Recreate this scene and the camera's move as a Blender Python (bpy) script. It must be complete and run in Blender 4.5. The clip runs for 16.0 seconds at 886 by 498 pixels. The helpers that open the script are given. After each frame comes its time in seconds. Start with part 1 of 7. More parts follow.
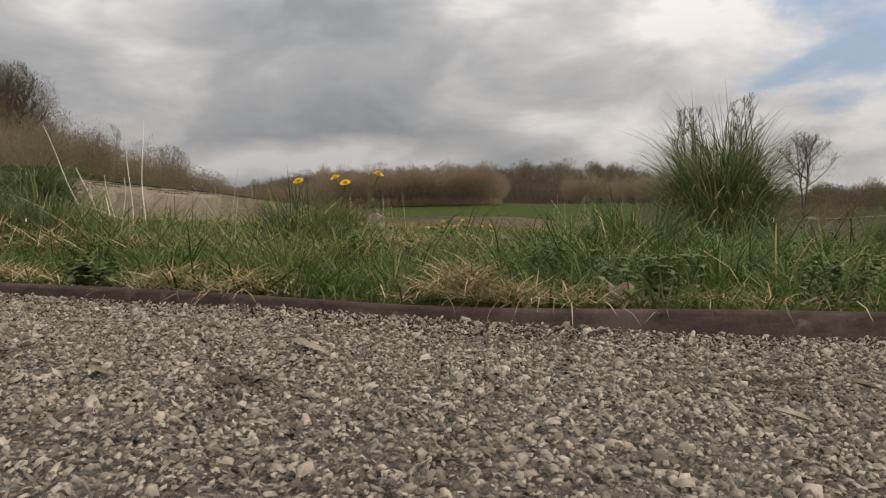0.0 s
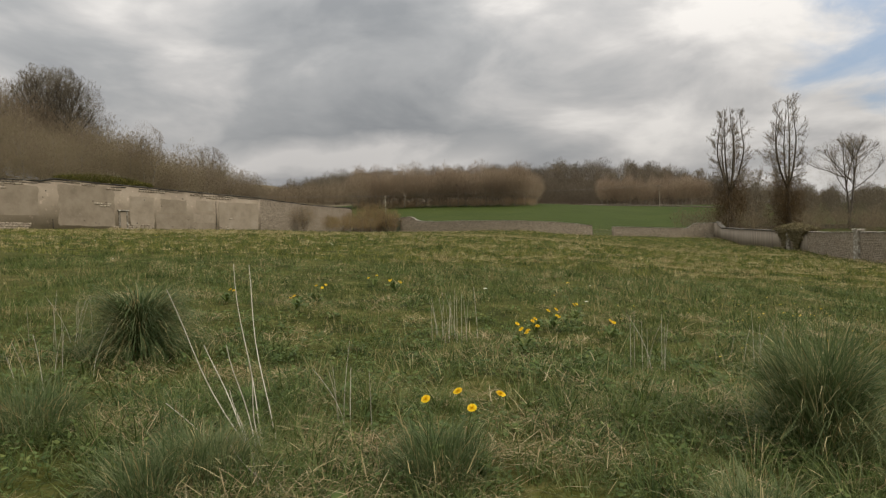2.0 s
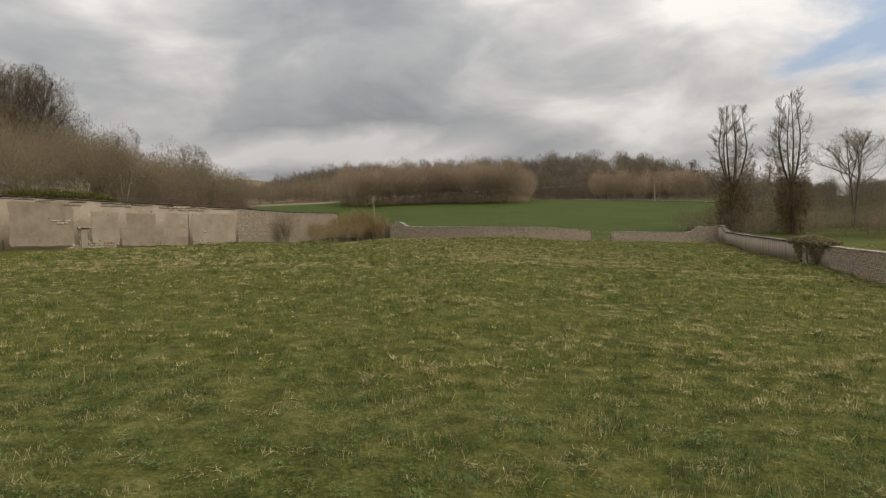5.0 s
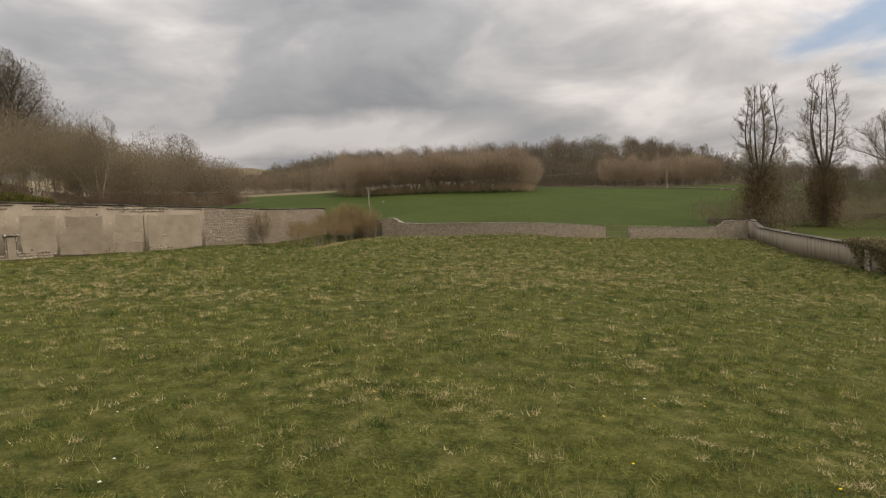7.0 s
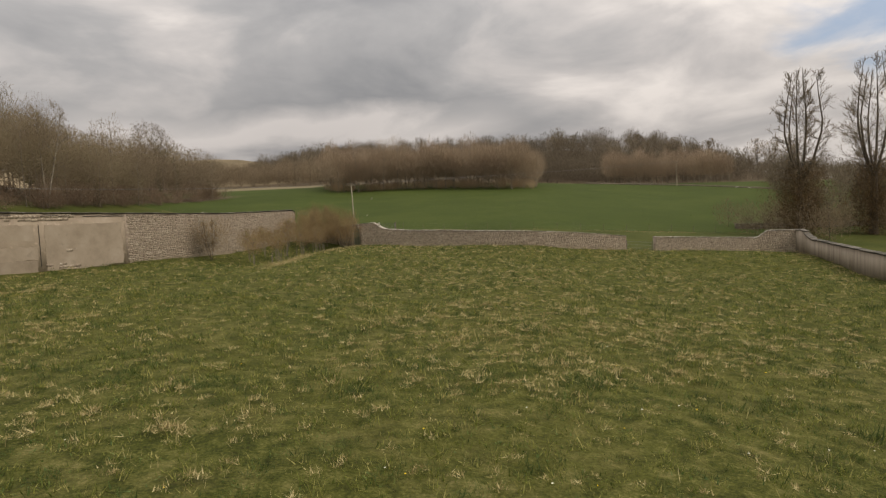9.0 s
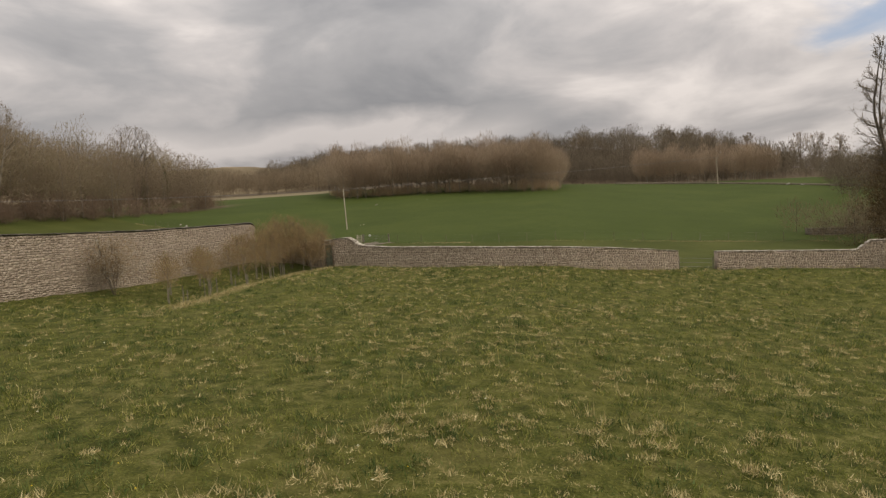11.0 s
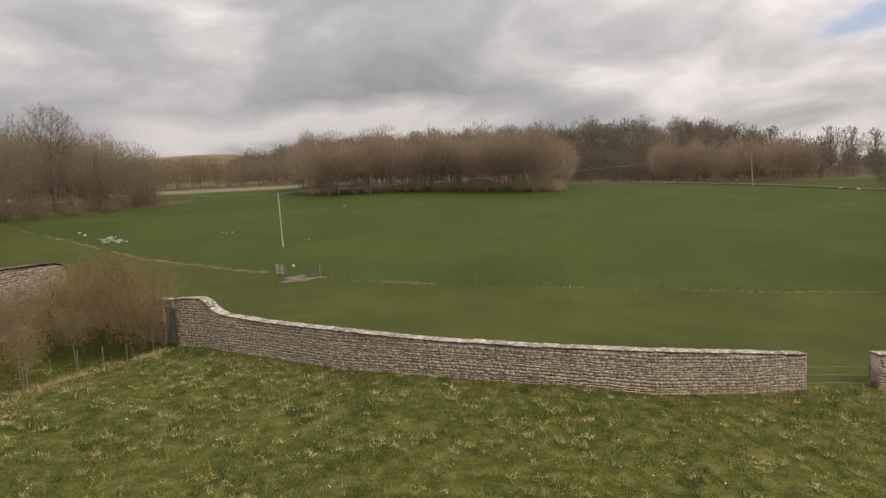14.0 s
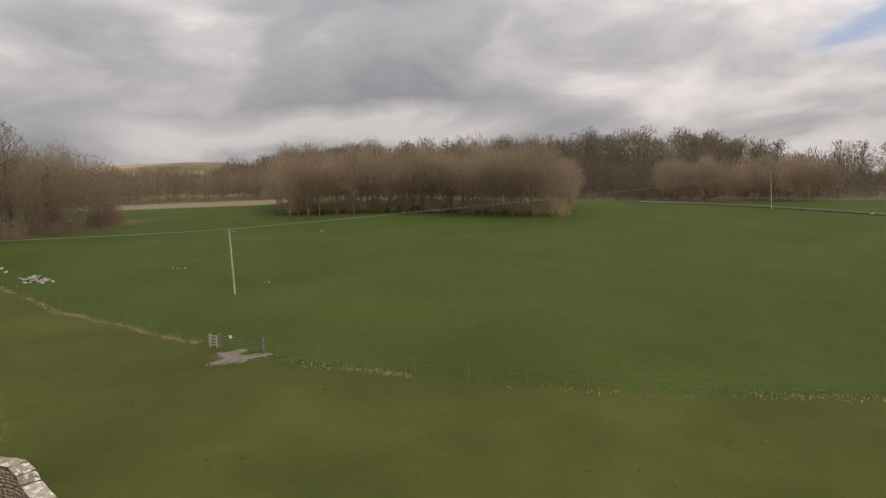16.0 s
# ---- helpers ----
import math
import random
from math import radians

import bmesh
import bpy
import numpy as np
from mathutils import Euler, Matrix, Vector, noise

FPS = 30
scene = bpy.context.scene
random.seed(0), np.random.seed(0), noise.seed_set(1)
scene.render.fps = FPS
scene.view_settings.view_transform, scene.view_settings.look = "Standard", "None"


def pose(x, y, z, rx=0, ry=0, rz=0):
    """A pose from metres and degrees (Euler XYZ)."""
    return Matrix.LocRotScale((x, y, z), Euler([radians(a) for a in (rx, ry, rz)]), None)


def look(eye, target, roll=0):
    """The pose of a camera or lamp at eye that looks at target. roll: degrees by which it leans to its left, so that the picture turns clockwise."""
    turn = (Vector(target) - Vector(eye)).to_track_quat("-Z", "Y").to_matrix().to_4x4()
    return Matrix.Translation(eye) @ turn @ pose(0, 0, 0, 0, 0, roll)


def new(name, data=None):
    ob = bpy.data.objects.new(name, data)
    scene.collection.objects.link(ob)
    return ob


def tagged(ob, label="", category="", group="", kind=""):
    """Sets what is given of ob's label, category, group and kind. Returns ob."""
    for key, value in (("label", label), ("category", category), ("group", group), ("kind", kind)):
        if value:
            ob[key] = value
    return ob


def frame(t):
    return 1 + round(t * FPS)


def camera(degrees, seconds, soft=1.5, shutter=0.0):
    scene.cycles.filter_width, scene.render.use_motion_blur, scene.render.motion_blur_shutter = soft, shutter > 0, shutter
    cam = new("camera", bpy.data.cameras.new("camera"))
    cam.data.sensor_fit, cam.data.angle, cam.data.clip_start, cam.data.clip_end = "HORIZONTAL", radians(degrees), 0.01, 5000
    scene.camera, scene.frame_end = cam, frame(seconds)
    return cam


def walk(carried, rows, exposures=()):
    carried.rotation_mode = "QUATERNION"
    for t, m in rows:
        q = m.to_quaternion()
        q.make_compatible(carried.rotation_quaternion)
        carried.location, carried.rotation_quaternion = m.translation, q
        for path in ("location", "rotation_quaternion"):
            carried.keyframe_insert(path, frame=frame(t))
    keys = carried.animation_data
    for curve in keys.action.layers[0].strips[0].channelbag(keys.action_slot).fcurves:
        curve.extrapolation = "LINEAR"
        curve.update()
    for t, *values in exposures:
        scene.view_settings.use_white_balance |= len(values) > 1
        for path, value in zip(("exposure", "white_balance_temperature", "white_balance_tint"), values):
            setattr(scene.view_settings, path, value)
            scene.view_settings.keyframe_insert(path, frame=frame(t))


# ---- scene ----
cam = camera(69.1, 16.0, 1.3)
PATH = [
    (0, (1.648, -4.09, 0.162), (1.503, -2.096, 0.11), -2.0),
    (0.5, (1.68, -4.125, 0.191), (1.476, -2.137, 0.138), -2.1),
    (1, (1.74, -4.295, 0.413), (1.497, -2.311, 0.355), -2.3),
    (1.5, (1.589, -4.552, 0.72), (1.331, -2.57, 0.645), -2.0),
    (2, (1.308, -4.276, 1.154), (1.062, -2.292, 1.098), -1.8),
    (2.5, (1.139, -3.848, 1.539), (0.895, -1.864, 1.47), -2.1),
    (3, (1.025, -3.359, 1.935), (0.791, -1.374, 1.864), -2.2),
    (3.5, (0.924, -2.706, 2.305), (0.698, -0.72, 2.233), -2.2),
    (4, (0.913, -1.882, 2.667), (0.694, 0.105, 2.595), -2.3),
    (6.5, (0.659, 7.907, 4.638), (0.429, 9.89, 4.515), -2.6),
    (7, (0.763, 10.836, 4.878), (0.526, 12.818, 4.748), -2.8),
    (7.5, (0.449, 14.176, 5.207), (0.23, 16.159, 5.071), -2.8),
    (8, (0.373, 17.517, 5.377), (0.153, 19.5, 5.24), -2.9),
    (8.5, (0.161, 21.163, 5.787), (-0.08, 23.143, 5.64), -2.7),
    (9, (-0.003, 25.024, 6.121), (-0.229, 27.005, 5.968), -2.4),
    (11.5, (1.428, 47.278, 6.336), (1.113, 49.249, 6.201), -3.6),
    (12, (1.668, 52.089, 6.845), (1.379, 54.062, 6.686), -3.1),
    (12.5, (1.682, 56.505, 7.221), (1.401, 58.476, 7.026), -2.8),
    (13, (1.7, 60.849, 7.533), (1.419, 62.82, 7.351), -2.7),
    (13.5, (1.518, 65.168, 7.823), (1.223, 67.139, 7.652), -2.5),
    (14, (1.424, 69.184, 8.685), (1.109, 71.151, 8.515), -2.6),
    (14.5, (1.226, 72.907, 9.453), (0.907, 74.875, 9.293), -2.4),
    (15, (1.044, 76.482, 10.349), (0.726, 78.451, 10.204), -2.4),
    (15.5, (0.623, 80.017, 11.022), (0.315, 81.988, 10.879), -2.4),
    (16, (0.164, 82.937, 11.845), (-0.131, 84.909, 11.692), -2.1),
]
walk(cam, [(t, look(eye, target, roll)) for t, eye, target, roll in PATH], [(0, -0.02, 6850, 12), (2.5, 0.09, 6800, 10), (7, 0.14, 6950, 13), (9, 0.13, 7120, 14), (11.5, 0.12, 7100, 15), (13, 0.18, 7000, 15), (14.5, 0.28, 6900, 16), (16, 0.13, 6850, 16)])

# ---- light and sky ----
SUN_AZ, SUN_EL = 120.0, 42.0          # degrees clockwise from +y, and above the horizon
sun = new("sun", bpy.data.lights.new("sun", "SUN"))
sun.data.energy, sun.data.angle, sun.data.color = 1.5, radians(20), (1.0, 0.95, 0.88)
_a, _e = radians(SUN_AZ), radians(SUN_EL)
sun.matrix_world = look((math.sin(_a) * math.cos(_e) * 50, math.cos(_a) * math.cos(_e) * 50, math.sin(_e) * 50), (0, 0, 0))

world = bpy.data.worlds.new("overcast_sky")
scene.world = world
world.use_nodes = True
wn, wl = world.node_tree.nodes, world.node_tree.links
wn.clear()


def wnode(kind, **kw):
    n = wn.new(kind)
    for k, v in kw.items():
        n.inputs[k].default_value = v
    return n


def wmath(op, a, b=None, clamp=False):
    n = wn.new("ShaderNodeMath")
    n.operation, n.use_clamp = op, clamp
    for k, v in enumerate((a, b)):
        if v is None:
            continue
        if isinstance(v, (int, float)):
            n.inputs[k].default_value = v
        else:
            wl.new(v, n.inputs[k])
    return n.outputs[0]


def wmix(fac, a, b):
    n = wn.new("ShaderNodeMix")
    n.data_type = "RGBA"
    for k, v in (("Factor", fac), ("A", a), ("B", b)):
        sock = [i for i in n.inputs if i.name == k and (i.type == "RGBA" or k == "Factor" and i.type == "VALUE")][0]
        if isinstance(v, (int, float, tuple)):
            sock.default_value = v
        else:
            wl.new(v, sock)
    return [o for o in n.outputs if o.type == "RGBA"][0]


sky = wn.new("ShaderNodeTexSky")
sky.sky_type, sky.sun_disc = "NISHITA", False
sky.sun_elevation, sky.sun_rotation = _e, _a
tc = wn.new("ShaderNodeTexCoord")
sep = wn.new("ShaderNodeSeparateXYZ")
wl.new(tc.outputs["Generated"], sep.inputs[0])
high = wmath("MAXIMUM", sep.outputs[2], 0.0)
depth = wmath("ADD", high, 0.36)
flat = wn.new("ShaderNodeCombineXYZ")
wl.new(wmath("DIVIDE", sep.outputs[0], depth), flat.inputs[0])
wl.new(wmath("DIVIDE", sep.outputs[1], depth), flat.inputs[1])


def wnoise(scale, detail, rough, dist=0.0, shift=(0, 0, 0), stretch=(1, 1, 1)):
    m = wn.new("ShaderNodeMapping")
    m.inputs["Location"].default_value = shift
    m.inputs["Scale"].default_value = stretch
    wl.new(flat.outputs[0], m.inputs[0])
    n = wn.new("ShaderNodeTexNoise")
    n.inputs["Scale"].default_value, n.inputs["Detail"].default_value = scale, detail
    n.inputs["Roughness"].default_value, n.inputs["Distortion"].default_value = rough, dist
    wl.new(m.outputs[0], n.inputs["Vector"])
    return n.outputs[0]


def wramp(v, stops):
    r = wn.new("ShaderNodeValToRGB")
    wl.new(v, r.inputs[0])
    while len(r.color_ramp.elements) < len(stops):
        r.color_ramp.elements.new(0.5)
    for e, (p, c) in zip(r.color_ramp.elements, stops):
        e.position, e.color = p, (*c, 1)
    return r.outputs[0]


big = wnoise(1.35, 5, 0.5, 0.3, (3.1, 1.7, 0.0), (0.8, 1.0, 1.0))
fine = wnoise(4.6, 7, 0.52, 0.25, (7.3, 2.2, 0.0))
tall_dir = wn.new("ShaderNodeMapping")
tall_dir.inputs["Scale"].default_value = (1.0, 1.0, 2.3)
tall_dir.inputs["Location"].default_value = (0.4, 2.6, 0.9)
wl.new(tc.outputs["Generated"], tall_dir.inputs[0])
puffs = wnode("ShaderNodeTexNoise", Scale=4.2, Detail=7.0, Roughness=0.52, Distortion=0.35)
wl.new(tall_dir.outputs[0], puffs.inputs["Vector"])
puff = puffs.outputs[0]
mass = wmath("ADD", wmath("MULTIPLY", big, 0.26), wmath("ADD", wmath("MULTIPLY", puff, 0.68), wmath("MULTIPLY", fine, 0.06)))


def lobe(az, el, lo, hi):
    """How near a direction is to a bearing and height, 0 to 1."""
    k = wn.new("ShaderNodeVectorMath")
    k.operation = "DOT_PRODUCT"
    wl.new(tc.outputs["Generated"], k.inputs[0])
    a_, e_ = radians(az), radians(el)
    k.inputs[1].default_value = (math.sin(a_) * math.cos(e_), math.cos(a_) * math.cos(e_), math.sin(e_))
    r = wn.new("ShaderNodeMapRange")
    r.interpolation_type = "SMOOTHSTEP"
    r.inputs["From Min"].default_value, r.inputs["From Max"].default_value = lo, hi
    wl.new(k.outputs["Value"], r.inputs["Value"])
    return r.outputs[0]


# heavier cloud ahead, thinner cloud towards the break
mass = wmath("SUBTRACT", mass, wmath("MULTIPLY", lobe(-11, 11, 0.90, 0.995), 0.06))
mass = wmath("SUBTRACT", mass, wmath("MULTIPLY", lobe(-34, 15, 0.86, 0.99), 0.03))
mass = wmath("SUBTRACT", mass, wmath("MULTIPLY", lobe(-20, 14, 0.955, 0.997), 0.03))
mass = wmath("ADD", mass, wmath("MULTIPLY", lobe(22, 11, 0.86, 0.99), 0.12))
cloud = wramp(mass, [(0.30, (0.275, 0.295, 0.320)), (0.45, (0.395, 0.412, 0.432)), (0.55, (0.55, 0.553, 0.562)), (0.66, (0.82, 0.81, 0.80))])
# a paler belt of cloud low over the hills
ragged = wmath("ADD", sep.outputs[2], wmath("MULTIPLY", wmath("SUBTRACT", puff, 0.5), 0.17))
belt = wramp(ragged, [(0.045, (0.0, 0.0, 0.0)), (0.085, (0.62, 0.62, 0.62)), (0.105, (0.62, 0.62, 0.62)), (0.140, (0.0, 0.0, 0.0))])
cloud = wmix(wmath("MULTIPLY", belt, lobe(-19, 7, 0.93, 0.985)), cloud, (0.88, 0.86, 0.85, 1))
# the break in the cloud
dot = wn.new("ShaderNodeVectorMath")
dot.operation = "DOT_PRODUCT"
wl.new(tc.outputs["Generated"], dot.inputs[0])
_b, _c = radians(30.0), radians(15.5)
dot.inputs[1].default_value = (math.sin(_b) * math.cos(_c), math.cos(_b) * math.cos(_c), math.sin(_c))
near = wmath("SUBTRACT", dot.outputs["Value"], wmath("MULTIPLY", fine, 0.045))
gap = wramp(near, [(0.9665, (0.0, 0.0, 0.0)), (0.9745, (0.85, 0.85, 0.85))])
blue = wn.new("ShaderNodeVectorMath")
blue.operation = "SCALE"
wl.new(sky.outputs[0], blue.inputs[0])
blue.inputs["Scale"].default_value = 0.11
bluer = wmix(0.55, blue.outputs[0], (0.36, 0.50, 0.72, 1))
both = wmix(gap, cloud, bluer)
below = wramp(sep.outputs[2], [(0.0, (0.0, 0.0, 0.0)), (0.01, (1.0, 1.0, 1.0))])
both = wmix(below, (0.10, 0.10, 0.07, 1), both)
# cloud is brighter overhead than low down
rise = wmath("ADD", wmath("MULTIPLY", high, 1.7), 0.60)
lit = wn.new("ShaderNodeVectorMath")
lit.operation = "SCALE"
wl.new(both, lit.inputs[0])
wl.new(rise, lit.inputs["Scale"])
bg = wn.new("ShaderNodeBackground")
wl.new(lit.outputs[0], bg.inputs[0])
bg.inputs[1].default_value = 1.0
wo = wn.new("ShaderNodeOutputWorld")
wl.new(bg.outputs[0], wo.inputs[0])


# ---- materials ----
def material(name, stops, scale=3.0, detail=6.0, rough=0.9, bump=0.0, bump_scale=None, second=None, vary="", spread=0.25, metal=0.0, through_light=0.0, stretch=(1, 1, 1), coat=None):
    """A noise-driven surface: stops of (place, colour); second: (scale, colour, amount) blotches; vary: 'object' or 'island' brightness."""
    m = bpy.data.materials.new(name)
    m.use_nodes = True
    n, l = m.node_tree.nodes, m.node_tree.links
    b = n["Principled BSDF"]
    b.inputs["Roughness"].default_value, b.inputs["Metallic"].default_value = rough, metal
    b.inputs["Specular IOR Level"].default_value = 0.25
    geo = n.new("ShaderNodeNewGeometry")
    mp = n.new("ShaderNodeMapping")
    mp.inputs["Scale"].default_value = stretch
    l.new(geo.outputs["Position"], mp.inputs[0])
    no = n.new("ShaderNodeTexNoise")
    no.inputs["Scale"].default_value, no.inputs["Detail"].default_value, no.inputs["Roughness"].default_value = scale, detail, 0.62
    l.new(mp.outputs[0], no.inputs["Vector"])
    ramp = n.new("ShaderNodeValToRGB")
    value = no.outputs[0]
    if vary:
        src = geo.outputs["Random Per Island"]
        if vary == "object":
            src = n.new("ShaderNodeObjectInfo").outputs["Random"]
        a = n.new("ShaderNodeMath")
        a.operation = "MULTIPLY_ADD"
        l.new(src, a.inputs[0])
        a.inputs[1].default_value = spread
        s = n.new("ShaderNodeMath")
        s.operation = "MULTIPLY_ADD"
        l.new(no.outputs[0], s.inputs[0])
        s.inputs[1].default_value, s.inputs[2].default_value = 1.0, -spread / 2
        l.new(s.outputs[0], a.inputs[2])
        value = a.outputs[0]
    l.new(value, ramp.inputs[0])
    while len(ramp.color_ramp.elements) < len(stops):
        ramp.color_ramp.elements.new(0.5)
    for e, (p, c) in zip(ramp.color_ramp.elements, stops):
        e.position, e.color = p, (*c, 1)
    colour = ramp.outputs[0]
    for sc, col, lo, hi in second or ():
        k = n.new("ShaderNodeTexNoise")
        k.inputs["Scale"].default_value, k.inputs["Detail"].default_value, k.inputs["Roughness"].default_value = sc, 7, 0.62
        l.new(geo.outputs["Position"], k.inputs["Vector"])
        r = n.new("ShaderNodeMapRange")
        r.inputs["From Min"].default_value, r.inputs["From Max"].default_value = lo, hi
        l.new(k.outputs[0], r.inputs["Value"])
        mx = n.new("ShaderNodeMix")
        mx.data_type = "RGBA"
        l.new(r.outputs[0], mx.inputs[0])
        l.new(colour, mx.inputs[6])
        mx.inputs[7].default_value = (*col, 1)
        colour = mx.outputs[2]
    l.new(colour, b.inputs["Base Color"])
    if bump:
        bn = n.new("ShaderNodeTexNoise")
        bn.inputs["Scale"].default_value, bn.inputs["Detail"].default_value = bump_scale or scale * 3, 8
        l.new(geo.outputs["Position"], bn.inputs["Vector"])
        bu = n.new("ShaderNodeBump")
        bu.inputs["Strength"].default_value, bu.inputs["Distance"].default_value = 1.0, bump
        l.new(bn.outputs[0], bu.inputs["Height"])
        l.new(bu.outputs[0], b.inputs["Normal"])
    if through_light:
        tr = n.new("ShaderNodeBsdfTranslucent")
        l.new(colour, tr.inputs[0])
        ms = n.new("ShaderNodeMixShader")
        ms.inputs[0].default_value = through_light
        l.new(b.outputs[0], ms.inputs[1])
        l.new(tr.outputs[0], ms.inputs[2])
        l.new(ms.outputs[0], n["Material Output"].inputs[0])
    return m


GRASS = material("meadow_grass", [(0.32, (0.056, 0.078, 0.015)), (0.45, (0.124, 0.149, 0.027)), (0.56, (0.221, 0.225, 0.049)), (0.68, (0.454, 0.405, 0.151))], 2.6, 6, 0.7, vary="island", spread=0.26, through_light=0.35)
LUSH = material("lush_grass", [(0.25, (0.048, 0.081, 0.020)), (0.5, (0.119, 0.166, 0.043)), (0.8, (0.258, 0.270, 0.103))], 2.5, 5, 0.55, vary="island", spread=0.5, through_light=0.35)
TUFT = material("tuft_grass", [(0.30, (0.032, 0.055, 0.013)), (0.5, (0.066, 0.102, 0.024)), (0.72, (0.150, 0.180, 0.050))], 1.6, 6, 0.7, vary="island", spread=0.3, through_light=0.3)
TUSSOCK = material("tussock_grass", [(0.25, (0.059, 0.094, 0.032)), (0.5, (0.130, 0.176, 0.067)), (0.85, (0.281, 0.299, 0.140))], 2.0, 4, 0.6, vary="island", spread=0.5, through_light=0.35)
STRAW = material("dead_grass", [(0.25, (0.235, 0.185, 0.078)), (0.5, (0.414, 0.338, 0.155)), (0.8, (0.650, 0.554, 0.302))], 1.0, 4, 0.8, vary="island", spread=0.6, through_light=0.2)
GOLD = material("golden_straw", [(0.25, (0.20, 0.145, 0.065)), (0.5, (0.40, 0.305, 0.155)), (0.8, (0.58, 0.48, 0.29))], 6.0, 4, 0.8, vary="island", spread=0.6, through_light=0.2)
NETTLE = material("nettle_leaves", [(0.25, (0.065, 0.091, 0.030)), (0.55, (0.131, 0.172, 0.057)), (0.85, (0.246, 0.267, 0.108))], 20.0, 5, 0.75, vary="island", spread=0.5, through_light=0.25)
HERB = material("broad_leaves", [(0.25, (0.048, 0.082, 0.020)), (0.55, (0.113, 0.163, 0.041)), (0.85, (0.227, 0.253, 0.071))], 8.0, 5, 0.6, vary="island", spread=0.4, through_light=0.2)
PALESTALK = material("bleached_stalk", [(0.25, (0.36, 0.32, 0.24)), (0.5, (0.52, 0.47, 0.37)), (0.8, (0.66, 0.61, 0.50))], 9.0, 4, 0.8, vary="object", spread=0.4)
PETAL = material("dandelion_yellow", [(0.3, (0.75, 0.47, 0.01)), (0.7, (0.90, 0.65, 0.02))], 40, 3, 0.6, vary="island", spread=0.4)
PALE = material("pale_flowers", [(0.3, (0.55, 0.55, 0.38)), (0.7, (0.75, 0.76, 0.6))], 20, 3, 0.7, vary="island", spread=0.5)
GRAVEL = material("limestone_gravel", [(0.15, (0.116, 0.094, 0.073)), (0.4, (0.242, 0.199, 0.156)), (0.62, (0.350, 0.297, 0.235)), (0.9, (0.548, 0.464, 0.370))], 60, 5, 0.9, 0.0006, 500, [(7.0, (0.085, 0.066, 0.042), 0.60, 0.70)], vary="island", spread=0.68)
PEBBLE = material("loose_gravel", [(0.15, (0.114, 0.089, 0.066)), (0.45, (0.238, 0.190, 0.139)), (0.9, (0.493, 0.411, 0.311))], 60, 5, 0.9, 0.0006, 500, vary="object", spread=0.55)
BOARD = material("edging_timber", [(0.3, (0.034, 0.022, 0.019)), (0.55, (0.066, 0.041, 0.035)), (0.85, (0.120, 0.082, 0.066))], 18, 8, 0.75, 0.003, 60, [(22, (0.17, 0.14, 0.11), 0.60, 0.75), (5, (0.10, 0.075, 0.06), 0.52, 0.62)], stretch=(1, 1, 4))
STONE = material("rubble_stone", [(0.2, (0.175, 0.137, 0.097)), (0.45, (0.306, 0.248, 0.182)), (0.65, (0.404, 0.340, 0.253)), (0.9, (0.546, 0.477, 0.362))], 6, 8, 0.92, 0.012, 25, [(9, (0.62, 0.57, 0.49), 0.64, 0.70)], vary="island", spread=0.26)
STONE_OBJ = material("single_stone", [(0.2, (0.175, 0.137, 0.097)), (0.45, (0.306, 0.248, 0.182)), (0.65, (0.404, 0.340, 0.253)), (0.9, (0.546, 0.477, 0.362))], 6, 8, 0.92, 0.012, 25, [(9, (0.62, 0.57, 0.49), 0.64, 0.70)], vary="object", spread=0.26)
STONE_PART = material("coping_stone", [(0.2, (0.150, 0.126, 0.094)), (0.5, (0.270, 0.236, 0.182)), (0.9, (0.430, 0.390, 0.315))], 6, 8, 0.92, 0.012, 25, [(5, (0.64, 0.60, 0.51), 0.53, 0.60)], vary="object", spread=0.45)
MORTAR = material("wall_core", [(0.3, (0.215, 0.170, 0.130)), (0.7, (0.42, 0.345, 0.265))], 5, 8, 0.95, 0.02, 20)
RENDER = material("old_lime_render", [(0.25, (0.215, 0.172, 0.122)), (0.5, (0.305, 0.248, 0.178)), (0.75, (0.365, 0.305, 0.228))], 0.6, 9, 0.92, 0.01, 12, [(0.9, (0.29, 0.235, 0.172), 0.54, 0.72), (2.6, (0.43, 0.345, 0.26), 0.58, 0.70), (7.0, (0.17, 0.14, 0.105), 0.66, 0.76)])
STAINED = material("stained_grey_render", [(0.3, (0.188, 0.150, 0.110)), (0.48, (0.278, 0.230, 0.173)), (0.7, (0.362, 0.307, 0.237))], 0.9, 8, 0.92, 0.008, 14, [(6.0, (0.33, 0.31, 0.27), 0.60, 0.72)], stretch=(2.2, 2.2, 0.22))
RENDER_GREY = material("patched_grey_render", [(0.25, (0.205, 0.165, 0.118)), (0.5, (0.282, 0.230, 0.166)), (0.75, (0.340, 0.284, 0.213))], 0.9, 9, 0.92, 0.01, 12, [(3.2, (0.31, 0.255, 0.19), 0.60, 0.72), (8.0, (0.13, 0.105, 0.08), 0.66, 0.76)])
RENDER_PALE = material("newer_pale_render", [(0.25, (0.245, 0.198, 0.142)), (0.5, (0.330, 0.271, 0.199)), (0.75, (0.390, 0.328, 0.250))], 0.8, 9, 0.92, 0.008, 12, [(2.4, (0.29, 0.238, 0.175), 0.56, 0.70)])
SLATE = material("wall_slabs", [(0.3, (0.06, 0.055, 0.045)), (0.6, (0.15, 0.135, 0.11)), (0.85, (0.26, 0.24, 0.20))], 5, 8, 0.9, 0.01, 20, vary="object", spread=0.4)
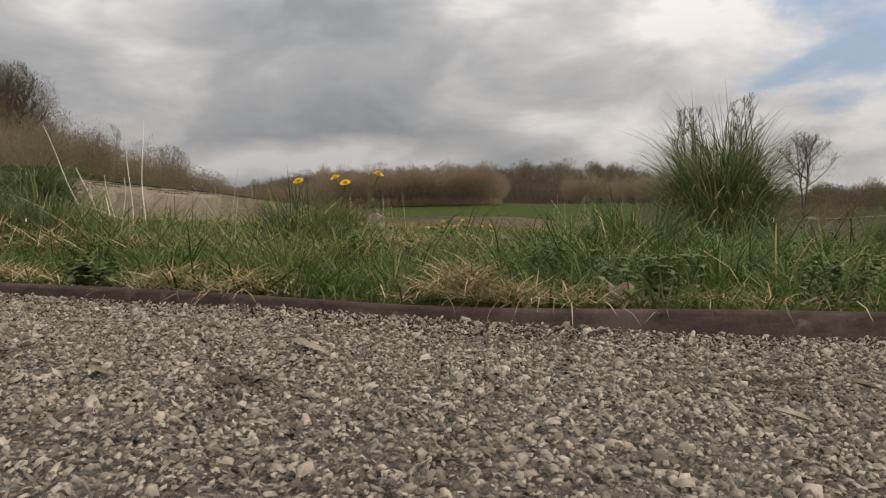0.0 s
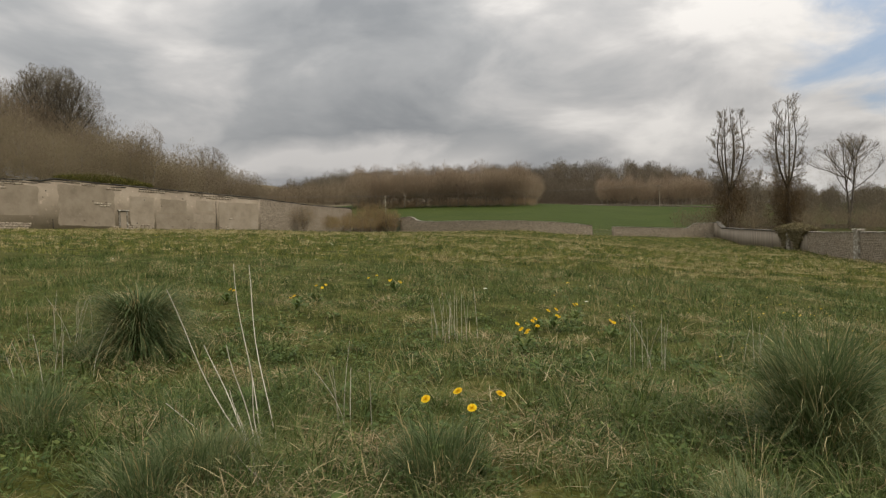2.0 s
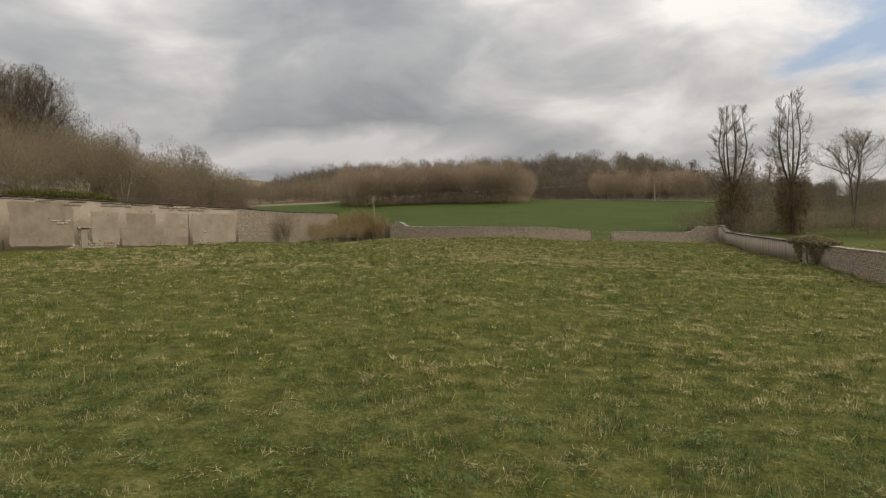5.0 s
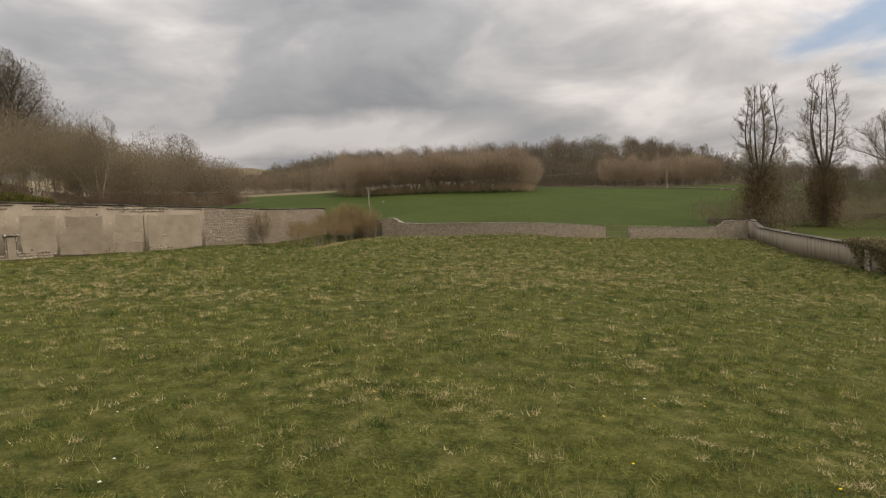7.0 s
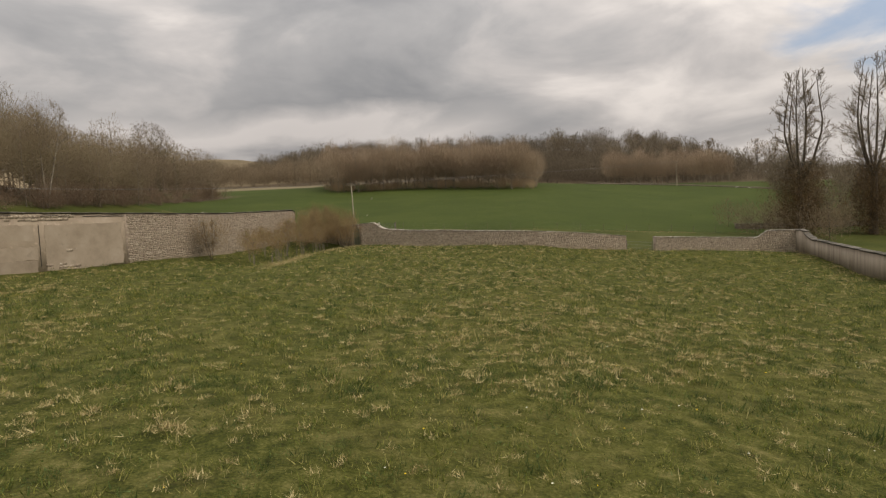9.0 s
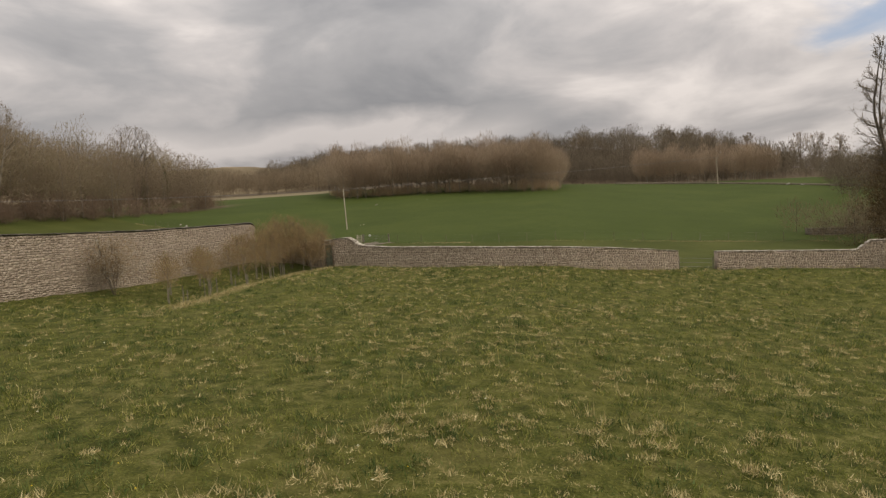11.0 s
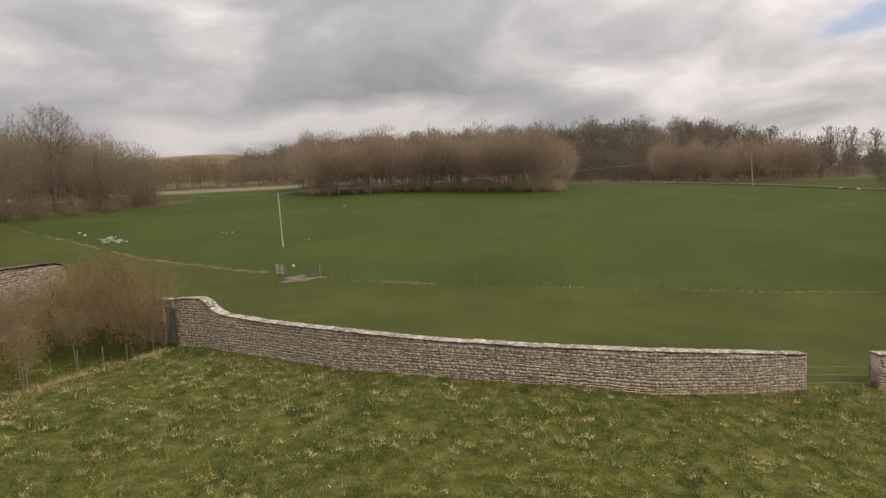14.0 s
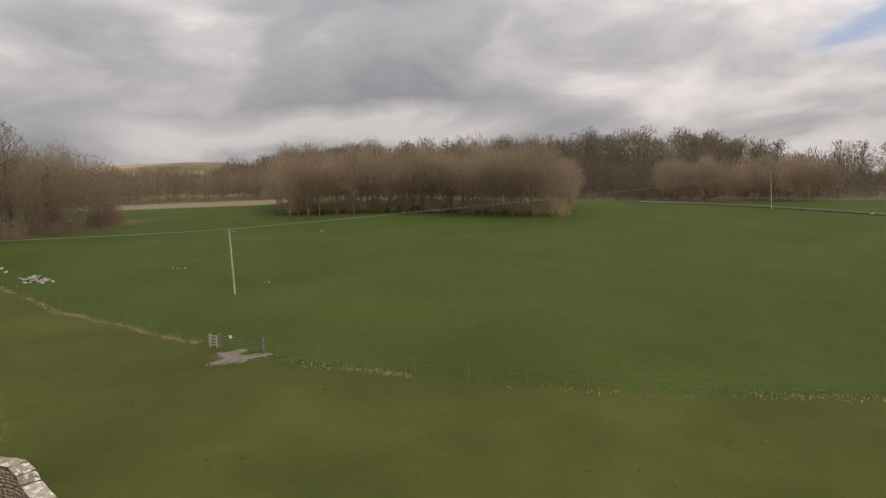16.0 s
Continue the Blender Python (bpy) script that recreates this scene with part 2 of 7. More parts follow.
MOSS = material("moss", [(0.3, (0.064, 0.065, 0.014)), (0.6, (0.144, 0.136, 0.030)), (0.85, (0.271, 0.216, 0.060))], 3, 7, 0.95, vary="island", spread=0.4)
BARK = material("bare_bark", [(0.25, (0.051, 0.043, 0.033)), (0.55, (0.120, 0.101, 0.077)), (0.85, (0.217, 0.190, 0.143))], 3, 7, 0.95, 0.01, 30)
IVY = material("ivy_leaves", [(0.25, (0.054, 0.036, 0.017)), (0.6, (0.135, 0.085, 0.038)), (0.9, (0.244, 0.162, 0.065))], 2, 6, 0.8, vary="island", spread=0.5)
TWIG = material("winter_twigs", [(0.3, (0.251, 0.189, 0.129)), (0.5, (0.343, 0.263, 0.179)), (0.7, (0.446, 0.350, 0.244))], 0.08, 5, 0.95, vary="island", spread=0.16, through_light=0.5)
TWIG_GREY = material("grey_winter_twigs", [(0.3, (0.170, 0.132, 0.085)), (0.5, (0.249, 0.195, 0.127)), (0.7, (0.336, 0.268, 0.178))], 0.06, 5, 0.95, vary="island", spread=0.16, through_light=0.5)
TWIG_RIDGE = material("dark_ridge_twigs", [(0.3, (0.115, 0.094, 0.066)), (0.5, (0.165, 0.135, 0.094)), (0.7, (0.225, 0.186, 0.130))], 0.05, 5, 0.95, vary="island", spread=0.12, through_light=0.5)
TWIG_SLOPE = material("mixed_wood_twigs", [(0.30, (0.207, 0.162, 0.108)), (0.45, (0.265, 0.207, 0.140)), (0.56, (0.293, 0.244, 0.149)), (0.72, (0.385, 0.290, 0.205))], 0.055, 4, 0.95, vary="island", spread=0.10, through_light=0.5)
TWIG_RED = material("red_brown_twigs", [(0.3, (0.175, 0.124, 0.084)), (0.5, (0.24, 0.172, 0.118)), (0.7, (0.32, 0.232, 0.162))], 0.08, 5, 0.95, vary="island", spread=0.14, through_light=0.5)
# undergrowth colour, raised to offset the shade at the plantation's foot
BRIGHT_UNDER = material("brightened_undergrowth", [(0.3, (0.32, 0.225, 0.135)), (0.5, (0.43, 0.31, 0.19)), (0.7, (0.54, 0.40, 0.25))], 0.3, 5, 0.95, vary="island", spread=0.2, through_light=0.5)
PALEBARK = material("pale_bark", [(0.25, (0.14, 0.12, 0.09)), (0.55, (0.26, 0.225, 0.175)), (0.85, (0.40, 0.36, 0.29))], 1.2, 7, 0.95, 0.006, 30)
BUDS = material("opening_buds", [(0.25, (0.204, 0.179, 0.075)), (0.5, (0.324, 0.286, 0.123)), (0.8, (0.456, 0.403, 0.187))], 0.6, 4, 0.85, vary="island", spread=0.25, through_light=0.5)
SHRUBTWIG = material("shrub_twigs", [(0.3, (0.197, 0.131, 0.068)), (0.5, (0.304, 0.210, 0.108)), (0.7, (0.439, 0.310, 0.165))], 0.5, 5, 0.95, vary="island", spread=0.2, through_light=0.5)
DARKTWIG = material("dark_winter_twigs", [(0.3, (0.135, 0.112, 0.078)), (0.5, (0.195, 0.164, 0.116)), (0.7, (0.265, 0.226, 0.162))], 0.08, 5, 0.95, vary="island", spread=0.16, through_light=0.5)
BLOSSOM = material("pale_blossom", [(0.3, (0.33, 0.30, 0.22)), (0.7, (0.55, 0.52, 0.43))], 3, 4, 0.8, vary="island", spread=0.3, through_light=0.4)
CONIFER = material("conifer_needles", [(0.25, (0.057, 0.073, 0.029)), (0.55, (0.130, 0.140, 0.050)), (0.85, (0.234, 0.222, 0.079))], 0.3, 5, 0.9, vary="island", spread=0.4, through_light=0.3)
WOODPOST = material("weathered_wood", [(0.3, (0.120, 0.101, 0.075)), (0.6, (0.225, 0.199, 0.158)), (0.85, (0.338, 0.307, 0.255))], 8, 7, 0.9, 0.004, 40, vary="island", spread=0.3)
POLEWOOD = material("pole_wood", [(0.3, (0.30, 0.26, 0.19)), (0.7, (0.48, 0.43, 0.33))], 3, 6, 0.85, 0.004, 40)
METAL = material("galvanised_metal", [(0.3, (0.150, 0.150, 0.150)), (0.7, (0.252, 0.252, 0.252))], 6, 5, 0.5, metal=0.6)
WIRE = material("weathered_wire", [(0.3, (0.16, 0.15, 0.14)), (0.7, (0.26, 0.25, 0.23))], 2, 3, 0.6, metal=0.3)
WHITE = material("white_sign_paint", [(0.3, (0.72, 0.72, 0.70)), (0.7, (0.82, 0.82, 0.80))], 6, 4, 0.6)
PALEROCK = material("pale_rock", [(0.3, (0.230, 0.212, 0.183)), (0.7, (0.425, 0.399, 0.357))], 4, 7, 0.9, 0.02, 12)
TRODDEN = material("trodden_stones", [(0.3, (0.125, 0.105, 0.075)), (0.7, (0.215, 0.186, 0.142))], 3, 7, 0.95, vary="island", spread=0.2)
WALLIVY = material("withered_ivy", [(0.25, (0.13, 0.108, 0.055)), (0.6, (0.24, 0.20, 0.105)), (0.9, (0.36, 0.30, 0.17))], 2, 6, 0.85, vary="island", spread=0.5, through_light=0.2)
DOORGREEN = material("faded_green_paint", [(0.3, (0.17, 0.188, 0.135)), (0.7, (0.28, 0.30, 0.225))], 5, 7, 0.8, 0.002, 60, vary="object", spread=0.2)
# near-black: the shade inside holes put into the colour; insulators share it
DARKGAP = material("shadowed_hole", [(0.3, (0.03, 0.026, 0.02)), (0.7, (0.07, 0.06, 0.05))], 5, 5, 0.95)


# ---- the lie of the land ----
def sstep(a, b, v):
    u = np.clip((v - a) / (b - a), 0, 1)
    return u * u * (3 - 2 * u)


def softplus(v, k):
    return k * np.log1p(np.exp(np.clip(v / k, -60, 60)))


def wobble(x, y, k):
    return np.sin(x * k + 1.3 * np.sin(y * k * 0.7)) * np.cos(y * k * 1.1 + 0.8 * np.sin(x * k * 0.6 + 2))


def patches(x, y, k):
    """Uneven patches, -1 to 1, about 3 / k metres across."""
    x, y = np.asarray(x, float) * k / 3 + 50, np.asarray(y, float) * k / 3 + 50
    ix, iy = np.floor(x), np.floor(y)
    fx, fy = x - ix, y - iy
    fx, fy = fx * fx * (3 - 2 * fx), fy * fy * (3 - 2 * fy)
    h = lambda a, b: np.mod(np.sin(a * 127.1 + b * 311.7) * 43758.5453, 1.0)
    low = h(ix, iy) * (1 - fx) + h(ix + 1, iy) * fx
    top = h(ix, iy + 1) * (1 - fx) + h(ix + 1, iy + 1) * fx
    return 2 * (low * (1 - fy) + top * fy) - 1


def edging(x):
    """Where the edging board runs: y by x."""
    d = np.asarray(x, float) - 1.85
    q = np.where(d < 0, 0.165, 0.25) * np.clip(d, -2.0, 3.0) ** 2
    return -3.12 + q + 0.66 * np.maximum(-2.0 - d, 0) + 1.2 * np.maximum(d - 3.0, 0)


FENCE_X = (-110, -69, -55, -43, -33, -23, -14, -7.5, -1.5, 5.5, 12.6, 22, 60, 120)
FENCE_Y = (171, 149, 143, 135.5, 130.7, 125.3, 121.6, 119.8, 117.9, 117.5, 118.9, 121, 131, 145)


def fence_y(x):
    return np.interp(x, FENCE_X, FENCE_Y)


def bank_x(y):
    """The edge of the bank that runs to the end of the boundary wall: x by y."""
    return np.interp(y, (70, 80, 88, 94, 98, 101), (-20.2, -20.8, -21.4, -20.6, -19.7, -18.6))


def ground(x, y):
    x, y = np.asarray(x, float), np.asarray(y, float)
    r = 0.085 + 0.025 * sstep(14, 34, y) - 0.062 * sstep(84, 98, y)
    right = r * np.minimum(x, 14) + (0.06 - 0.012 * sstep(84, 98, y)) * np.clip(x - 14, 0, 26) + 0.02 * np.clip(x - 40, 0, 260)
    z = 0.1 - np.where(x < 0, 0.055 * np.maximum(x, -62), right)
    z = z + 0.35 * np.exp(-((y - 42) / 18) ** 2) * np.exp(-(x / 25) ** 2)
    z = z + 0.62 * np.exp(-((x + 0.5) / 9.0) ** 2) * sstep(82, 94, y) * (1 - sstep(99, 116, y))
    # a bank's edge, and the dip between it and the tall wall
    u = x - bank_x(y)
    dip = np.interp(u, (-14, -11, -9.5, -7, -4.5, -2.4, -1.4, -0.3, 0.3, 2.0), (2.4, 1.9, 1.5, 1.0, 0.62, 0.5, 0.6, 0.92, 1.0, 0.95))
    w = sstep(73, 83, y) * (1 - sstep(99, 107, y)) * (1 - sstep(0.2, 3.5, u))
    z = z * (1 - w) + dip * w
    # the wooded slope on the one side
    z = z + 0.22 * softplus(-x - 72, 6) * (1 - sstep(115, 215, y)) * sstep(20, 70, y)
    z = z + 0.07 * softplus(-x - 52, 5) * (1 - sstep(125, 205, y)) * sstep(30, 70, y)
    # the hill pasture
    y0 = 100 + np.where(x < 3, np.minimum(0.8 * np.abs(x - 3), 40), np.minimum(0.5 * np.abs(x - 3), 16))
    s = y - y0
    z = z + 0.084 * (softplus(s, 6) - softplus(s - 128, 10))
    # far ridge
    crest = 30 - 0.05 * np.maximum(x, 0) + 0.045 * np.clip(x, -125, 0) + 9 * sstep(130, 190, -x) - 0.19 * np.clip(x - 95, 0, 110) + 4.5 * sstep(5, 30, x) * (1 - sstep(85, 115, x))
    z = z + (crest - 9) * sstep(265, 440, y) - (crest * 0.3) * sstep(520, 1400, y)
    # the level forecourt round the start
    w = np.exp(-((x - 1.5) ** 2 + (y + 3.6) ** 2) / 20.0)
    z = z * (1 - w) + (0.045 - 0.045 * (x - 1.6)) * w
    on_drive = 1 - sstep(0.015, 0.05, y - edging(x))
    z = z - (0.033 + 0.02 * sstep(1.2, 2.2, x)) * on_drive * (y > -60)
    rough = 0.05 * wobble(x, y, 0.9) + 0.03 * wobble(x + 3, y - 7, 2.3)
    z = z + rough * sstep(0.3, 3, y - edging(x)) * (1 - sstep(150, 220, y))
    # ground banked up against the side wall
    z = z + 0.38 * sstep(20, 28, x) * (1 - sstep(34, 44, x)) * sstep(50, 62, y) * (1 - sstep(88, 97, y))
    return z


def gz(x, y):
    return float(ground(x, y))


# ---- mesh helpers ----
def np_mesh(name, v, f, mats=(), smooth=False, index=None):
    v, f = np.asarray(v, np.float32), np.asarray(f, np.int32)
    me = bpy.data.meshes.new(name)
    me.vertices.add(len(v))
    me.vertices.foreach_set("co", v.ravel())
    me.loops.add(f.size)
    me.loops.foreach_set("vertex_index", f.ravel())
    me.polygons.add(len(f))
    me.polygons.foreach_set("loop_start", np.arange(0, f.size, f.shape[1], dtype=np.int32))
    for m in mats:
        me.materials.append(m)
    if index is not None:
        me.polygons.foreach_set("material_index", np.asarray(index, np.int32))
    me.update(calc_edges=True)
    me.validate()
    if smooth:
        me.shade_smooth()
    return me


def part(name, bm, mat, parent, label=""):
    me = bpy.data.meshes.new(name)
    bm.to_mesh(me)
    bm.free()
    me.materials.append(mat)
    ob = new(name, me)
    ob.parent = parent
    return tagged(ob, label)


def mesh_part(name, v, f, mat, parent, label="", smooth=False):
    ob = new(name, np_mesh(name, v, f, (mat,), smooth))
    ob.parent = parent
    return tagged(ob, label)


def thing(name, place=(0, 0, 0), **tags):
    ob = new(name)
    ob.location = place
    ob.empty_display_size = 0.1
    return tagged(ob, **tags)


def gather(pieces):
    """Joins (verts, faces) with equal face sizes."""
    vs, fs, n = [], [], 0
    for v, f in pieces:
        vs.append(v)
        fs.append(f + n)
        n += len(v)
    return np.concatenate(vs), np.concatenate(fs)


def tube(points, radii, sides=5):
    """A tapered tube of quads along points."""
    p = np.asarray(points, float)
    r = np.asarray(radii, float)
    d = np.gradient(p, axis=0)
    d /= np.linalg.norm(d, axis=1)[:, None] + 1e-9
    ref = np.where(np.abs(d[:, 2:]) > 0.9, [[1.0, 0, 0]], [[0, 0, 1.0]])
    a = np.cross(d, ref)
    a /= np.linalg.norm(a, axis=1)[:, None] + 1e-9
    b = np.cross(d, a)
    ang = np.arange(sides) * 2 * np.pi / sides
    v = p[:, None] + r[:, None, None] * (np.cos(ang)[None, :, None] * a[:, None] + np.sin(ang)[None, :, None] * b[:, None])
    i, j = np.meshgrid(np.arange(len(p) - 1), np.arange(sides), indexing="ij")
    k = (j + 1) % sides
    f = np.stack([i * sides + j, i * sides + k, (i + 1) * sides + k, (i + 1) * sides + j], -1).reshape(-1, 4)
    return v.reshape(-1, 3), f


CUBE = np.array([(x, y, z) for x in (-0.5, 0.5) for y in (-0.5, 0.5) for z in (-0.5, 0.5)])
CUBE_F = np.array([(0, 1, 3, 2), (4, 6, 7, 5), (0, 4, 5, 1), (2, 3, 7, 6), (0, 2, 6, 4), (1, 5, 7, 3)])


def boxes(centre, size, tangent, rng, jitter=0.07):
    """Uneven blocks: centre (n,3), size (n,3) along tangent, across and up, tangent (n,2)."""
    n = len(centre)
    c = CUBE[None] * (1 + rng.uniform(-jitter, jitter, (n, 8, 3)) * (1.0, 0.35, 1.0))
    c = c * size[:, None]
    t = np.asarray(tangent)
    x = c[..., 0] * t[:, None, 0] - c[..., 1] * t[:, None, 1]
    y = c[..., 0] * t[:, None, 1] + c[..., 1] * t[:, None, 0]
    v = np.stack([x, y, c[..., 2]], -1) + centre[:, None]
    f = CUBE_F[None] + (np.arange(n) * 8)[:, None, None]
    return v.reshape(-1, 3), f.reshape(-1, 4)


def bm_box(bm, cx, cy, cz, sx, sy, sz, turn=0.0, bevel=0.0):
    m = Matrix.Translation((cx, cy, cz)) @ Matrix.Rotation(turn, 4, "Z") @ Matrix.Diagonal((sx, sy, sz, 1))
    made = bmesh.ops.create_cube(bm, size=1, matrix=m)
    if bevel:
        edges = list({e for v in made["verts"] for e in v.link_edges})
        bmesh.ops.bevel(bm, geom=edges, offset=bevel, segments=1, affect="EDGES")
    return bm


def blades(rng, x, y, z, height, width, lean, three=True, curl=0.5):
    """Grass blades rooted at the given points; each is an island of 3 triangles, or of 1."""
    n = len(x)
    a = rng.uniform(0, 2 * np.pi, n)
    b = rng.uniform(0, 2 * np.pi, n)
    out = np.stack([np.cos(a), np.sin(a), 0 * a], -1)
    side = np.stack([np.cos(b), np.sin(b), 0 * b], -1) * (width / 2)[:, None]
    root = np.stack([x, y, z], -1)
    up = np.array([0, 0, 1.0])
    ln = lean * rng.uniform(0.2, 1.6, n)
    tip = root + up * (height * np.cos(np.minimum(ln, 1.45)))[:, None] + out * (height * np.sin(np.minimum(ln, 1.45)))[:, None]
    if not three:
        v = np.stack([root - side, root + side, tip], 1)
        f = np.arange(n * 3).reshape(n, 3)
        return v.reshape(-1, 3), f
    l2 = ln * curl
    mid = root + up * (0.55 * height * np.cos(l2))[:, None] + out * (0.55 * height * np.sin(l2))[:, None]
    v = np.stack([root - side, root + side, mid - side * 0.8, mid + side * 0.8, tip], 1)
    f = np.array([(0, 1, 3), (0, 3, 2), (2, 3, 4)])[None] + (np.arange(n) * 5)[:, None, None]
    return v.reshape(-1, 3), f.reshape(-1, 3)


def sward(rng, x0, x1, y0, y1, clumps, per, height, width, lean, spread, three=True, keep=None, lift=0.0):
    """Clumped grass over a stretch of ground."""
    cx, cy = rng.uniform(x0, x1, clumps), rng.uniform(y0, y1, clumps)
    tall = rng.uniform(0.55, 1.35, clumps) * (0.8 + 0.5 * patches(cx, cy, 2.6))
    x = np.repeat(cx, per) + rng.normal(0, spread, clumps * per)
    y = np.repeat(cy, per) + rng.normal(0, spread, clumps * per)
    h = np.repeat(tall, per) * height * rng.uniform(0.5, 1.15, clumps * per)
    ok = y > edging(x) + 0.05
    if keep is not None:
        ok &= keep(x, y)
    x, y, h = x[ok], y[ok], h[ok]
    return blades(rng, x, y, ground(x, y) - 0.01 + lift, h, width * rng.uniform(0.6, 1.4, len(x)), lean, three)


def arch(rng, x, y, z, length, width, way, tilt, droop, steps=3):
    """Curved blades: each leaves its root at a tilt from upright, towards a heading, and bends over by the droop."""
    n = len(x)
    side_turn = way + np.pi / 2 + rng.normal(0, 0.7, n)
    side = np.stack([np.cos(side_turn), np.sin(side_turn), 0 * x], -1) * (width / 2)[:, None]
    out = np.stack([np.cos(way), np.sin(way), 0 * x], -1)
    p = np.stack([x, y, z], -1)
    rows = [p]
    for k in range(steps):
        ang = tilt + droop * ((k + 0.5) / steps) ** 1.3
        p = p + (length / steps)[:, None] * (out * np.sin(ang)[:, None] + np.array([0, 0, 1.0]) * np.cos(ang)[:, None])
        rows.append(p)
    ring = []
    for k in range(steps):
        w = (1.0, 0.95, 0.75, 0.5)[k]
        ring += [rows[k] - side * w, rows[k] + side * w]
    v = np.stack(ring + [rows[-1]], 1)
    m = 2 * steps + 1
    f = []
    for k in range(steps - 1):
        f += [(2 * k, 2 * k + 1, 2 * k + 3), (2 * k, 2 * k + 3, 2 * k + 2)]
    f.append((m - 3, m - 2, m - 1))
    f = np.array(f)[None] + (np.arange(n) * m)[:, None, None]
    return v.reshape(-1, 3), f.reshape(-1, 3)


def mounds(rng, x0, x1, y0, y1, clumps, per, height, width, spread, steps=3, keep=None, droop=1.0, near_edge=0.35, thin=-2.0):
    """Grass in leaning, drooping clumps of mixed height, lower beside the drive."""
    cx, cy = rng.uniform(x0, x1, clumps), rng.uniform(y0, y1, clumps)
    stand = patches(cx, cy, 4.5) + 0.7 * patches(cx + 7, cy + 3, 10.0) + rng.normal(0, 0.25, clumps) > thin
    cx, cy = cx[stand], cy[stand]
    clumps = len(cx)
    gap = cy - edging(cx)
    tall = rng.lognormal(0, 0.30, clumps) * (0.85 + 0.42 * patches(cx, cy, 5.5) + 0.2 * patches(cx + 5, cy, 14.0)) 
    tall = np.clip(tall, 0.45, 1.3) * (near_edge + (1 - near_edge) * sstep(0.0, 0.75, gap))
    lean = rng.uniform(0, 2 * np.pi, clumps)
    n = clumps * per
    ox, oy = rng.normal(0, spread, n), rng.normal(0, spread, n)
    x, y = np.repeat(cx, per) + ox, np.repeat(cy, per) + oy
    way = np.arctan2(oy + 0.8 * spread * np.sin(np.repeat(lean, per)), ox + 0.8 * spread * np.cos(np.repeat(lean, per))) + rng.normal(0, 0.4, n)
    r = np.hypot(ox, oy) / spread
    length = np.repeat(tall, per) * height * rng.uniform(0.55, 1.25, n)
    tilt = np.clip(0.12 + 0.24 * r + rng.normal(0, 0.2, n), 0, 1.2)
    bend = droop * rng.uniform(0.4, 2.0, n)
    ok = y > edging(x) + 0.035
    if keep is not None:
        ok &= keep(x, y)
    x, y = x[ok], y[ok]
    return arch(rng, x, y, ground(x, y) - 0.008, length[ok], width * rng.uniform(0.6, 1.4, len(x)), way[ok], tilt[ok], bend[ok], steps)


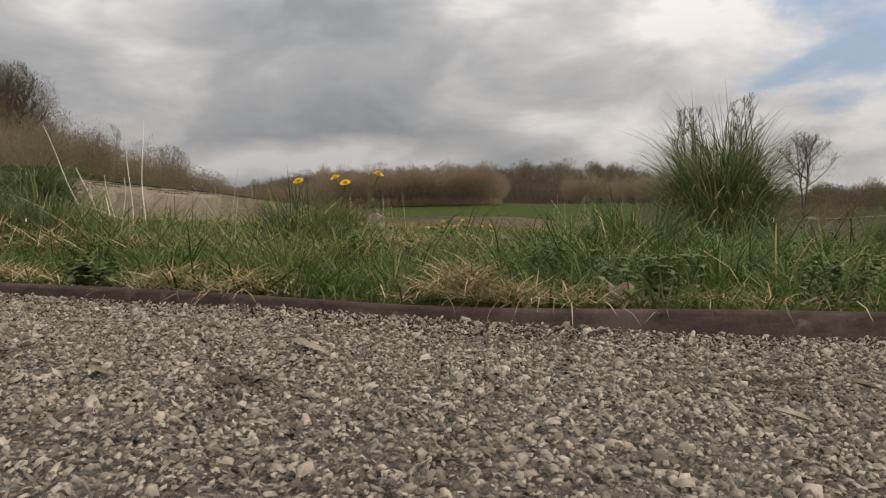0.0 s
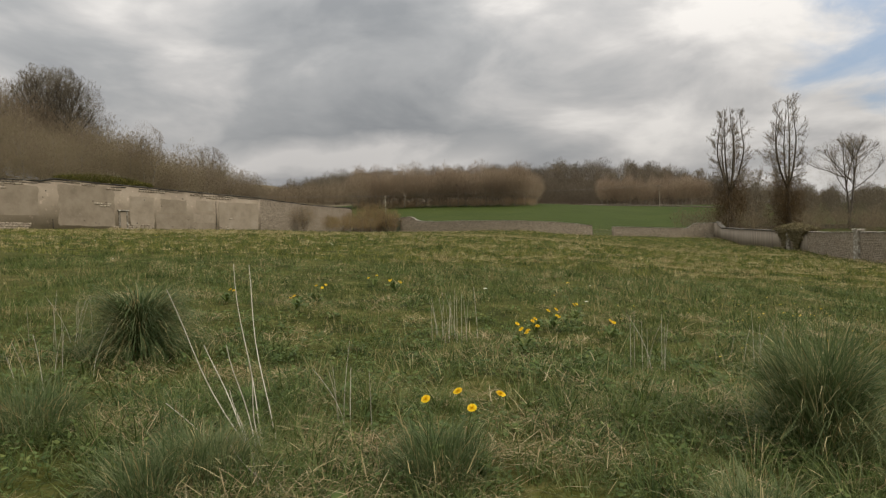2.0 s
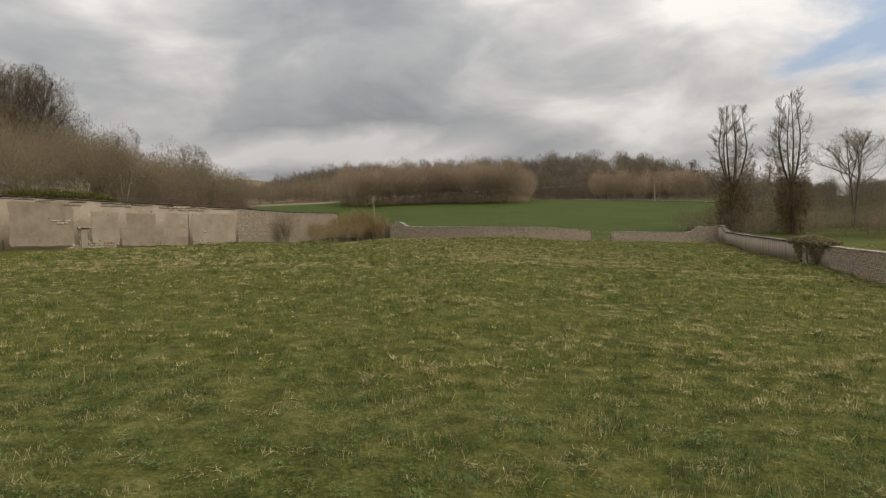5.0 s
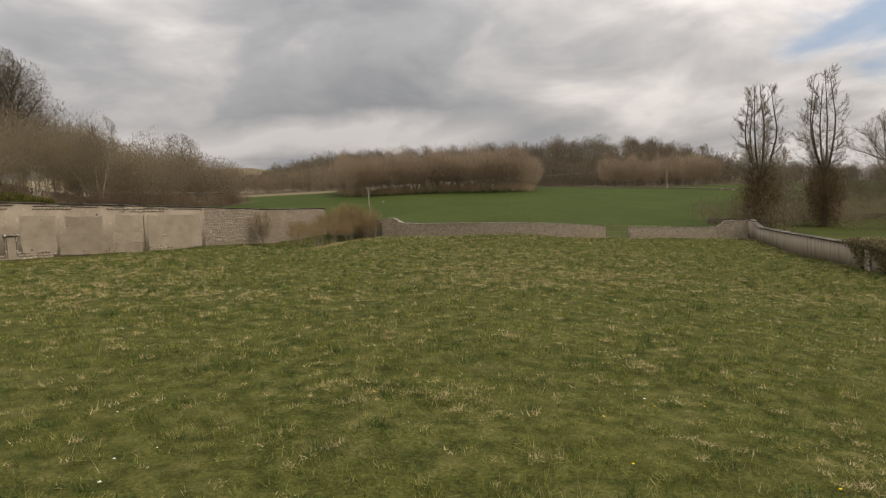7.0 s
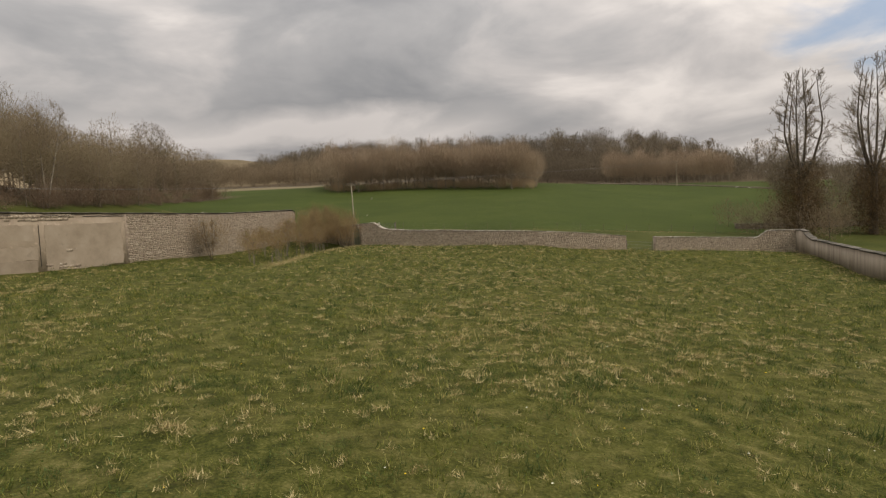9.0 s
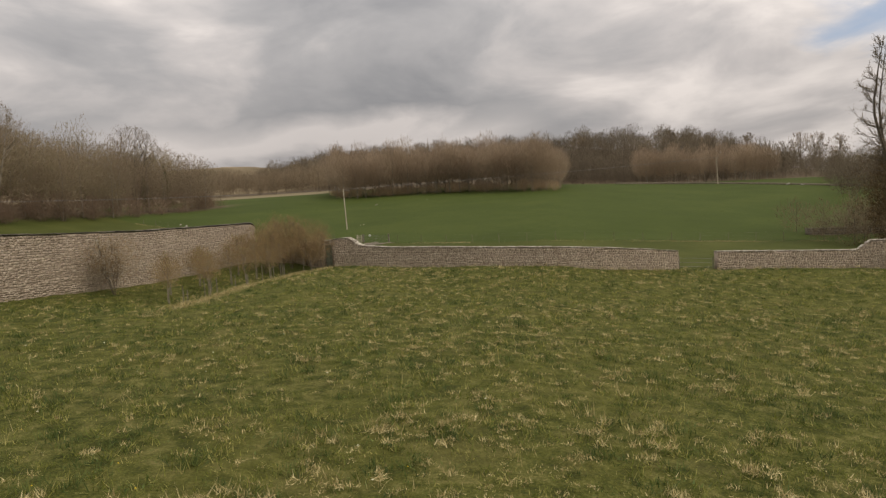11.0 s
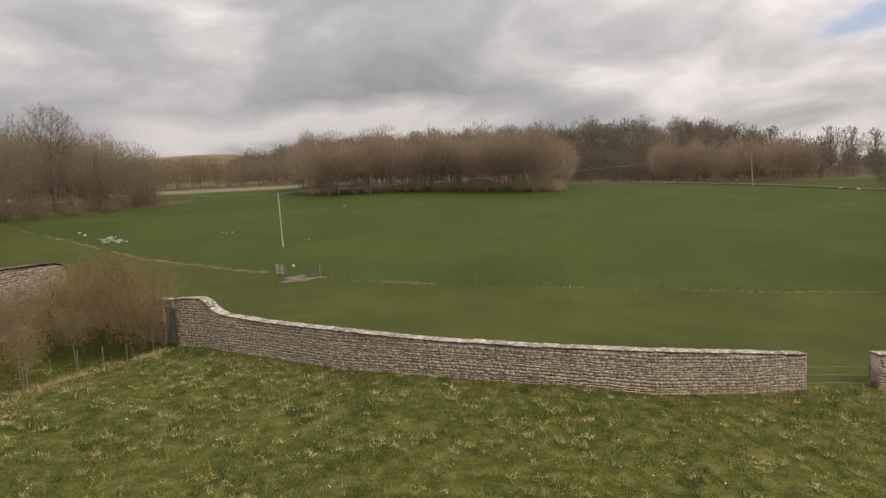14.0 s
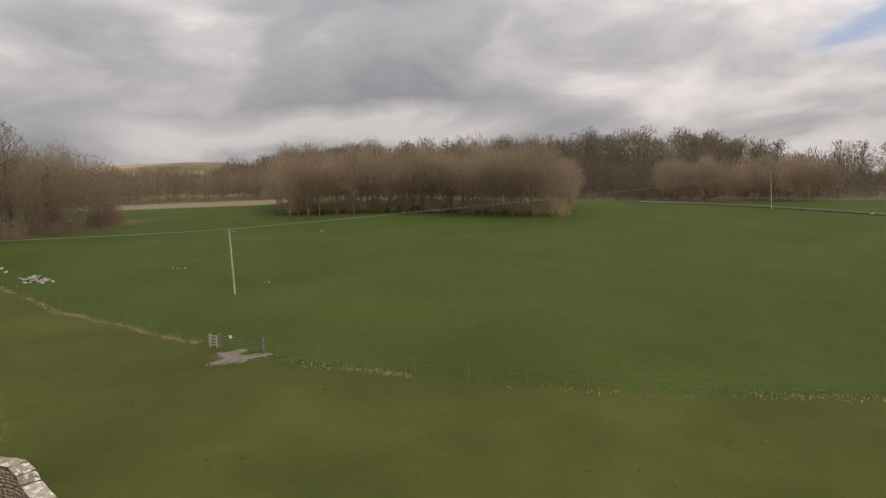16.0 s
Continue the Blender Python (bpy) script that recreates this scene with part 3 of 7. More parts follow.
# ---- ground ----
def ground_material():
    m = bpy.data.materials.new("land")
    m.use_nodes = True
    n, l = m.node_tree.nodes, m.node_tree.links
    b = n["Principled BSDF"]
    b.inputs["Roughness"].default_value = 0.95
    b.inputs["Specular IOR Level"].default_value = 0.1
    geo = n.new("ShaderNodeNewGeometry")
    sp = n.new("ShaderNodeSeparateXYZ")
    l.new(geo.outputs["Position"], sp.inputs[0])

    def math_(op, a, c, clamp=False):
        k = n.new("ShaderNodeMath")
        k.operation, k.use_clamp = op, clamp
        for i, v in enumerate((a, c)):
            if isinstance(v, (int, float)):
                k.inputs[i].default_value = v
            else:
                l.new(v, k.inputs[i])
        return k.outputs[0]

    def noise_(scale, detail=7, rough=0.62):
        k = n.new("ShaderNodeTexNoise")
        k.inputs["Scale"].default_value, k.inputs["Detail"].default_value, k.inputs["Roughness"].default_value = scale, detail, rough
        l.new(geo.outputs["Position"], k.inputs["Vector"])
        return k.outputs[0]

    def ramp_(v, stops):
        r = n.new("ShaderNodeValToRGB")
        l.new(v, r.inputs[0])
        while len(r.color_ramp.elements) < len(stops):
            r.color_ramp.elements.new(0.5)
        for e, (p, c) in zip(r.color_ramp.elements, stops):
            e.position, e.color = p, (*c, 1)
        return r.outputs[0]

    def mix_(f, a, c):
        k = n.new("ShaderNodeMix")
        k.data_type = "RGBA"
        for i, v in ((0, f), (6, a), (7, c)):
            if isinstance(v, (int, float, tuple)):
                k.inputs[i].default_value = v
            else:
                l.new(v, k.inputs[i])
        return k.outputs[2]

    def edge_(v, soft):
        r = n.new("ShaderNodeMapRange")
        r.interpolation_type = "SMOOTHSTEP"
        r.inputs["From Min"].default_value, r.inputs["From Max"].default_value = -soft, soft
        l.new(v, r.inputs["Value"])
        return r.outputs[0]

    px, py = sp.outputs[0], sp.outputs[1]
    broad, mid, fine = noise_(0.12, 6), noise_(1.7, 8), noise_(13, 6)
    both = math_("ADD", math_("MULTIPLY", mid, 0.5), math_("MULTIPLY", fine, 0.5))
    # dark stops put the shade of hollows between tufts into the ground colour
    meadow = ramp_(both, [(0.40, (0.030, 0.036, 0.008)), (0.48, (0.064, 0.072, 0.014)), (0.55, (0.106, 0.110, 0.026)), (0.64, (0.20, 0.180, 0.068))])
    meadow = mix_(ramp_(broad, [(0.42, (0.0, 0.0, 0.0)), (0.62, (0.30, 0.30, 0.30))]), meadow, (0.115, 0.108, 0.026, 1))
    thin = math_("ADD", math_("MULTIPLY", noise_(0.55, 6), 0.6), math_("MULTIPLY", mid, 0.4))
    meadow = mix_(ramp_(thin, [(0.49, (0.0, 0.0, 0.0)), (0.60, (0.25, 0.25, 0.25))]), meadow, (0.175, 0.145, 0.058, 1))
    pasture = ramp_(math_("ADD", math_("MULTIPLY", broad, 0.6), math_("MULTIPLY", fine, 0.4)), [(0.35, (0.043, 0.054, 0.011)), (0.5, (0.060, 0.070, 0.015)), (0.68, (0.087, 0.092, 0.024))])
    field = ramp_(math_("ADD", math_("MULTIPLY", noise_(0.07, 7), 0.6), math_("MULTIPLY", noise_(1.7, 8), 0.4)), [(0.34, (0.040, 0.056, 0.0105)), (0.5, (0.050, 0.070, 0.0135)), (0.68, (0.069, 0.086, 0.019))])
    litter = ramp_(mid, [(0.35, (0.085, 0.066, 0.042)), (0.65, (0.165, 0.128, 0.082))])
    moor = ramp_(noise_(0.02, 8), [(0.36, (0.12, 0.095, 0.056)), (0.5, (0.23, 0.18, 0.11)), (0.66, (0.36, 0.29, 0.18))])
    drive = ramp_(noise_(90, 8), [(0.3, (0.06, 0.05, 0.04)), (0.5, (0.20, 0.175, 0.145)), (0.7, (0.40, 0.37, 0.32))])
    # beyond the boundary wall
    col = mix_(edge_(math_("SUBTRACT", py, 98.6), 0.7), meadow, pasture)
    line = n.new("ShaderNodeValToRGB")
    u = math_("DIVIDE", math_("ADD", px, 110.0), 230.0)
    l.new(u, line.inputs[0])
    while len(line.color_ramp.elements) < len(FENCE_X):
        line.color_ramp.elements.new(0.5)
    for e, fx, fy in zip(line.color_ramp.elements, FENCE_X, FENCE_Y):
        g = (fy - 100) / 100
        e.position, e.color = (fx + 110) / 230, (g, g, g, 1)
    fy_ = math_("ADD", math_("MULTIPLY", line.outputs[0], 100.0), 100.0)
    rag = math_("MULTIPLY", math_("SUBTRACT", noise_(1.1, 5), 0.5), 1.2)
    past = math_("ADD", math_("SUBTRACT", py, fy_), rag)
    col = mix_(edge_(past, 0.5), col, field)
    col = mix_(edge_(math_("SUBTRACT", py, math_("ADD", 248.0, math_("MULTIPLY", broad, 20.0))), 4.0), col, litter)
    strip = math_("MULTIPLY", edge_(math_("SUBTRACT", math_("MULTIPLY", px, -1.0), 68.0), 4.0), math_("MULTIPLY", edge_(math_("SUBTRACT", py, 244.0), 2.0), edge_(math_("SUBTRACT", 268.0, py), 3.0)))
    col = mix_(strip, col, (0.20, 0.165, 0.10, 1))
    far = math_("SUBTRACT", math_("SUBTRACT", math_("MULTIPLY", px, -1.0), 60.0), math_("MULTIPLY", math_("SUBTRACT", 420.0, py), 0.35))
    col = mix_(math_("MULTIPLY", edge_(far, 15.0), edge_(math_("SUBTRACT", py, 300.0), 10.0)), col, moor)
    # the wooded slope
    col = mix_(math_("MULTIPLY", edge_(math_("SUBTRACT", math_("MULTIPLY", px, -1.0), 84.0), 5.0), edge_(math_("SUBTRACT", 215.0, py), 6.0)), col, litter)
    # the drive
    d = math_("SUBTRACT", px, 1.85)
    dl, dr = math_("MAXIMUM", math_("MINIMUM", d, 0.0), -2.0), math_("MAXIMUM", d, 0.0)
    ey = math_("ADD", math_("MULTIPLY", math_("MULTIPLY", dl, dl), 0.165), math_("MULTIPLY", math_("MULTIPLY", dr, dr), 0.25))
    ey = math_("ADD", math_("ADD", ey, -3.12), math_("MULTIPLY", math_("MAXIMUM", math_("SUBTRACT", -2.0, d), 0.0), 0.66))
    ey = math_("MINIMUM", ey, 6.0)
    col = mix_(edge_(math_("SUBTRACT", ey, py), 0.03), col, drive)
    l.new(col, b.inputs["Base Color"])
    bu = n.new("ShaderNodeBump")
    bu.inputs["Strength"].default_value, bu.inputs["Distance"].default_value = 1.0, 0.24
    lumps = math_("ADD", math_("MULTIPLY", noise_(2.6, 5), 0.7), math_("MULTIPLY", fine, 0.25))
    rough_ = math_("MULTIPLY", lumps, math_("ADD", math_("MULTIPLY", edge_(math_("SUBTRACT", 97.5, py), 1.0), 0.9), 0.1))
    l.new(rough_, bu.inputs["Height"])
    l.new(bu.outputs[0], b.inputs["Normal"])
    return m


def lines(*runs):
    out = []
    for a, b, step in runs:
        out += list(np.arange(a, b, step))
    return np.array(out + [runs[-1][1]])


gx = lines((-1800, -400, 100), (-400, -140, 13), (-140, -45, 3.2), (-45, -6, 1.5), (-6, -1.5, 0.2), (-1.5, 4.5, 0.1), (4.5, 8, 0.2), (8, 40, 1.6), (40, 140, 3.2), (140, 400, 13), (400, 1800, 100))
gy = lines((-900, -60, 60), (-60, -8, 4), (-8, -3.6, 0.2), (-3.6, -1.9, 0.05), (-1.9, 4, 0.15), (4, 60, 1.1), (60, 130, 1.15), (130, 270, 2.5), (270, 460, 8), (460, 700, 30), (700, 2400, 170))
X, Y = np.meshgrid(gx, gy, indexing="ij")
Z = ground(X, Y)
i, j = np.meshgrid(np.arange(len(gx) - 1), np.arange(len(gy) - 1), indexing="ij")
w = len(gy)
F = np.stack([i * w + j, (i + 1) * w + j, (i + 1) * w + j + 1, i * w + j + 1], -1).reshape(-1, 4)
land = new("ground", np_mesh("ground", np.stack([X, Y, Z], -1).reshape(-1, 3), F, (ground_material(),), True))
tagged(land, "rough meadow, pasture and green hill field", "ground", kind="structure")


# ---- walls ----
class Line:
    """A wall's line: stations of (x, y, top, foot) joined by straight runs."""

    def __init__(self, rows):
        self.rows = np.array(rows, float)
        d = np.hypot(*np.diff(self.rows[:, :2], axis=0).T)
        self.s = np.r_[0, np.cumsum(d)]

    @property
    def length(self):
        return self.s[-1]

    def at(self, s):
        return np.stack([np.interp(s, self.s, self.rows[:, k]) for k in range(4)], -1)

    def way(self, s):
        p, q = self.at(np.maximum(np.asarray(s) - 0.15, 0)), self.at(np.minimum(np.asarray(s) + 0.15, self.length))
        d = (q - p)[..., :2]
        return d / (np.linalg.norm(d, axis=-1, keepdims=True) + 1e-9)


def core_mesh(line, thick, cut=0.0, step=0.5):
    s = np.unique(np.r_[np.arange(0, line.length, step), line.s, line.length])
    p, t = line.at(s), line.way(s)
    nrm = np.stack([-t[:, 1], t[:, 0]], -1)
    a, b = p[:, :2] + nrm * thick / 2, p[:, :2] - nrm * thick / 2
    top, foot = p[:, 2] - cut, p[:, 3]
    v = np.concatenate([np.c_[a, foot], np.c_[a, top], np.c_[b, top], np.c_[b, foot]])
    n = len(s)
    k = np.arange(n - 1)
    f = [np.stack([k + q * n, k + 1 + q * n, k + 1 + (q + 1) % 4 * n, k + (q + 1) % 4 * n], -1) for q in range(4)]
    f.append(np.array([(0, n, 2 * n, 3 * n), (n - 1, 4 * n - 1, 3 * n - 1, 2 * n - 1)]))
    return v, np.concatenate(f)


def facing(line, thick, rng, course=0.15, long=(0.11, 0.30), side=-1, s0=0.0, s1=None, depth=0.16):
    """Blocks in rough courses on one face: centres, sizes, tangents."""
    c, z, t = [], [], []
    s1 = line.length if s1 is None else s1
    lo = line.at(np.linspace(s0, s1, 60))
    level, most = 0.0, (lo[:, 2] - lo[:, 3]).max()
    while level < most:
        h = course * rng.uniform(0.7, 1.35)
        s = s0 + rng.uniform(0, 0.2)
        while s < s1 - 0.1:
            wd = min(rng.uniform(*long), s1 - s)
            p, d = line.at(s + wd / 2), line.way(s + wd / 2)
            zc = p[3] + level + h / 2
            if zc + h * 0.3 < p[2] - 0.05:
                nrm = np.array([-d[1], d[0]]) * side
                off = thick / 2 + 0.008 - depth / 2 + rng.uniform(-0.004, 0.012)
                c.append((p[0] + nrm[0] * off, p[1] + nrm[1] * off, zc + rng.normal(0, 0.012)))
                z.append((wd - rng.uniform(0.002, 0.012), depth, h - rng.uniform(0.0, 0.010)))
                t.append(d)
            s += wd
        level += h
    return np.array(c), np.array(z), np.array(t)


def stones_as_parts(name, c, z, t, rng, mat, parent, pool=12, label="", tilt=None):
    """One object a stone; alike stones share a mesh."""
    shapes = []
    for _ in range(pool):
        v, f = boxes(np.zeros((1, 3)), np.ones((1, 3)), np.array([[1.0, 0.0]]), rng, 0.08)
        shapes.append(np_mesh(name, v, f, (mat,)))
    tilt = np.zeros(len(c)) if tilt is None else tilt
    for k in range(len(c)):
        ob = new(name, shapes[k % pool])
        ob.parent = parent
        ob.matrix_basis = Matrix.Translation(c[k]) @ Matrix.Rotation(math.atan2(t[k][1], t[k][0]) + rng.normal(0, 0.015), 4, "Z") @ Matrix.Rotation(rng.normal(0, 0.012) - tilt[k], 4, "Y") @ Matrix.Diagonal((*z[k], 1))
        tagged(ob, label)


def coping(line, thick, rng, long=(0.45, 0.8), high=0.09, over=0.06, s0=0.0, s1=None):
    c, z, t, lean = [], [], [], []
    s1 = line.length if s1 is None else s1
    s = s0
    while s < s1 - 0.15:
        wd = min(rng.uniform(*long), s1 - s)
        p, d = line.at(s + wd / 2), line.way(s + wd / 2)
        h = high * rng.uniform(0.75, 1.3)
        c.append((p[0] + rng.normal(0, 0.012), p[1] + rng.normal(0, 0.012), p[2] + h / 2 - 0.03))
        z.append((wd - 0.012, thick + over * 2 * rng.uniform(0.6, 1.2), h))
        t.append(d)
        lean.append(math.atan2(line.at(s + wd)[2] - line.at(s)[2], wd))
        s += wd
    return np.array(c), np.array(z), np.array(t), np.array(lean)


def cope(name, line, thick, mat, parent, label, long=(0.45, 0.8), high=0.09, over=0.06):
    c, z, t, lean = coping(line, thick, rng, long, high, over)
    stones_as_parts(name, c, z, t, rng, mat, parent, label=label, tilt=lean)


def station(x, y, top, sink=0.35):
    return (x, y, top, gz(x, y) - sink)


rng = np.random.default_rng(11)
THICK = 0.5

# the boundary wall at the meadow's far end, one side of the gap
far_line = Line([station(-18.75, 101.65, 3.62), station(-17.0, 101.2, 3.70), station(-16.5, 101.0, 3.52), station(-16.1, 100.75, 3.22), station(-15.7, 100.55, 3.03), station(-15.2, 100.3, 2.92),
                 station(-12.5, 99.3, 2.72), station(-8.0, 97.3, 2.68), station(-3.6, 95.9, 2.54), station(1.0, 95.2, 2.38), station(5.6, 95.5, 2.08), station(9.2, 96.7, 1.68), station(12.0, 97.95, 1.29)])
right_line = Line([station(15.3, 99.0, 1.0), station(21.0, 100.1, 0.70), station(27.0, 101.0, 0.40), station(27.4, 100.95, 0.62), station(27.9, 100.85, 1.06), station(28.2, 100.8, 1.17), station(31.0, 100.2, 1.17)])
side_rows = [station(31.0, 100.2, 1.17), station(31.2, 98.9, 1.14), station(31.25, 98.4, 0.92), station(31.3, 97.9, 0.62), station(31.3, 97.2, 0.42), station(31.2, 96.4, 0.31), station(30.4, 85, 0.15), station(29.4, 70, 0.0), station(27.6, 55, 0.0), station(26.4, 47, 0.1), station(23.5, 30, 0.25), station(20, 12, 0.6)]
side_line = Line(side_rows)
side_far, side_near = Line(side_rows[:8] + [station(28.2, 60, 0.0)]), Line([station(28.2, 60, 0.0)] + side_rows[8:])


def boundary_wall(name, line, label, side, parts_from=None, parts_to=None, course=0.105, slab=0.055):
    base = new(name, np_mesh(name, *core_mesh(line, THICK - 0.016, 0.05), (MORTAR,)))
    tagged(base, label, "wall", kind="structure")
    c, z, t = facing(line, THICK, rng, course, side=side)
    near = np.zeros(len(c), bool)
    if parts_from is not None:
        near = (c[:, 0] > parts_from) & (c[:, 0] < parts_to)
        near &= np.cumsum(near) <= 300
    v, f = boxes(c[~near], z[~near], t[~near], rng)
    far_face = facing(line, THICK, rng, 0.3, (0.4, 0.9), side=-side)
    v2, f2 = boxes(*far_face, rng)
    rest = mesh_part("stone_courses", *gather([(v, f), (v2, f2)]), STONE, base)
    tagged(rest, kind="stuff")
    if near.any():
        stones_as_parts("stone", c[near], z[near], t[near], rng, STONE_OBJ, base)
    cope("coping_stone", line, THICK, STONE_PART, base, "pale lichened flat coping stone", (0.35, 0.75), slab)
    return base


boundary_wall("wall_far", far_line, "weathered dry-stone boundary wall with pale coping", -1, 0.0, 6.5)
corner_line = Line([station(-27.9, 105.2, 2.9), station(-23.6, 104.5, 3.1), station(-19.75, 102.3, 3.5)])
corner_wall = boundary_wall("wall_corner", corner_line, "dry-stone wall running behind shrubs to a door", -1)
door_at = Vector((-19.25, 101.975, gz(-19.25, 101.975)))
door_turn = math.atan2(101.65 - 102.3, -18.75 + 19.75)
b = bmesh.new()
bm_box(b, door_at.x, door_at.y, 3.30, 1.42, 0.46, 0.50, door_turn, 0.03)
part("lintel", b, STONE_PART, corner_wall, "long stone lintel over the door")
garden_door = thing("garden_door", door_at, label="closed grey-green plank door in the stone wall", category="door")
for k in range(7):
    b = bmesh.new()
    bm_box(b, math.cos(door_turn) * (k - 3) * 0.155, math.sin(door_turn) * (k - 3) * 0.155, 0.98, 0.150, 0.045, 2.1, door_turn, 0.006)
    part("plank", b, DOORGREEN, garden_door)
for h in (0.35, 1.65):
    b = bmesh.new()
    bm_box(b, math.sin(door_turn) * 0.035, -math.cos(door_turn) * 0.035, h, 1.05, 0.03, 0.12, door_turn, 0.004)
    part("ledge", b, DOORGREEN, garden_door)
boundary_wall("wall_far_right", right_line, "dry-stone wall rising to a corner", -1, 15.0, 20.0)
side_wall = boundary_wall("wall_side", side_near, "stone garden wall with square piers and flat coping", -1, 24.0, 27.0)
smooth_wall = new("wall_side_rendered", np_mesh("wall_side_rendered", *core_mesh(side_far, THICK, 0.03), (STAINED,)))
tagged(smooth_wall, "long grey rendered garden wall with dark drip stains", "wall", kind="structure")
cope("coping_slab", side_far, THICK, SLATE, smooth_wall, "dark flat coping slab", (0.6, 1.1), 0.10, 0.09)

# stone piers at the side wall
for sy, ty in ((47.0, 0.2), (66.0, 0.1)):
    sx = float(np.interp(sy, side_line.rows[::-1, 1], side_line.rows[::-1, 0]))
    b = bmesh.new()
    g = gz(sx, sy) - 0.3
    bm_box(b, sx - 0.3, sy, (g + ty) / 2, 0.45, 0.6, ty - g, 0.05, 0.03)
    bm_box(b, sx - 0.3, sy, ty + 0.08, 0.6, 0.75, 0.14, 0.05, 0.02)
    part("pier", b, STONE_PART, side_wall, "square stone pier")

# the tall old garden wall: rendered length, then bare stone
LEFT_TOP = [(-53.0, 30.0, 7.15), (-43.4, 51.2, 7.0), (-43.0, 52.0, 7.25), (-38.6, 61.3, 6.75), (-35.4, 68.5, 6.4), (-32.4, 75.2, 6.08)]
tall_line = Line([station(*r) for r in LEFT_TOP])
stone_line = Line([station(-32.4, 75.2, 6.08), station(-30.4, 90, 5.62), station(-28.5, 103.2, 5.58), station(-28.3, 104.2, 5.50), station(-28.2, 104.7, 5.2)])
TALL = 0.6
tall_wall = new("wall_garden", np_mesh("wall_garden", *core_mesh(tall_line, TALL, 0.02), (RENDER,)))
tagged(tall_wall, "tall old garden wall with patchy beige render", "wall", kind="structure")
tall_stone = new("wall_garden_stone", np_mesh("wall_garden_stone", *core_mesh(stone_line, TALL - 0.016, 0.05), (MORTAR,)))
tagged(tall_stone, "tall bare rubble stone garden wall", "wall", kind="structure")
c, z, t = facing(stone_line, TALL, rng, 0.13, (0.12, 0.36), side=-1)
c2, z2, t2 = facing(stone_line, TALL, rng, 0.4, (0.5, 1.0), side=1)
c[:, 2] += rng.normal(0, 0.02, len(c))
z[:, 0] *= rng.uniform(0.82, 1.05, len(z))
z[:, 2] *= rng.uniform(0.75, 1.1, len(z))
near = c[:, 1] < 84
near &= np.cumsum(near) <= 300
stones_as_parts("stone", c[near], z[near], t[near], rng, STONE_OBJ, tall_stone)
tagged(mesh_part("stone_courses", *gather([boxes(c[~near], z[~near], t[~near], rng), boxes(c2, z2, t2, rng)]), STONE, tall_stone), kind="stuff")
cope("coping_slab", stone_line, TALL, SLATE, tall_stone, "dark flat coping slab", (0.6, 1.1), 0.09, 0.09)
cope("coping_slab", tall_line, TALL, SLATE, tall_wall, "dark flat coping slab", (0.7, 1.3), 0.10, 0.10)
# a dripcourse of thin slabs just under the coping
cc, zz, tt, _ = coping(tall_line, TALL, rng, (0.8, 1.6), 0.05, 0.05)
keep = rng.uniform(0, 1, len(cc)) < 0.75
cc[:, 2] -= 0.20
stones_as_parts("drip_slab", cc[keep], zz[keep], tt[keep], rng, SLATE, tall_wall)


def on_wall(line, s, height, out, thick=TALL):
    """A place on a wall's meadow face: x, y, z and the wall's heading."""
    p, d = line.at(s), line.way(s)
    return p[0] + d[1] * (thick / 2 + out), p[1] - d[0] * (thick / 2 + out), p[3] + 0.35 + height, math.atan2(d[1], d[0])


# where the render has come off, stone shows in ragged patches
patch_c, patch_z, patch_t = facing(tall_line, TALL, rng, 0.2, (0.2, 0.55), side=-1)
hgt = patch_c[:, 2] - ground(patch_c[:, 0], patch_c[:, 1])
bare = wobble(patch_c[:, 0] * 0.9 + patch_c[:, 1], patch_c[:, 2] * 2.5, 0.42) + 0.35 * wobble(patch_c[:, 1], patch_c[:, 2] * 3, 1.3)
top_gap = tall_line.at(np.interp(patch_c[:, 1], tall_line.rows[:, 1], tall_line.s))[:, 2] - patch_c[:, 2]
pick = (bare > 1.05) | ((hgt < 0.5) & (bare > 0.35)) | ((top_gap < 0.5) & (bare > -0.1))
pz = patch_z.copy()
pz[:, 1] += 0.02
tagged(mesh_part("exposed_stone", *boxes(patch_c[pick], pz[pick], patch_t[pick], rng), STONE, tall_wall), kind="stuff")

# patches where the render was renewed, each a thin ragged skin
s_of = lambda yy: float(np.interp(yy, tall_line.rows[:, 1], tall_line.s))


def render_patch(y0, y1, lo, hi, mat, proud, rough=0.05):
    """A skin of render with an uneven outline between two places along the wall."""
    a_, b_ = s_of(y0), s_of(y1)
    n = 12
    u = np.linspace(0, 1, n)
    ring = [(a_ + (b_ - a_) * q, lo) for q in u] + [(b_, lo + (hi - lo) * q) for q in u[1:]] + [(b_ - (b_ - a_) * q, hi) for q in u[1:]] + [(a_, hi - (hi - lo) * q) for q in u[1:-1]]
    ring = [(q[0] + rng.normal(0, rough), q[1] + rng.normal(0, rough)) for q in ring]
    b = bmesh.new()
    front = [b.verts.new(on_wall(tall_line, float(np.clip(q, 0.1, tall_line.length - 0.1)), max(h, 0.0), proud)[:3]) for q, h in ring]
    back = [b.verts.new(on_wall(tall_line, float(np.clip(q, 0.1, tall_line.length - 0.1)), max(h, 0.0), -0.05)[:3]) for q, h in ring]
    b.faces.new(front)
    for k in range(len(ring)):
        b.faces.new((front[k], back[k], back[(k + 1) % len(ring)], front[(k + 1) % len(ring)]))
    part("render_patch", b, mat, tall_wall)


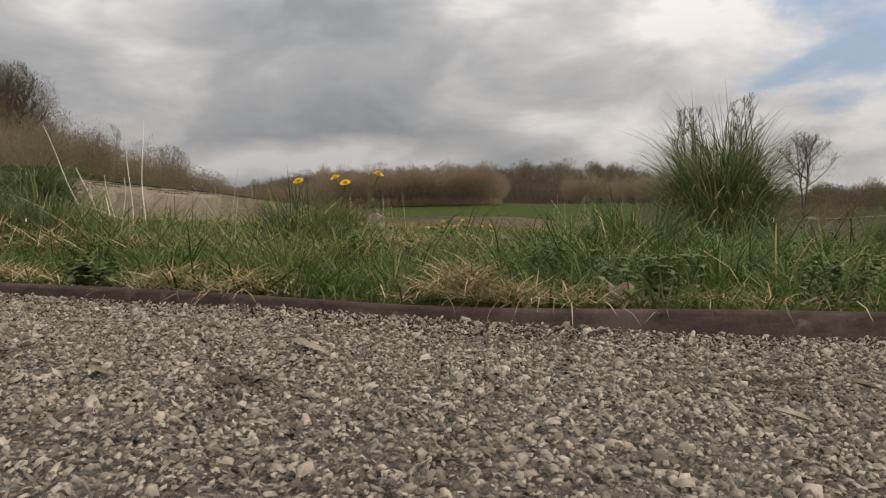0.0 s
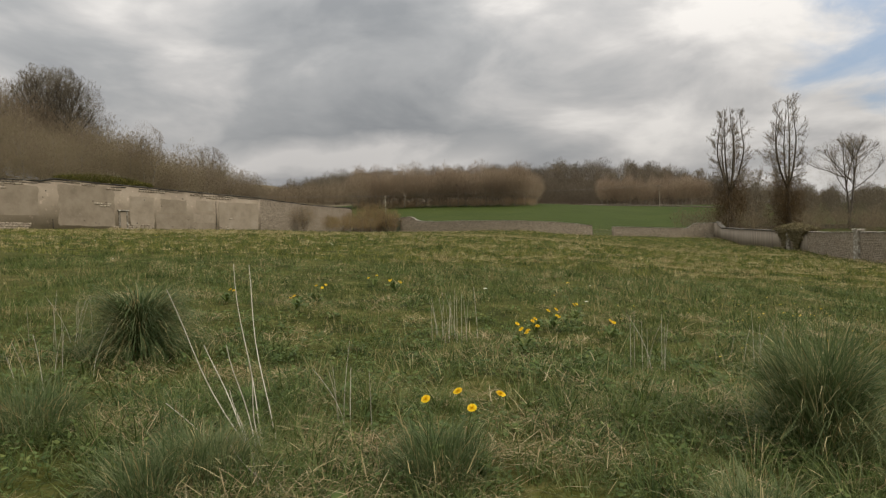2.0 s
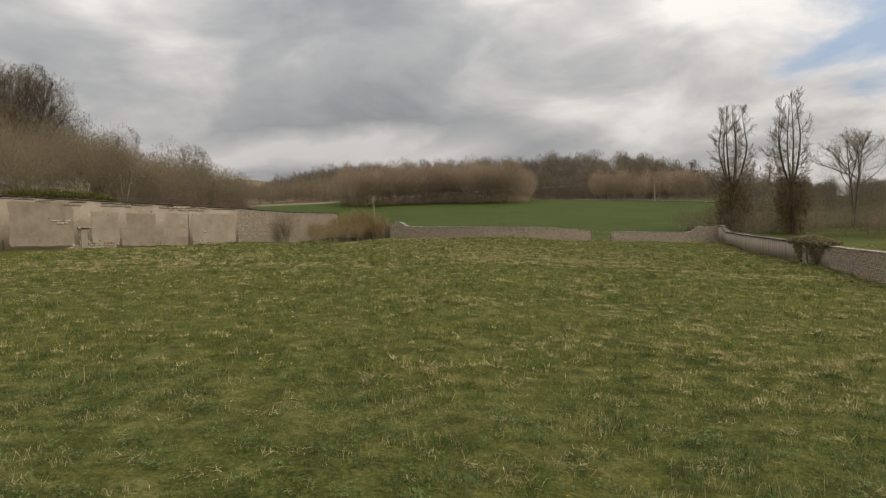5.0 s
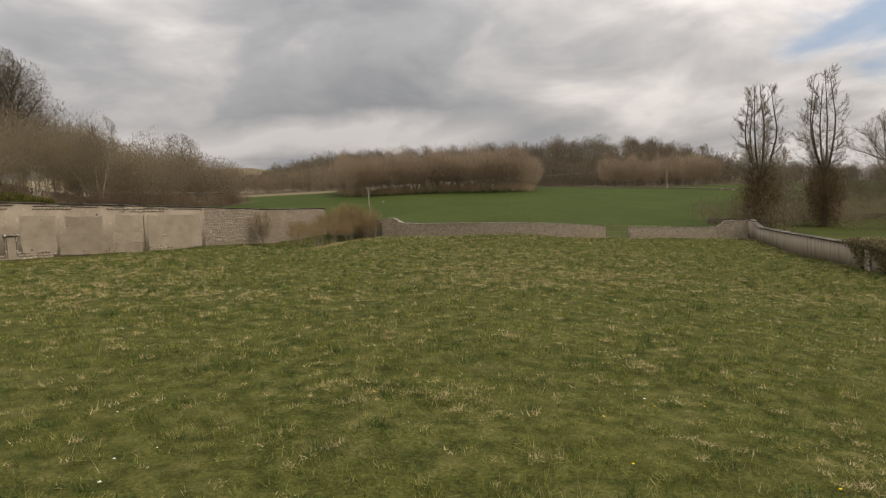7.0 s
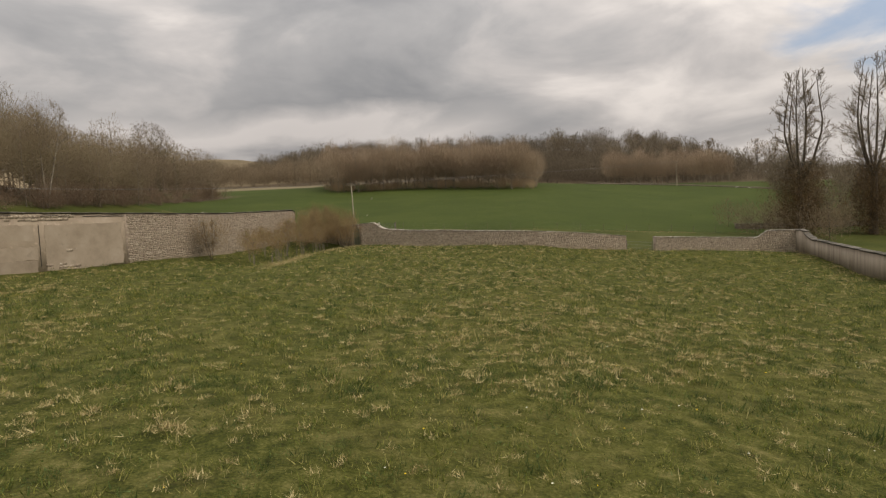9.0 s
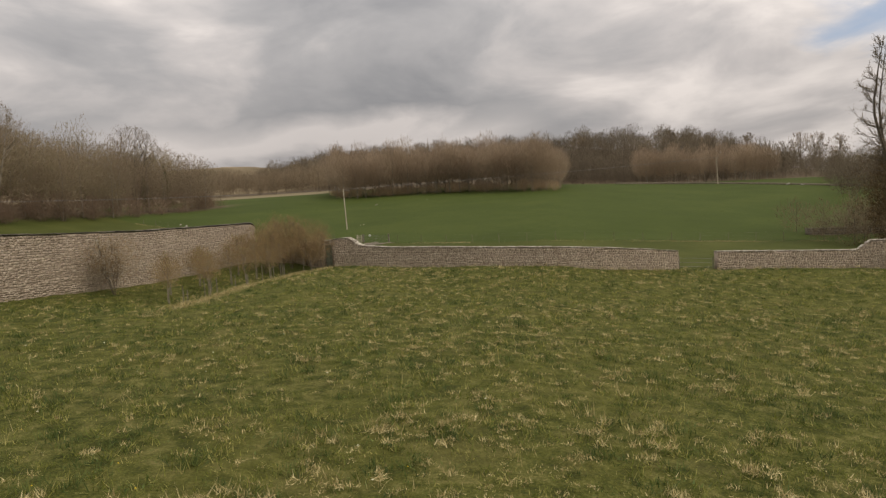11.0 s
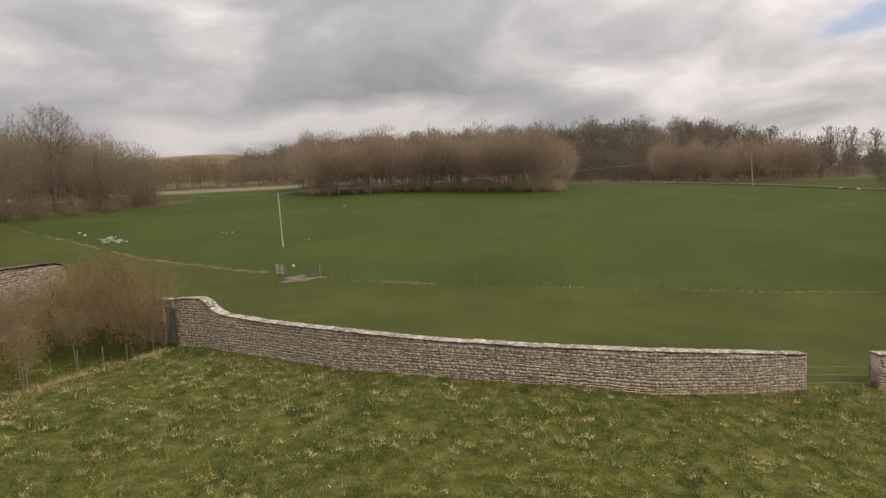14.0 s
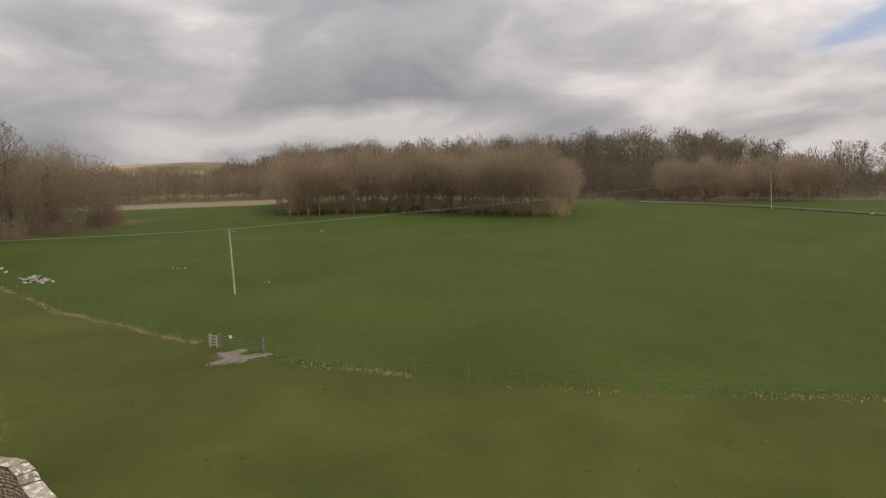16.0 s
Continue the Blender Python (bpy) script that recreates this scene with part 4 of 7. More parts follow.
# the last patch is no renewal: added to cover a dark block at the foot
for y0, y1, lo, hi, mat, proud in ((69.3, 74.9, 0.05, 3.45, RENDER_PALE, 0.020), (61.6, 67.2, 0.1, 1.75, RENDER_GREY, 0.012), (66.0, 68.8, 0.95, 1.9, RENDER_PALE, 0.016), (58.9, 61.4, 0.4, 3.5, RENDER_PALE, 0.010),
                                   (62.2, 65.2, 1.9, 3.4, RENDER_GREY, 0.008), (52.4, 57.4, 0.3, 4.3, RENDER_GREY, 0.010), (40.0, 50.8, 1.2, 4.0, RENDER_GREY, 0.014), (31.0, 39.0, 0.2, 3.0, RENDER_PALE, 0.010), (66.4, 68.6, 2.4, 3.5, RENDER_PALE, 0.010), (66.3, 68.7, 0.0, 0.9, RENDER_GREY, 0.032)):
    render_patch(y0, y1, lo, hi, mat, proud)

# open joint and putlog holes as blocks coloured as shade; a small hooded recess
for yj, lo, hi, wide in ((68.95, 0.4, 3.5, 0.055), (51.9, 0.0, 0.9, 0.07)):
    x, y, zc, turn = on_wall(tall_line, s_of(yj), (lo + hi) / 2, 0.0)
    b = bmesh.new()
    bm_box(b, x, y, zc, wide, 0.06, hi - lo, turn, 0.01)
    part("open_joint", b, DARKGAP, tall_wall, "dark vertical joint in the render")
for _ in range(26):
    x, y, zc, turn = on_wall(tall_line, rng.uniform(s_of(40), s_of(74.5)), rng.choice([rng.uniform(0.15, 0.6), rng.uniform(0.6, 3.6)]), 0.0)
    b = bmesh.new()
    bm_box(b, x, y, zc, rng.uniform(0.06, 0.13), 0.06, rng.uniform(0.06, 0.14), turn, 0.01)
    part("putlog_hole", b, DARKGAP, tall_wall)
x, y, zc, turn = on_wall(tall_line, s_of(58.2), 0.9, 0.05)
b = bmesh.new()
for off in (-0.42, 0.42):
    bm_box(b, x + math.cos(turn) * off, y + math.sin(turn) * off, zc, 0.14, 0.14, 1.9, turn, 0.02)
bm_box(b, x, y, zc + 1.05, 1.15, 0.4, 0.16, turn, 0.03)
part("stone_surround", b, STONE_PART, tall_wall, "small stone doorway surround")
b = bmesh.new()
bm_box(b, x, y, zc - 0.02, 0.64, 0.12, 1.86, turn, 0.01)
part("recess", b, RENDER, tall_wall)

# grass and moss lodged on the wall's top
s = rng.uniform(s_of(52.3), s_of(61.5), 9000)
p, d = tall_line.at(s), tall_line.way(s)
off = rng.uniform(-0.35, 0.35, len(s))
hump = 0.85 * np.sin(np.clip((s - s_of(52.0)) / (s_of(62.0) - s_of(52.0)), 0, 1) * np.pi) ** 0.6
v, f = blades(rng, p[:, 0] - d[:, 1] * off, p[:, 1] + d[:, 0] * off, p[:, 2] + 0.08 + hump * rng.uniform(0, 1, len(s)) * (1 - (off / 0.4) ** 2), rng.uniform(0.12, 0.3, len(s)), np.full(len(s), 0.05), 1.0, False)
tagged(new("wall_top_moss", np_mesh("wall_top_moss", v, f, (MOSS,))), "mossy turf growing along the wall top", "moss", kind="stuff")


# ---- the drive's edging and gravel ----
bx = np.linspace(-4.0, 6.0, 90)
by = edging(bx)
d = np.gradient(np.c_[bx, by], axis=0)
d /= np.linalg.norm(d, axis=1)[:, None]
nrm = np.c_[-d[:, 1], d[:, 0]]
wave = 0.004 * np.sin(bx * 2.3) + 0.003 * np.sin(bx * 7.1)
rows = []
for side, zz in ((0.0, -0.06), (0.0, 0.050), (0.004, 0.056), (0.018, 0.056), (0.022, 0.050), (0.022, -0.06)):
    rows.append(np.c_[np.c_[bx, by] + nrm * side, zz - 0.006 - 0.045 * (bx - 1.6) + wave])
v = np.concatenate(rows)
n = len(bx)
k = np.arange(n - 1)
f = np.concatenate([np.stack([k + q * n, k + 1 + q * n, k + 1 + (q + 1) * n, k + (q + 1) * n], -1) for q in range(5)])
edge_board = new("edging_board", np_mesh("edging_board", v, f, (BOARD,)))
tagged(edge_board, "dark brown timber edging board along the gravel", "edging", kind="structure")
for sx in (0.55, 2.75):
    b = bmesh.new()
    yy = float(edging(sx))
    bm_box(b, sx, yy + 0.045, 0.0, 0.04, 0.04, 0.09, 0.0, 0.004)
    part("peg", b, BOARD, edge_board)

rng = np.random.default_rng(5)
HULL = np.array([(0.5, 0, 0), (-0.5, 0, 0), (0, 0.5, 0), (0, -0.5, 0), (0.29, 0.27, 0.40), (-0.28, 0.27, 0.36), (-0.27, -0.30, 0.42), (0.29, -0.27, 0.38), (0, 0, -0.1)])
HULL_F = np.array([(4, 5, 6), (4, 6, 7), (0, 2, 4), (2, 5, 4), (2, 1, 5), (1, 6, 5), (1, 3, 6), (3, 7, 6), (3, 0, 7), (0, 4, 7)])
CHIP = np.array([(0.5, -0.05, 0), (-0.3, 0.42, 0), (-0.32, -0.4, 0), (0.22, 0.2, 0.42), (-0.36, 0.04, 0.46), (0.12, -0.34, 0.40)])
CHIP_F = np.array([(3, 4, 5), (0, 1, 3), (1, 4, 3), (1, 2, 4), (2, 5, 4), (2, 0, 5), (0, 3, 5)])


def pebbles(x, y, z, size, rng, hull=HULL, faces=HULL_F):
    n, m = len(x), len(hull)
    h = hull[None] * (1 + rng.uniform(-0.4, 0.4, (n, m, 3)))
    h = h * (size[:, None] * np.stack([rng.uniform(0.9, 1.4, n), rng.uniform(0.7, 1.05, n), rng.uniform(0.42, 0.85, n)], -1))[:, None]
    q = rng.normal(size=(n, 3)) * [0.35, 0.35, 0] + [0, 0, 0]
    spin = rng.uniform(0, 2 * np.pi, n)
    c, s = np.cos(spin)[:, None], np.sin(spin)[:, None]
    hx, hy, hz = h[..., 0] * c - h[..., 1] * s, h[..., 0] * s + h[..., 1] * c, h[..., 2]
    hz2 = hz + hx * q[:, :1] + hy * q[:, 1:2]
    v = np.stack([hx, hy, hz2], -1) + np.stack([x, y, z], -1)[:, None]
    f = faces[None] + (np.arange(n) * m)[:, None, None]
    return v.reshape(-1, 3), f.reshape(-1, 3)


def on_drive(n, x0, x1, y0):
    x = rng.uniform(x0, x1, n)
    y = rng.uniform(y0, 0.4, n)
    ok = y < edging(x) - 0.004
    return x[ok], y[ok]


px, py = rng.uniform(-0.2, 3.3, 270000), rng.uniform(-4.05, -2.45, 270000)
ok = (np.abs(px - 1.55) < 0.12 + 0.80 * (py + 4.1)) & (py < edging(px) - 0.004)
px, py = px[ok], py[ok]
size = rng.lognormal(math.log(0.0040), 0.38, len(px))
heap = 0.008 + 0.005 * wobble(px, py, 5.0) + 0.019 * np.exp(-(edging(px) - py) / 0.08) * (0.45 + 0.7 * patches(px, 0 * px, 9.0))
v1, f1 = pebbles(px, py, ground(px, py) + heap + rng.uniform(-0.0045, 0.0045, len(px)), size * 1.12, rng, CHIP, CHIP_F)
qx, qy = on_drive(24000, -3.2, 5.0, -4.2)
ok = np.abs(qx - 1.55) >= 0.10 + 0.78 * (qy + 4.1)
v2, f2 = pebbles(qx[ok], qy[ok], ground(qx[ok], qy[ok]) + 0.006 + rng.uniform(-0.006, 0.006, ok.sum()), rng.lognormal(math.log(0.015), 0.3, ok.sum()), rng)
gravel = new("gravel", np_mesh("gravel", *gather([(v1, f1), (v2, f2)]), (GRAVEL,)))
tagged(gravel, "loose pale grey limestone gravel drive", "gravel", kind="stuff")
drive = thing("gravel_drive", (1.5, -3.9, 0), label="bigger loose stones on the gravel drive", category="gravel", kind="structure")
shapes = []
for k in range(14):
    v, f = pebbles(np.zeros(1), np.zeros(1), np.zeros(1), np.ones(1), rng)
    shapes.append(np_mesh("pebble", v, f, (PEBBLE,)))
lx, ly = on_drive(2600, 0.9, 2.3, -4.0)
ok = np.abs(lx - 1.58) < 0.2 + 0.62 * (ly + 4.0)
for k, (x, y) in enumerate(list(zip(lx[ok], ly[ok]))[:298]):
    ob = new("pebble", shapes[k % 14])
    ob.parent = drive
    r = float(rng.lognormal(math.log(0.0058), 0.25))
    ob.matrix_basis = Matrix.Translation((x - 1.5, y + 3.9, gz(x, y) + 0.011)) @ Matrix.Rotation(rng.uniform(0, 6.28), 4, "Z") @ Matrix.Diagonal((r, r, r, 1))
for x, y, r in ((1.435, -3.365, 0.036), (1.89, -3.55, 0.022), (2.02, -3.42, 0.02), (1.28, -3.52, 0.018)):
    ob = new("pebble", shapes[3])
    ob.parent = drive
    ob.matrix_basis = Matrix.Translation((x - 1.5, y + 3.9, gz(x, y) + 0.02)) @ Matrix.Diagonal((r, r, r * 0.7, 1))


# ---- the meadow's grass ----
rng = np.random.default_rng(21)
wedge = lambda x, y: np.abs(x - 1.6) < 0.7 + 0.85 * (y + 4.1)
sets = [
    mounds(rng, -2.2, 5.2, -3.3, -1.9, 1200, 32, 0.205, 0.0036, 0.042, 3, wedge, 1.3, thin=-1.0),
    mounds(rng, -2.6, 5.6, -2.1, -0.3, 1050, 30, 0.245, 0.0040, 0.055, 3, wedge, 1.5, thin=-0.25),
    mounds(rng, -4.5, 7.0, -0.5, 1.8, 1500, 20, 0.18, 0.0052, 0.07, 2, None, 1.5, thin=-0.2),
    sward(rng, -1.5, 4.6, -3.15, -2.2, 1000, 15, 0.085, 0.0032, 1.05, 0.035),
    sward(rng, -5.5, 8.0, -3.3, 1.5, 900, 16, 0.16, 0.0065, 0.9, 0.07, False),
    sward(rng, -7.0, 9.5, 1.4, 6.0, 2600, 16, 0.17, 0.009, 1.05, 0.07, False),
    sward(rng, -11.0, 13.0, 5.8, 14.0, 4200, 14, 0.16, 0.012, 1.0, 0.09, False),
]
tagged(new("meadow_grass_near", np_mesh("meadow_grass_near", *gather(sets), (LUSH,))), "lush rough grass in uneven tufts", "grass", kind="stuff")
inside = lambda x, y: (x > np.interp(y, tall_line.rows[:, 1], tall_line.rows[:, 0] + 0.5)) & (x < np.interp(y, side_line.rows[::-1, 1], side_line.rows[::-1, 0] - 0.3)) & (y < np.interp(x, np.r_[far_line.rows[:, 0], right_line.rows[:, 0]], np.r_[far_line.rows[:, 1], right_line.rows[:, 1]]) - 0.3)
sets = [
    sward(rng, -22, 20, 13.5, 30, 4200, 21, 0.24, 0.015, 1.05, 0.09, False, inside),
    sward(rng, -38, 28, 29, 60, 7000, 17, 0.30, 0.026, 1.05, 0.13, False, inside),
    sward(rng, -34, 31, 58, 101, 9500, 15, 0.31, 0.027, 1.05, 0.13, False, inside),
]
tagged(new("meadow_grass", np_mesh("meadow_grass", *gather(sets), (GRASS,))), "rough olive green meadow grass", "grass", kind="stuff")

# pale dead tufts among the green
patchy = lambda x, y: patches(x, y, 1.1) + 0.9 * patches(x + 9, y, 2.7) + 0.6 * patches(x, y + 4, 0.25) > 0.22
sets = [
    mounds(rng, -3, 6, -3.0, 1, 170, 12, 0.24, 0.0026, 0.06, 3, None, 1.2),
    sward(rng, -5, 8, -0.4, 6, 200, 16, 0.19, 0.0042, 0.9, 0.07),
    sward(rng, -11, 13, 5, 14, 420, 16, 0.20, 0.006, 0.9, 0.10),
]
tagged(new("dead_grass_near", np_mesh("dead_grass_near", *gather(sets), (STRAW,))), "bleached dead grass lying in tufts", "dead grass", kind="stuff")


def straw_litter(x, y, n, wide, deep, high):
    """Flattened golden straw, heaped and tangled, some of it hanging over the edging."""
    sx, sy = x + rng.normal(0, wide, n), y + rng.normal(0, deep, n)
    lo = edging(sx) + 0.012
    sy = np.maximum(sy, lo + rng.uniform(0.02, 0.08, n))
    way = rng.uniform(0, 6.283, n)
    up = high * np.exp(-((sx - x) / wide / 1.3) ** 2) * rng.uniform(0.1, 1, n)
    return arch(rng, sx, sy, np.maximum(ground(sx, sy), 0.05 - 0.045 * (sx - 1.6)) + up, rng.uniform(0.03, 0.11, n), rng.uniform(0.0014, 0.0028, n), way, rng.uniform(0.9, 1.5, n), rng.uniform(0.1, 1.3, n), 3)


litter = [straw_litter(x, float(edging(x)) + off, n, wide, 0.04, high) for x, off, n, wide, high in (
    (0.62, 0.06, 420, 0.10, 0.02), (1.06, 0.08, 360, 0.05, 0.035), (1.22, 0.07, 260, 0.04, 0.03), (1.60, 0.09, 620, 0.045, 0.06), (1.71, 0.03, 260, 0.06, 0.02),
    (2.62, 0.10, 420, 0.09, 0.04), (2.9, 0.12, 500, 0.12, 0.05), (2.0, 0.03, 120, 0.16, 0.01), (0.2, 0.06, 300, 0.15, 0.02), (-0.4, 0.08, 300, 0.2, 0.02), (3.5, 0.1, 400, 0.25, 0.03))]
litter.append(straw_litter(1.6, -3.0, 260, 1.2, 0.03, 0.004))
tagged(new("straw_litter", np_mesh("straw_litter", *gather(litter), (GOLD,))), "flattened golden straw matted along the edging", "dead grass", kind="stuff")
nx_, ny_ = rng.uniform(-4, 7, 2600), -2.6 + 9 * rng.uniform(0, 1, 2600) ** 1.3
keep_ = (ny_ > edging(nx_) + 0.2) & (patches(nx_, ny_, 3.5) + 0.5 * rng.normal(size=2600) > 0.1)
nx_, ny_ = nx_[keep_], ny_[keep_]
q_ = len(nx_)
v, f = arch(rng, nx_, ny_, ground(nx_, ny_) + rng.uniform(0.06, 0.20, q_), rng.uniform(0.08, 0.20, q_), rng.uniform(0.002, 0.0042, q_), rng.uniform(0, 6.283, q_), rng.normal(1.35, 0.2, q_), rng.uniform(0, 0.4, q_), 2)
tagged(new("fallen_straw", np_mesh("fallen_straw", v, f, (STRAW,))), "broken pale straw fallen in the grass", "dead grass", kind="stuff")
both_in = lambda x, y: inside(x, y) & (patches(x, y, 1.5) + 0.9 * patches(x + 9, y, 3.6) + 1.4 * patches(x, y + 4, 0.28) > 0.15)
sets = [
    sward(rng, -22, 20, 13.5, 30, 3200, 28, 0.17, 0.014, 1.05, 0.085, False, both_in, 0.10),
    sward(rng, -38, 28, 29, 60, 4200, 28, 0.20, 0.024, 1.05, 0.11, False, both_in, 0.14),
    sward(rng, -34, 31, 58, 101, 2600, 26, 0.20, 0.026, 1.05, 0.10, False, both_in, 0.14),
    sward(rng, -34, 31, 14, 99, 3600, 20, 0.17, 0.022, 1.0, 0.08, False, inside, 0.15),
]
tagged(new("dead_grass", np_mesh("dead_grass", *gather(sets), (STRAW,))), "bleached dead grass tufts across the meadow", "dead grass", kind="stuff")
sets = [
    sward(rng, -9, 11, 1, 14, 520, 8, 0.36, 0.0045, 0.45, 0.10, False),
    sward(rng, -22, 20, 13, 40, 1100, 9, 0.38, 0.007, 0.5, 0.14, False, both_in),
    sward(rng, -38, 30, 40, 98, 2600, 9, 0.38, 0.014, 0.55, 0.22, False, both_in),
    sward(rng, -30, 28, 12, 70, 1500, 6, 0.38, 0.009, 0.45, 0.2, False, inside),
]
tagged(new("dead_stems", np_mesh("dead_stems", *gather(sets), (STRAW,))), "thin tan dead stems standing over the meadow", "dead grass", kind="stuff")
# darker green tufts that stand out of the sward
sets = [
    sward(rng, -7, 10, 0.5, 8, 300, 46, 0.24, 0.008, 0.9, 0.11, False),
    sward(rng, -12, 14, 6, 18, 520, 40, 0.28, 0.012, 0.9, 0.14, False),
    sward(rng, -24, 22, 16, 45, 900, 34, 0.32, 0.018, 0.9, 0.17, False, inside),
    sward(rng, -34, 31, 42, 99, 3000, 30, 0.38, 0.024, 0.9, 0.17, False, inside),
]
tagged(new("green_tufts", np_mesh("green_tufts", *gather(sets), (TUFT,))), "darker green tufts standing in the meadow", "grass", kind="stuff")
sets = [
    sward(rng, -4, 7, -2.9, 5, 420, 14, 0.10, 0.018, 1.0, 0.08, False),
    sward(rng, -22, 20, 5, 30, 1500, 9, 0.12, 0.035, 1.0, 0.14, False, inside),
    sward(rng, -36, 30, 29, 100, 3600, 9, 0.14, 0.05, 1.0, 0.2, False, inside),
]
tagged(new("meadow_herbs", np_mesh("meadow_herbs", *gather(sets), (HERB,))), "dark green low herbs among the grass", "herbs", kind="stuff")


def leafy(rng, n, x0, x1, y0, y1, per, wide, size, high):
    """Low cushions of small broad leaves: (verts, tris)."""
    cx, cy = rng.uniform(x0, x1, n), rng.uniform(y0, y1, n)
    ok = cy > edging(cx) + 0.12
    cx, cy = cx[ok], cy[ok]
    m = len(cx) * per
    a, q = rng.uniform(0, 6.283, m), np.sqrt(rng.uniform(0, 1, m))
    big = np.repeat(rng.uniform(0.6, 1.3, len(cx)), per)
    x, y = np.repeat(cx, per) + wide * big * q * np.cos(a), np.repeat(cy, per) + wide * big * q * np.sin(a)
    z = ground(x, y) + high * big * (1.05 - q * q) * rng.uniform(0.55, 1.1, m)
    e = np.stack([np.cos(a), np.sin(a), rng.uniform(-0.5, 0.6, m)], -1)
    t = np.stack([-np.sin(a), np.cos(a), rng.uniform(-0.4, 0.4, m)], -1)
    o = np.stack([x, y, z], -1)
    L = (size * rng.uniform(0.5, 1.3, m))[:, None]
    v = np.stack([o, o + e * L * 0.5 + t * L * 0.36, o + e * L, o + e * L * 0.5 - t * L * 0.36], 1).reshape(-1, 3)
    k = np.arange(m)[:, None] * 4
    return v, np.concatenate([k + (0, 1, 2), k + (0, 2, 3)])


sets = [
    leafy(rng, 90, -1.2, 4.4, -2.3, -0.6, 80, 0.10, 0.024, 0.11),
    leafy(rng, 230, -3.5, 6.5, -1.2, 3.0, 70, 0.15, 0.036, 0.12),
    leafy(rng, 260, -7, 10, 3.0, 12.0, 40, 0.18, 0.045, 0.12),
]
tagged(new("leafy_cushions", np_mesh("leafy_cushions", *gather(sets), (HERB,))), "low cushions of small dark green leaves", "herbs", kind="stuff")


def straw_mats(rng, n, x0, x1, y0, y1, per, wide, length, width):
    """Patches where dead straw lies flat on the ground."""
    cx, cy = rng.uniform(x0, x1, n), rng.uniform(y0, y1, n)
    ok = cy > edging(cx) + 0.35
    cx, cy = np.repeat(cx[ok], per), np.repeat(cy[ok], per)
    m = len(cx)
    x, y = cx + rng.normal(0, wide, m) * 1.3, cy + rng.normal(0, wide, m) * 0.8
    return arch(rng, x, y, ground(x, y) + rng.uniform(0.02, 0.09, m), length * rng.uniform(0.4, 1.3, m), width * rng.uniform(0.6, 1.3, m), rng.uniform(0, 6.283, m), rng.normal(1.35, 0.22, m), rng.uniform(-0.1, 0.5, m), 2)


sets = [
    straw_mats(rng, 60, -1.6, 4.6, -2.4, 0.4, 110, 0.12, 0.15, 0.0036),
    straw_mats(rng, 70, -4.5, 7.0, 0.0, 5.0, 80, 0.13, 0.17, 0.0055),
    straw_mats(rng, 60, -10, 12, 5.0, 15.0, 40, 0.15, 0.18, 0.008),
    straw_mats(rng, 34, -0.9, 1.2, -2.4, -1.2, 80, 0.11, 0.16, 0.0036),
]
tagged(new("straw_mats", np_mesh("straw_mats", *gather(sets), (GOLD,))), "pale flattened straw showing between the grass", "dead grass", kind="stuff")


def tussock(x, y, high, wide, count, label, combed=False):
    """A dome of arching blades rooted over a wide disc."""
    a, q = rng.uniform(0, 2 * np.pi, count), np.sqrt(rng.uniform(0, 1, count))
    lift = high * 0.52 * rng.uniform(0, 1, count) ** 0.9
    q = q * np.sqrt(np.clip(1 - (lift / high / 0.72) ** 2, 0.1, 1))
    bx_, by_ = x + wide * 0.34 * q * np.cos(a), y + wide * 0.34 * q * np.sin(a)
    root = thing("grass_tussock", (x, y, gz(x, y)), label=label, category="grass tussock", group="tussocks in the meadow")
    for name, mat, pick, k in (("blade_mass", TUSSOCK, np.arange(count) % 9 > 0, 1.0), ("dead_blade_mass", STRAW, np.arange(count) % 9 == 0, 0.9)):
        n = pick.sum()
        qq = q[pick]
        length = k * np.maximum(0.46 * high, 0.16) * rng.uniform(0.45, 1.3, n) * (1 + 0.3 * np.sin(a[pick] * 3 + x * 7))
        if combed:
            lie = rng.uniform(0, 1, n)
            v, f = arch(rng, x + (bx_[pick] - x) * 0.55, y + (by_[pick] - y) * 0.55, gz(x, y) + high * (0.12 + 0.58 * lie), wide * rng.uniform(0.45, 0.72, n), rng.uniform(0.004, 0.007, n),
                        a[pick] + rng.normal(0, 0.22, n), 0.45 + 0.6 * (1 - lie) + rng.normal(0, 0.16, n), rng.uniform(1.2, 2.0, n), 4)
            tagged(mesh_part(name, v - (x, y, gz(x, y)), f, mat, root), kind="stuff")
            continue
        v, f = arch(rng, bx_[pick], by_[pick], ground(bx_[pick], by_[pick]) - 0.01 + lift[pick], length, rng.uniform(0.0025, 0.005, n),
                    a[pick] + rng.normal(0, 0.7, n), np.clip(0.1 + 0.5 * qq + rng.normal(0, 0.36, n), 0, 1.35), rng.uniform(0.1, 1.9, n), 3)
        tagged(mesh_part(name, v - (x, y, gz(x, y)), f, mat, root), kind="stuff")
    return root


tussock(2.76, -0.9, 0.74, 0.68, 4200, "tall dark green grass tussock")
tussock(-1.8, 0.6, 0.50, 0.80, 3400, "dark rounded drooping grass tussock", True)
tussock(5.6, 2.4, 0.44, 0.8, 2400, "dark rounded drooping grass tussock", True)
tussock(-0.05, -1.75, 0.32, 0.7, 1500, "low green grass tussock near the drive's edge")
tussock(-0.15, -2.0, 0.26, 0.5, 1000, "low green grass tussock near the drive's edge")
tussock(0.92, -1.55, 0.32, 0.7, 1500, "low green grass tussock near the drive's edge")
tussock(-1.2, -1.3, 0.34, 0.7, 1200, "low green grass tussock")
tussock(2.1, -1.9, 0.24, 0.6, 1000, "low green grass tussock near the drive's edge")


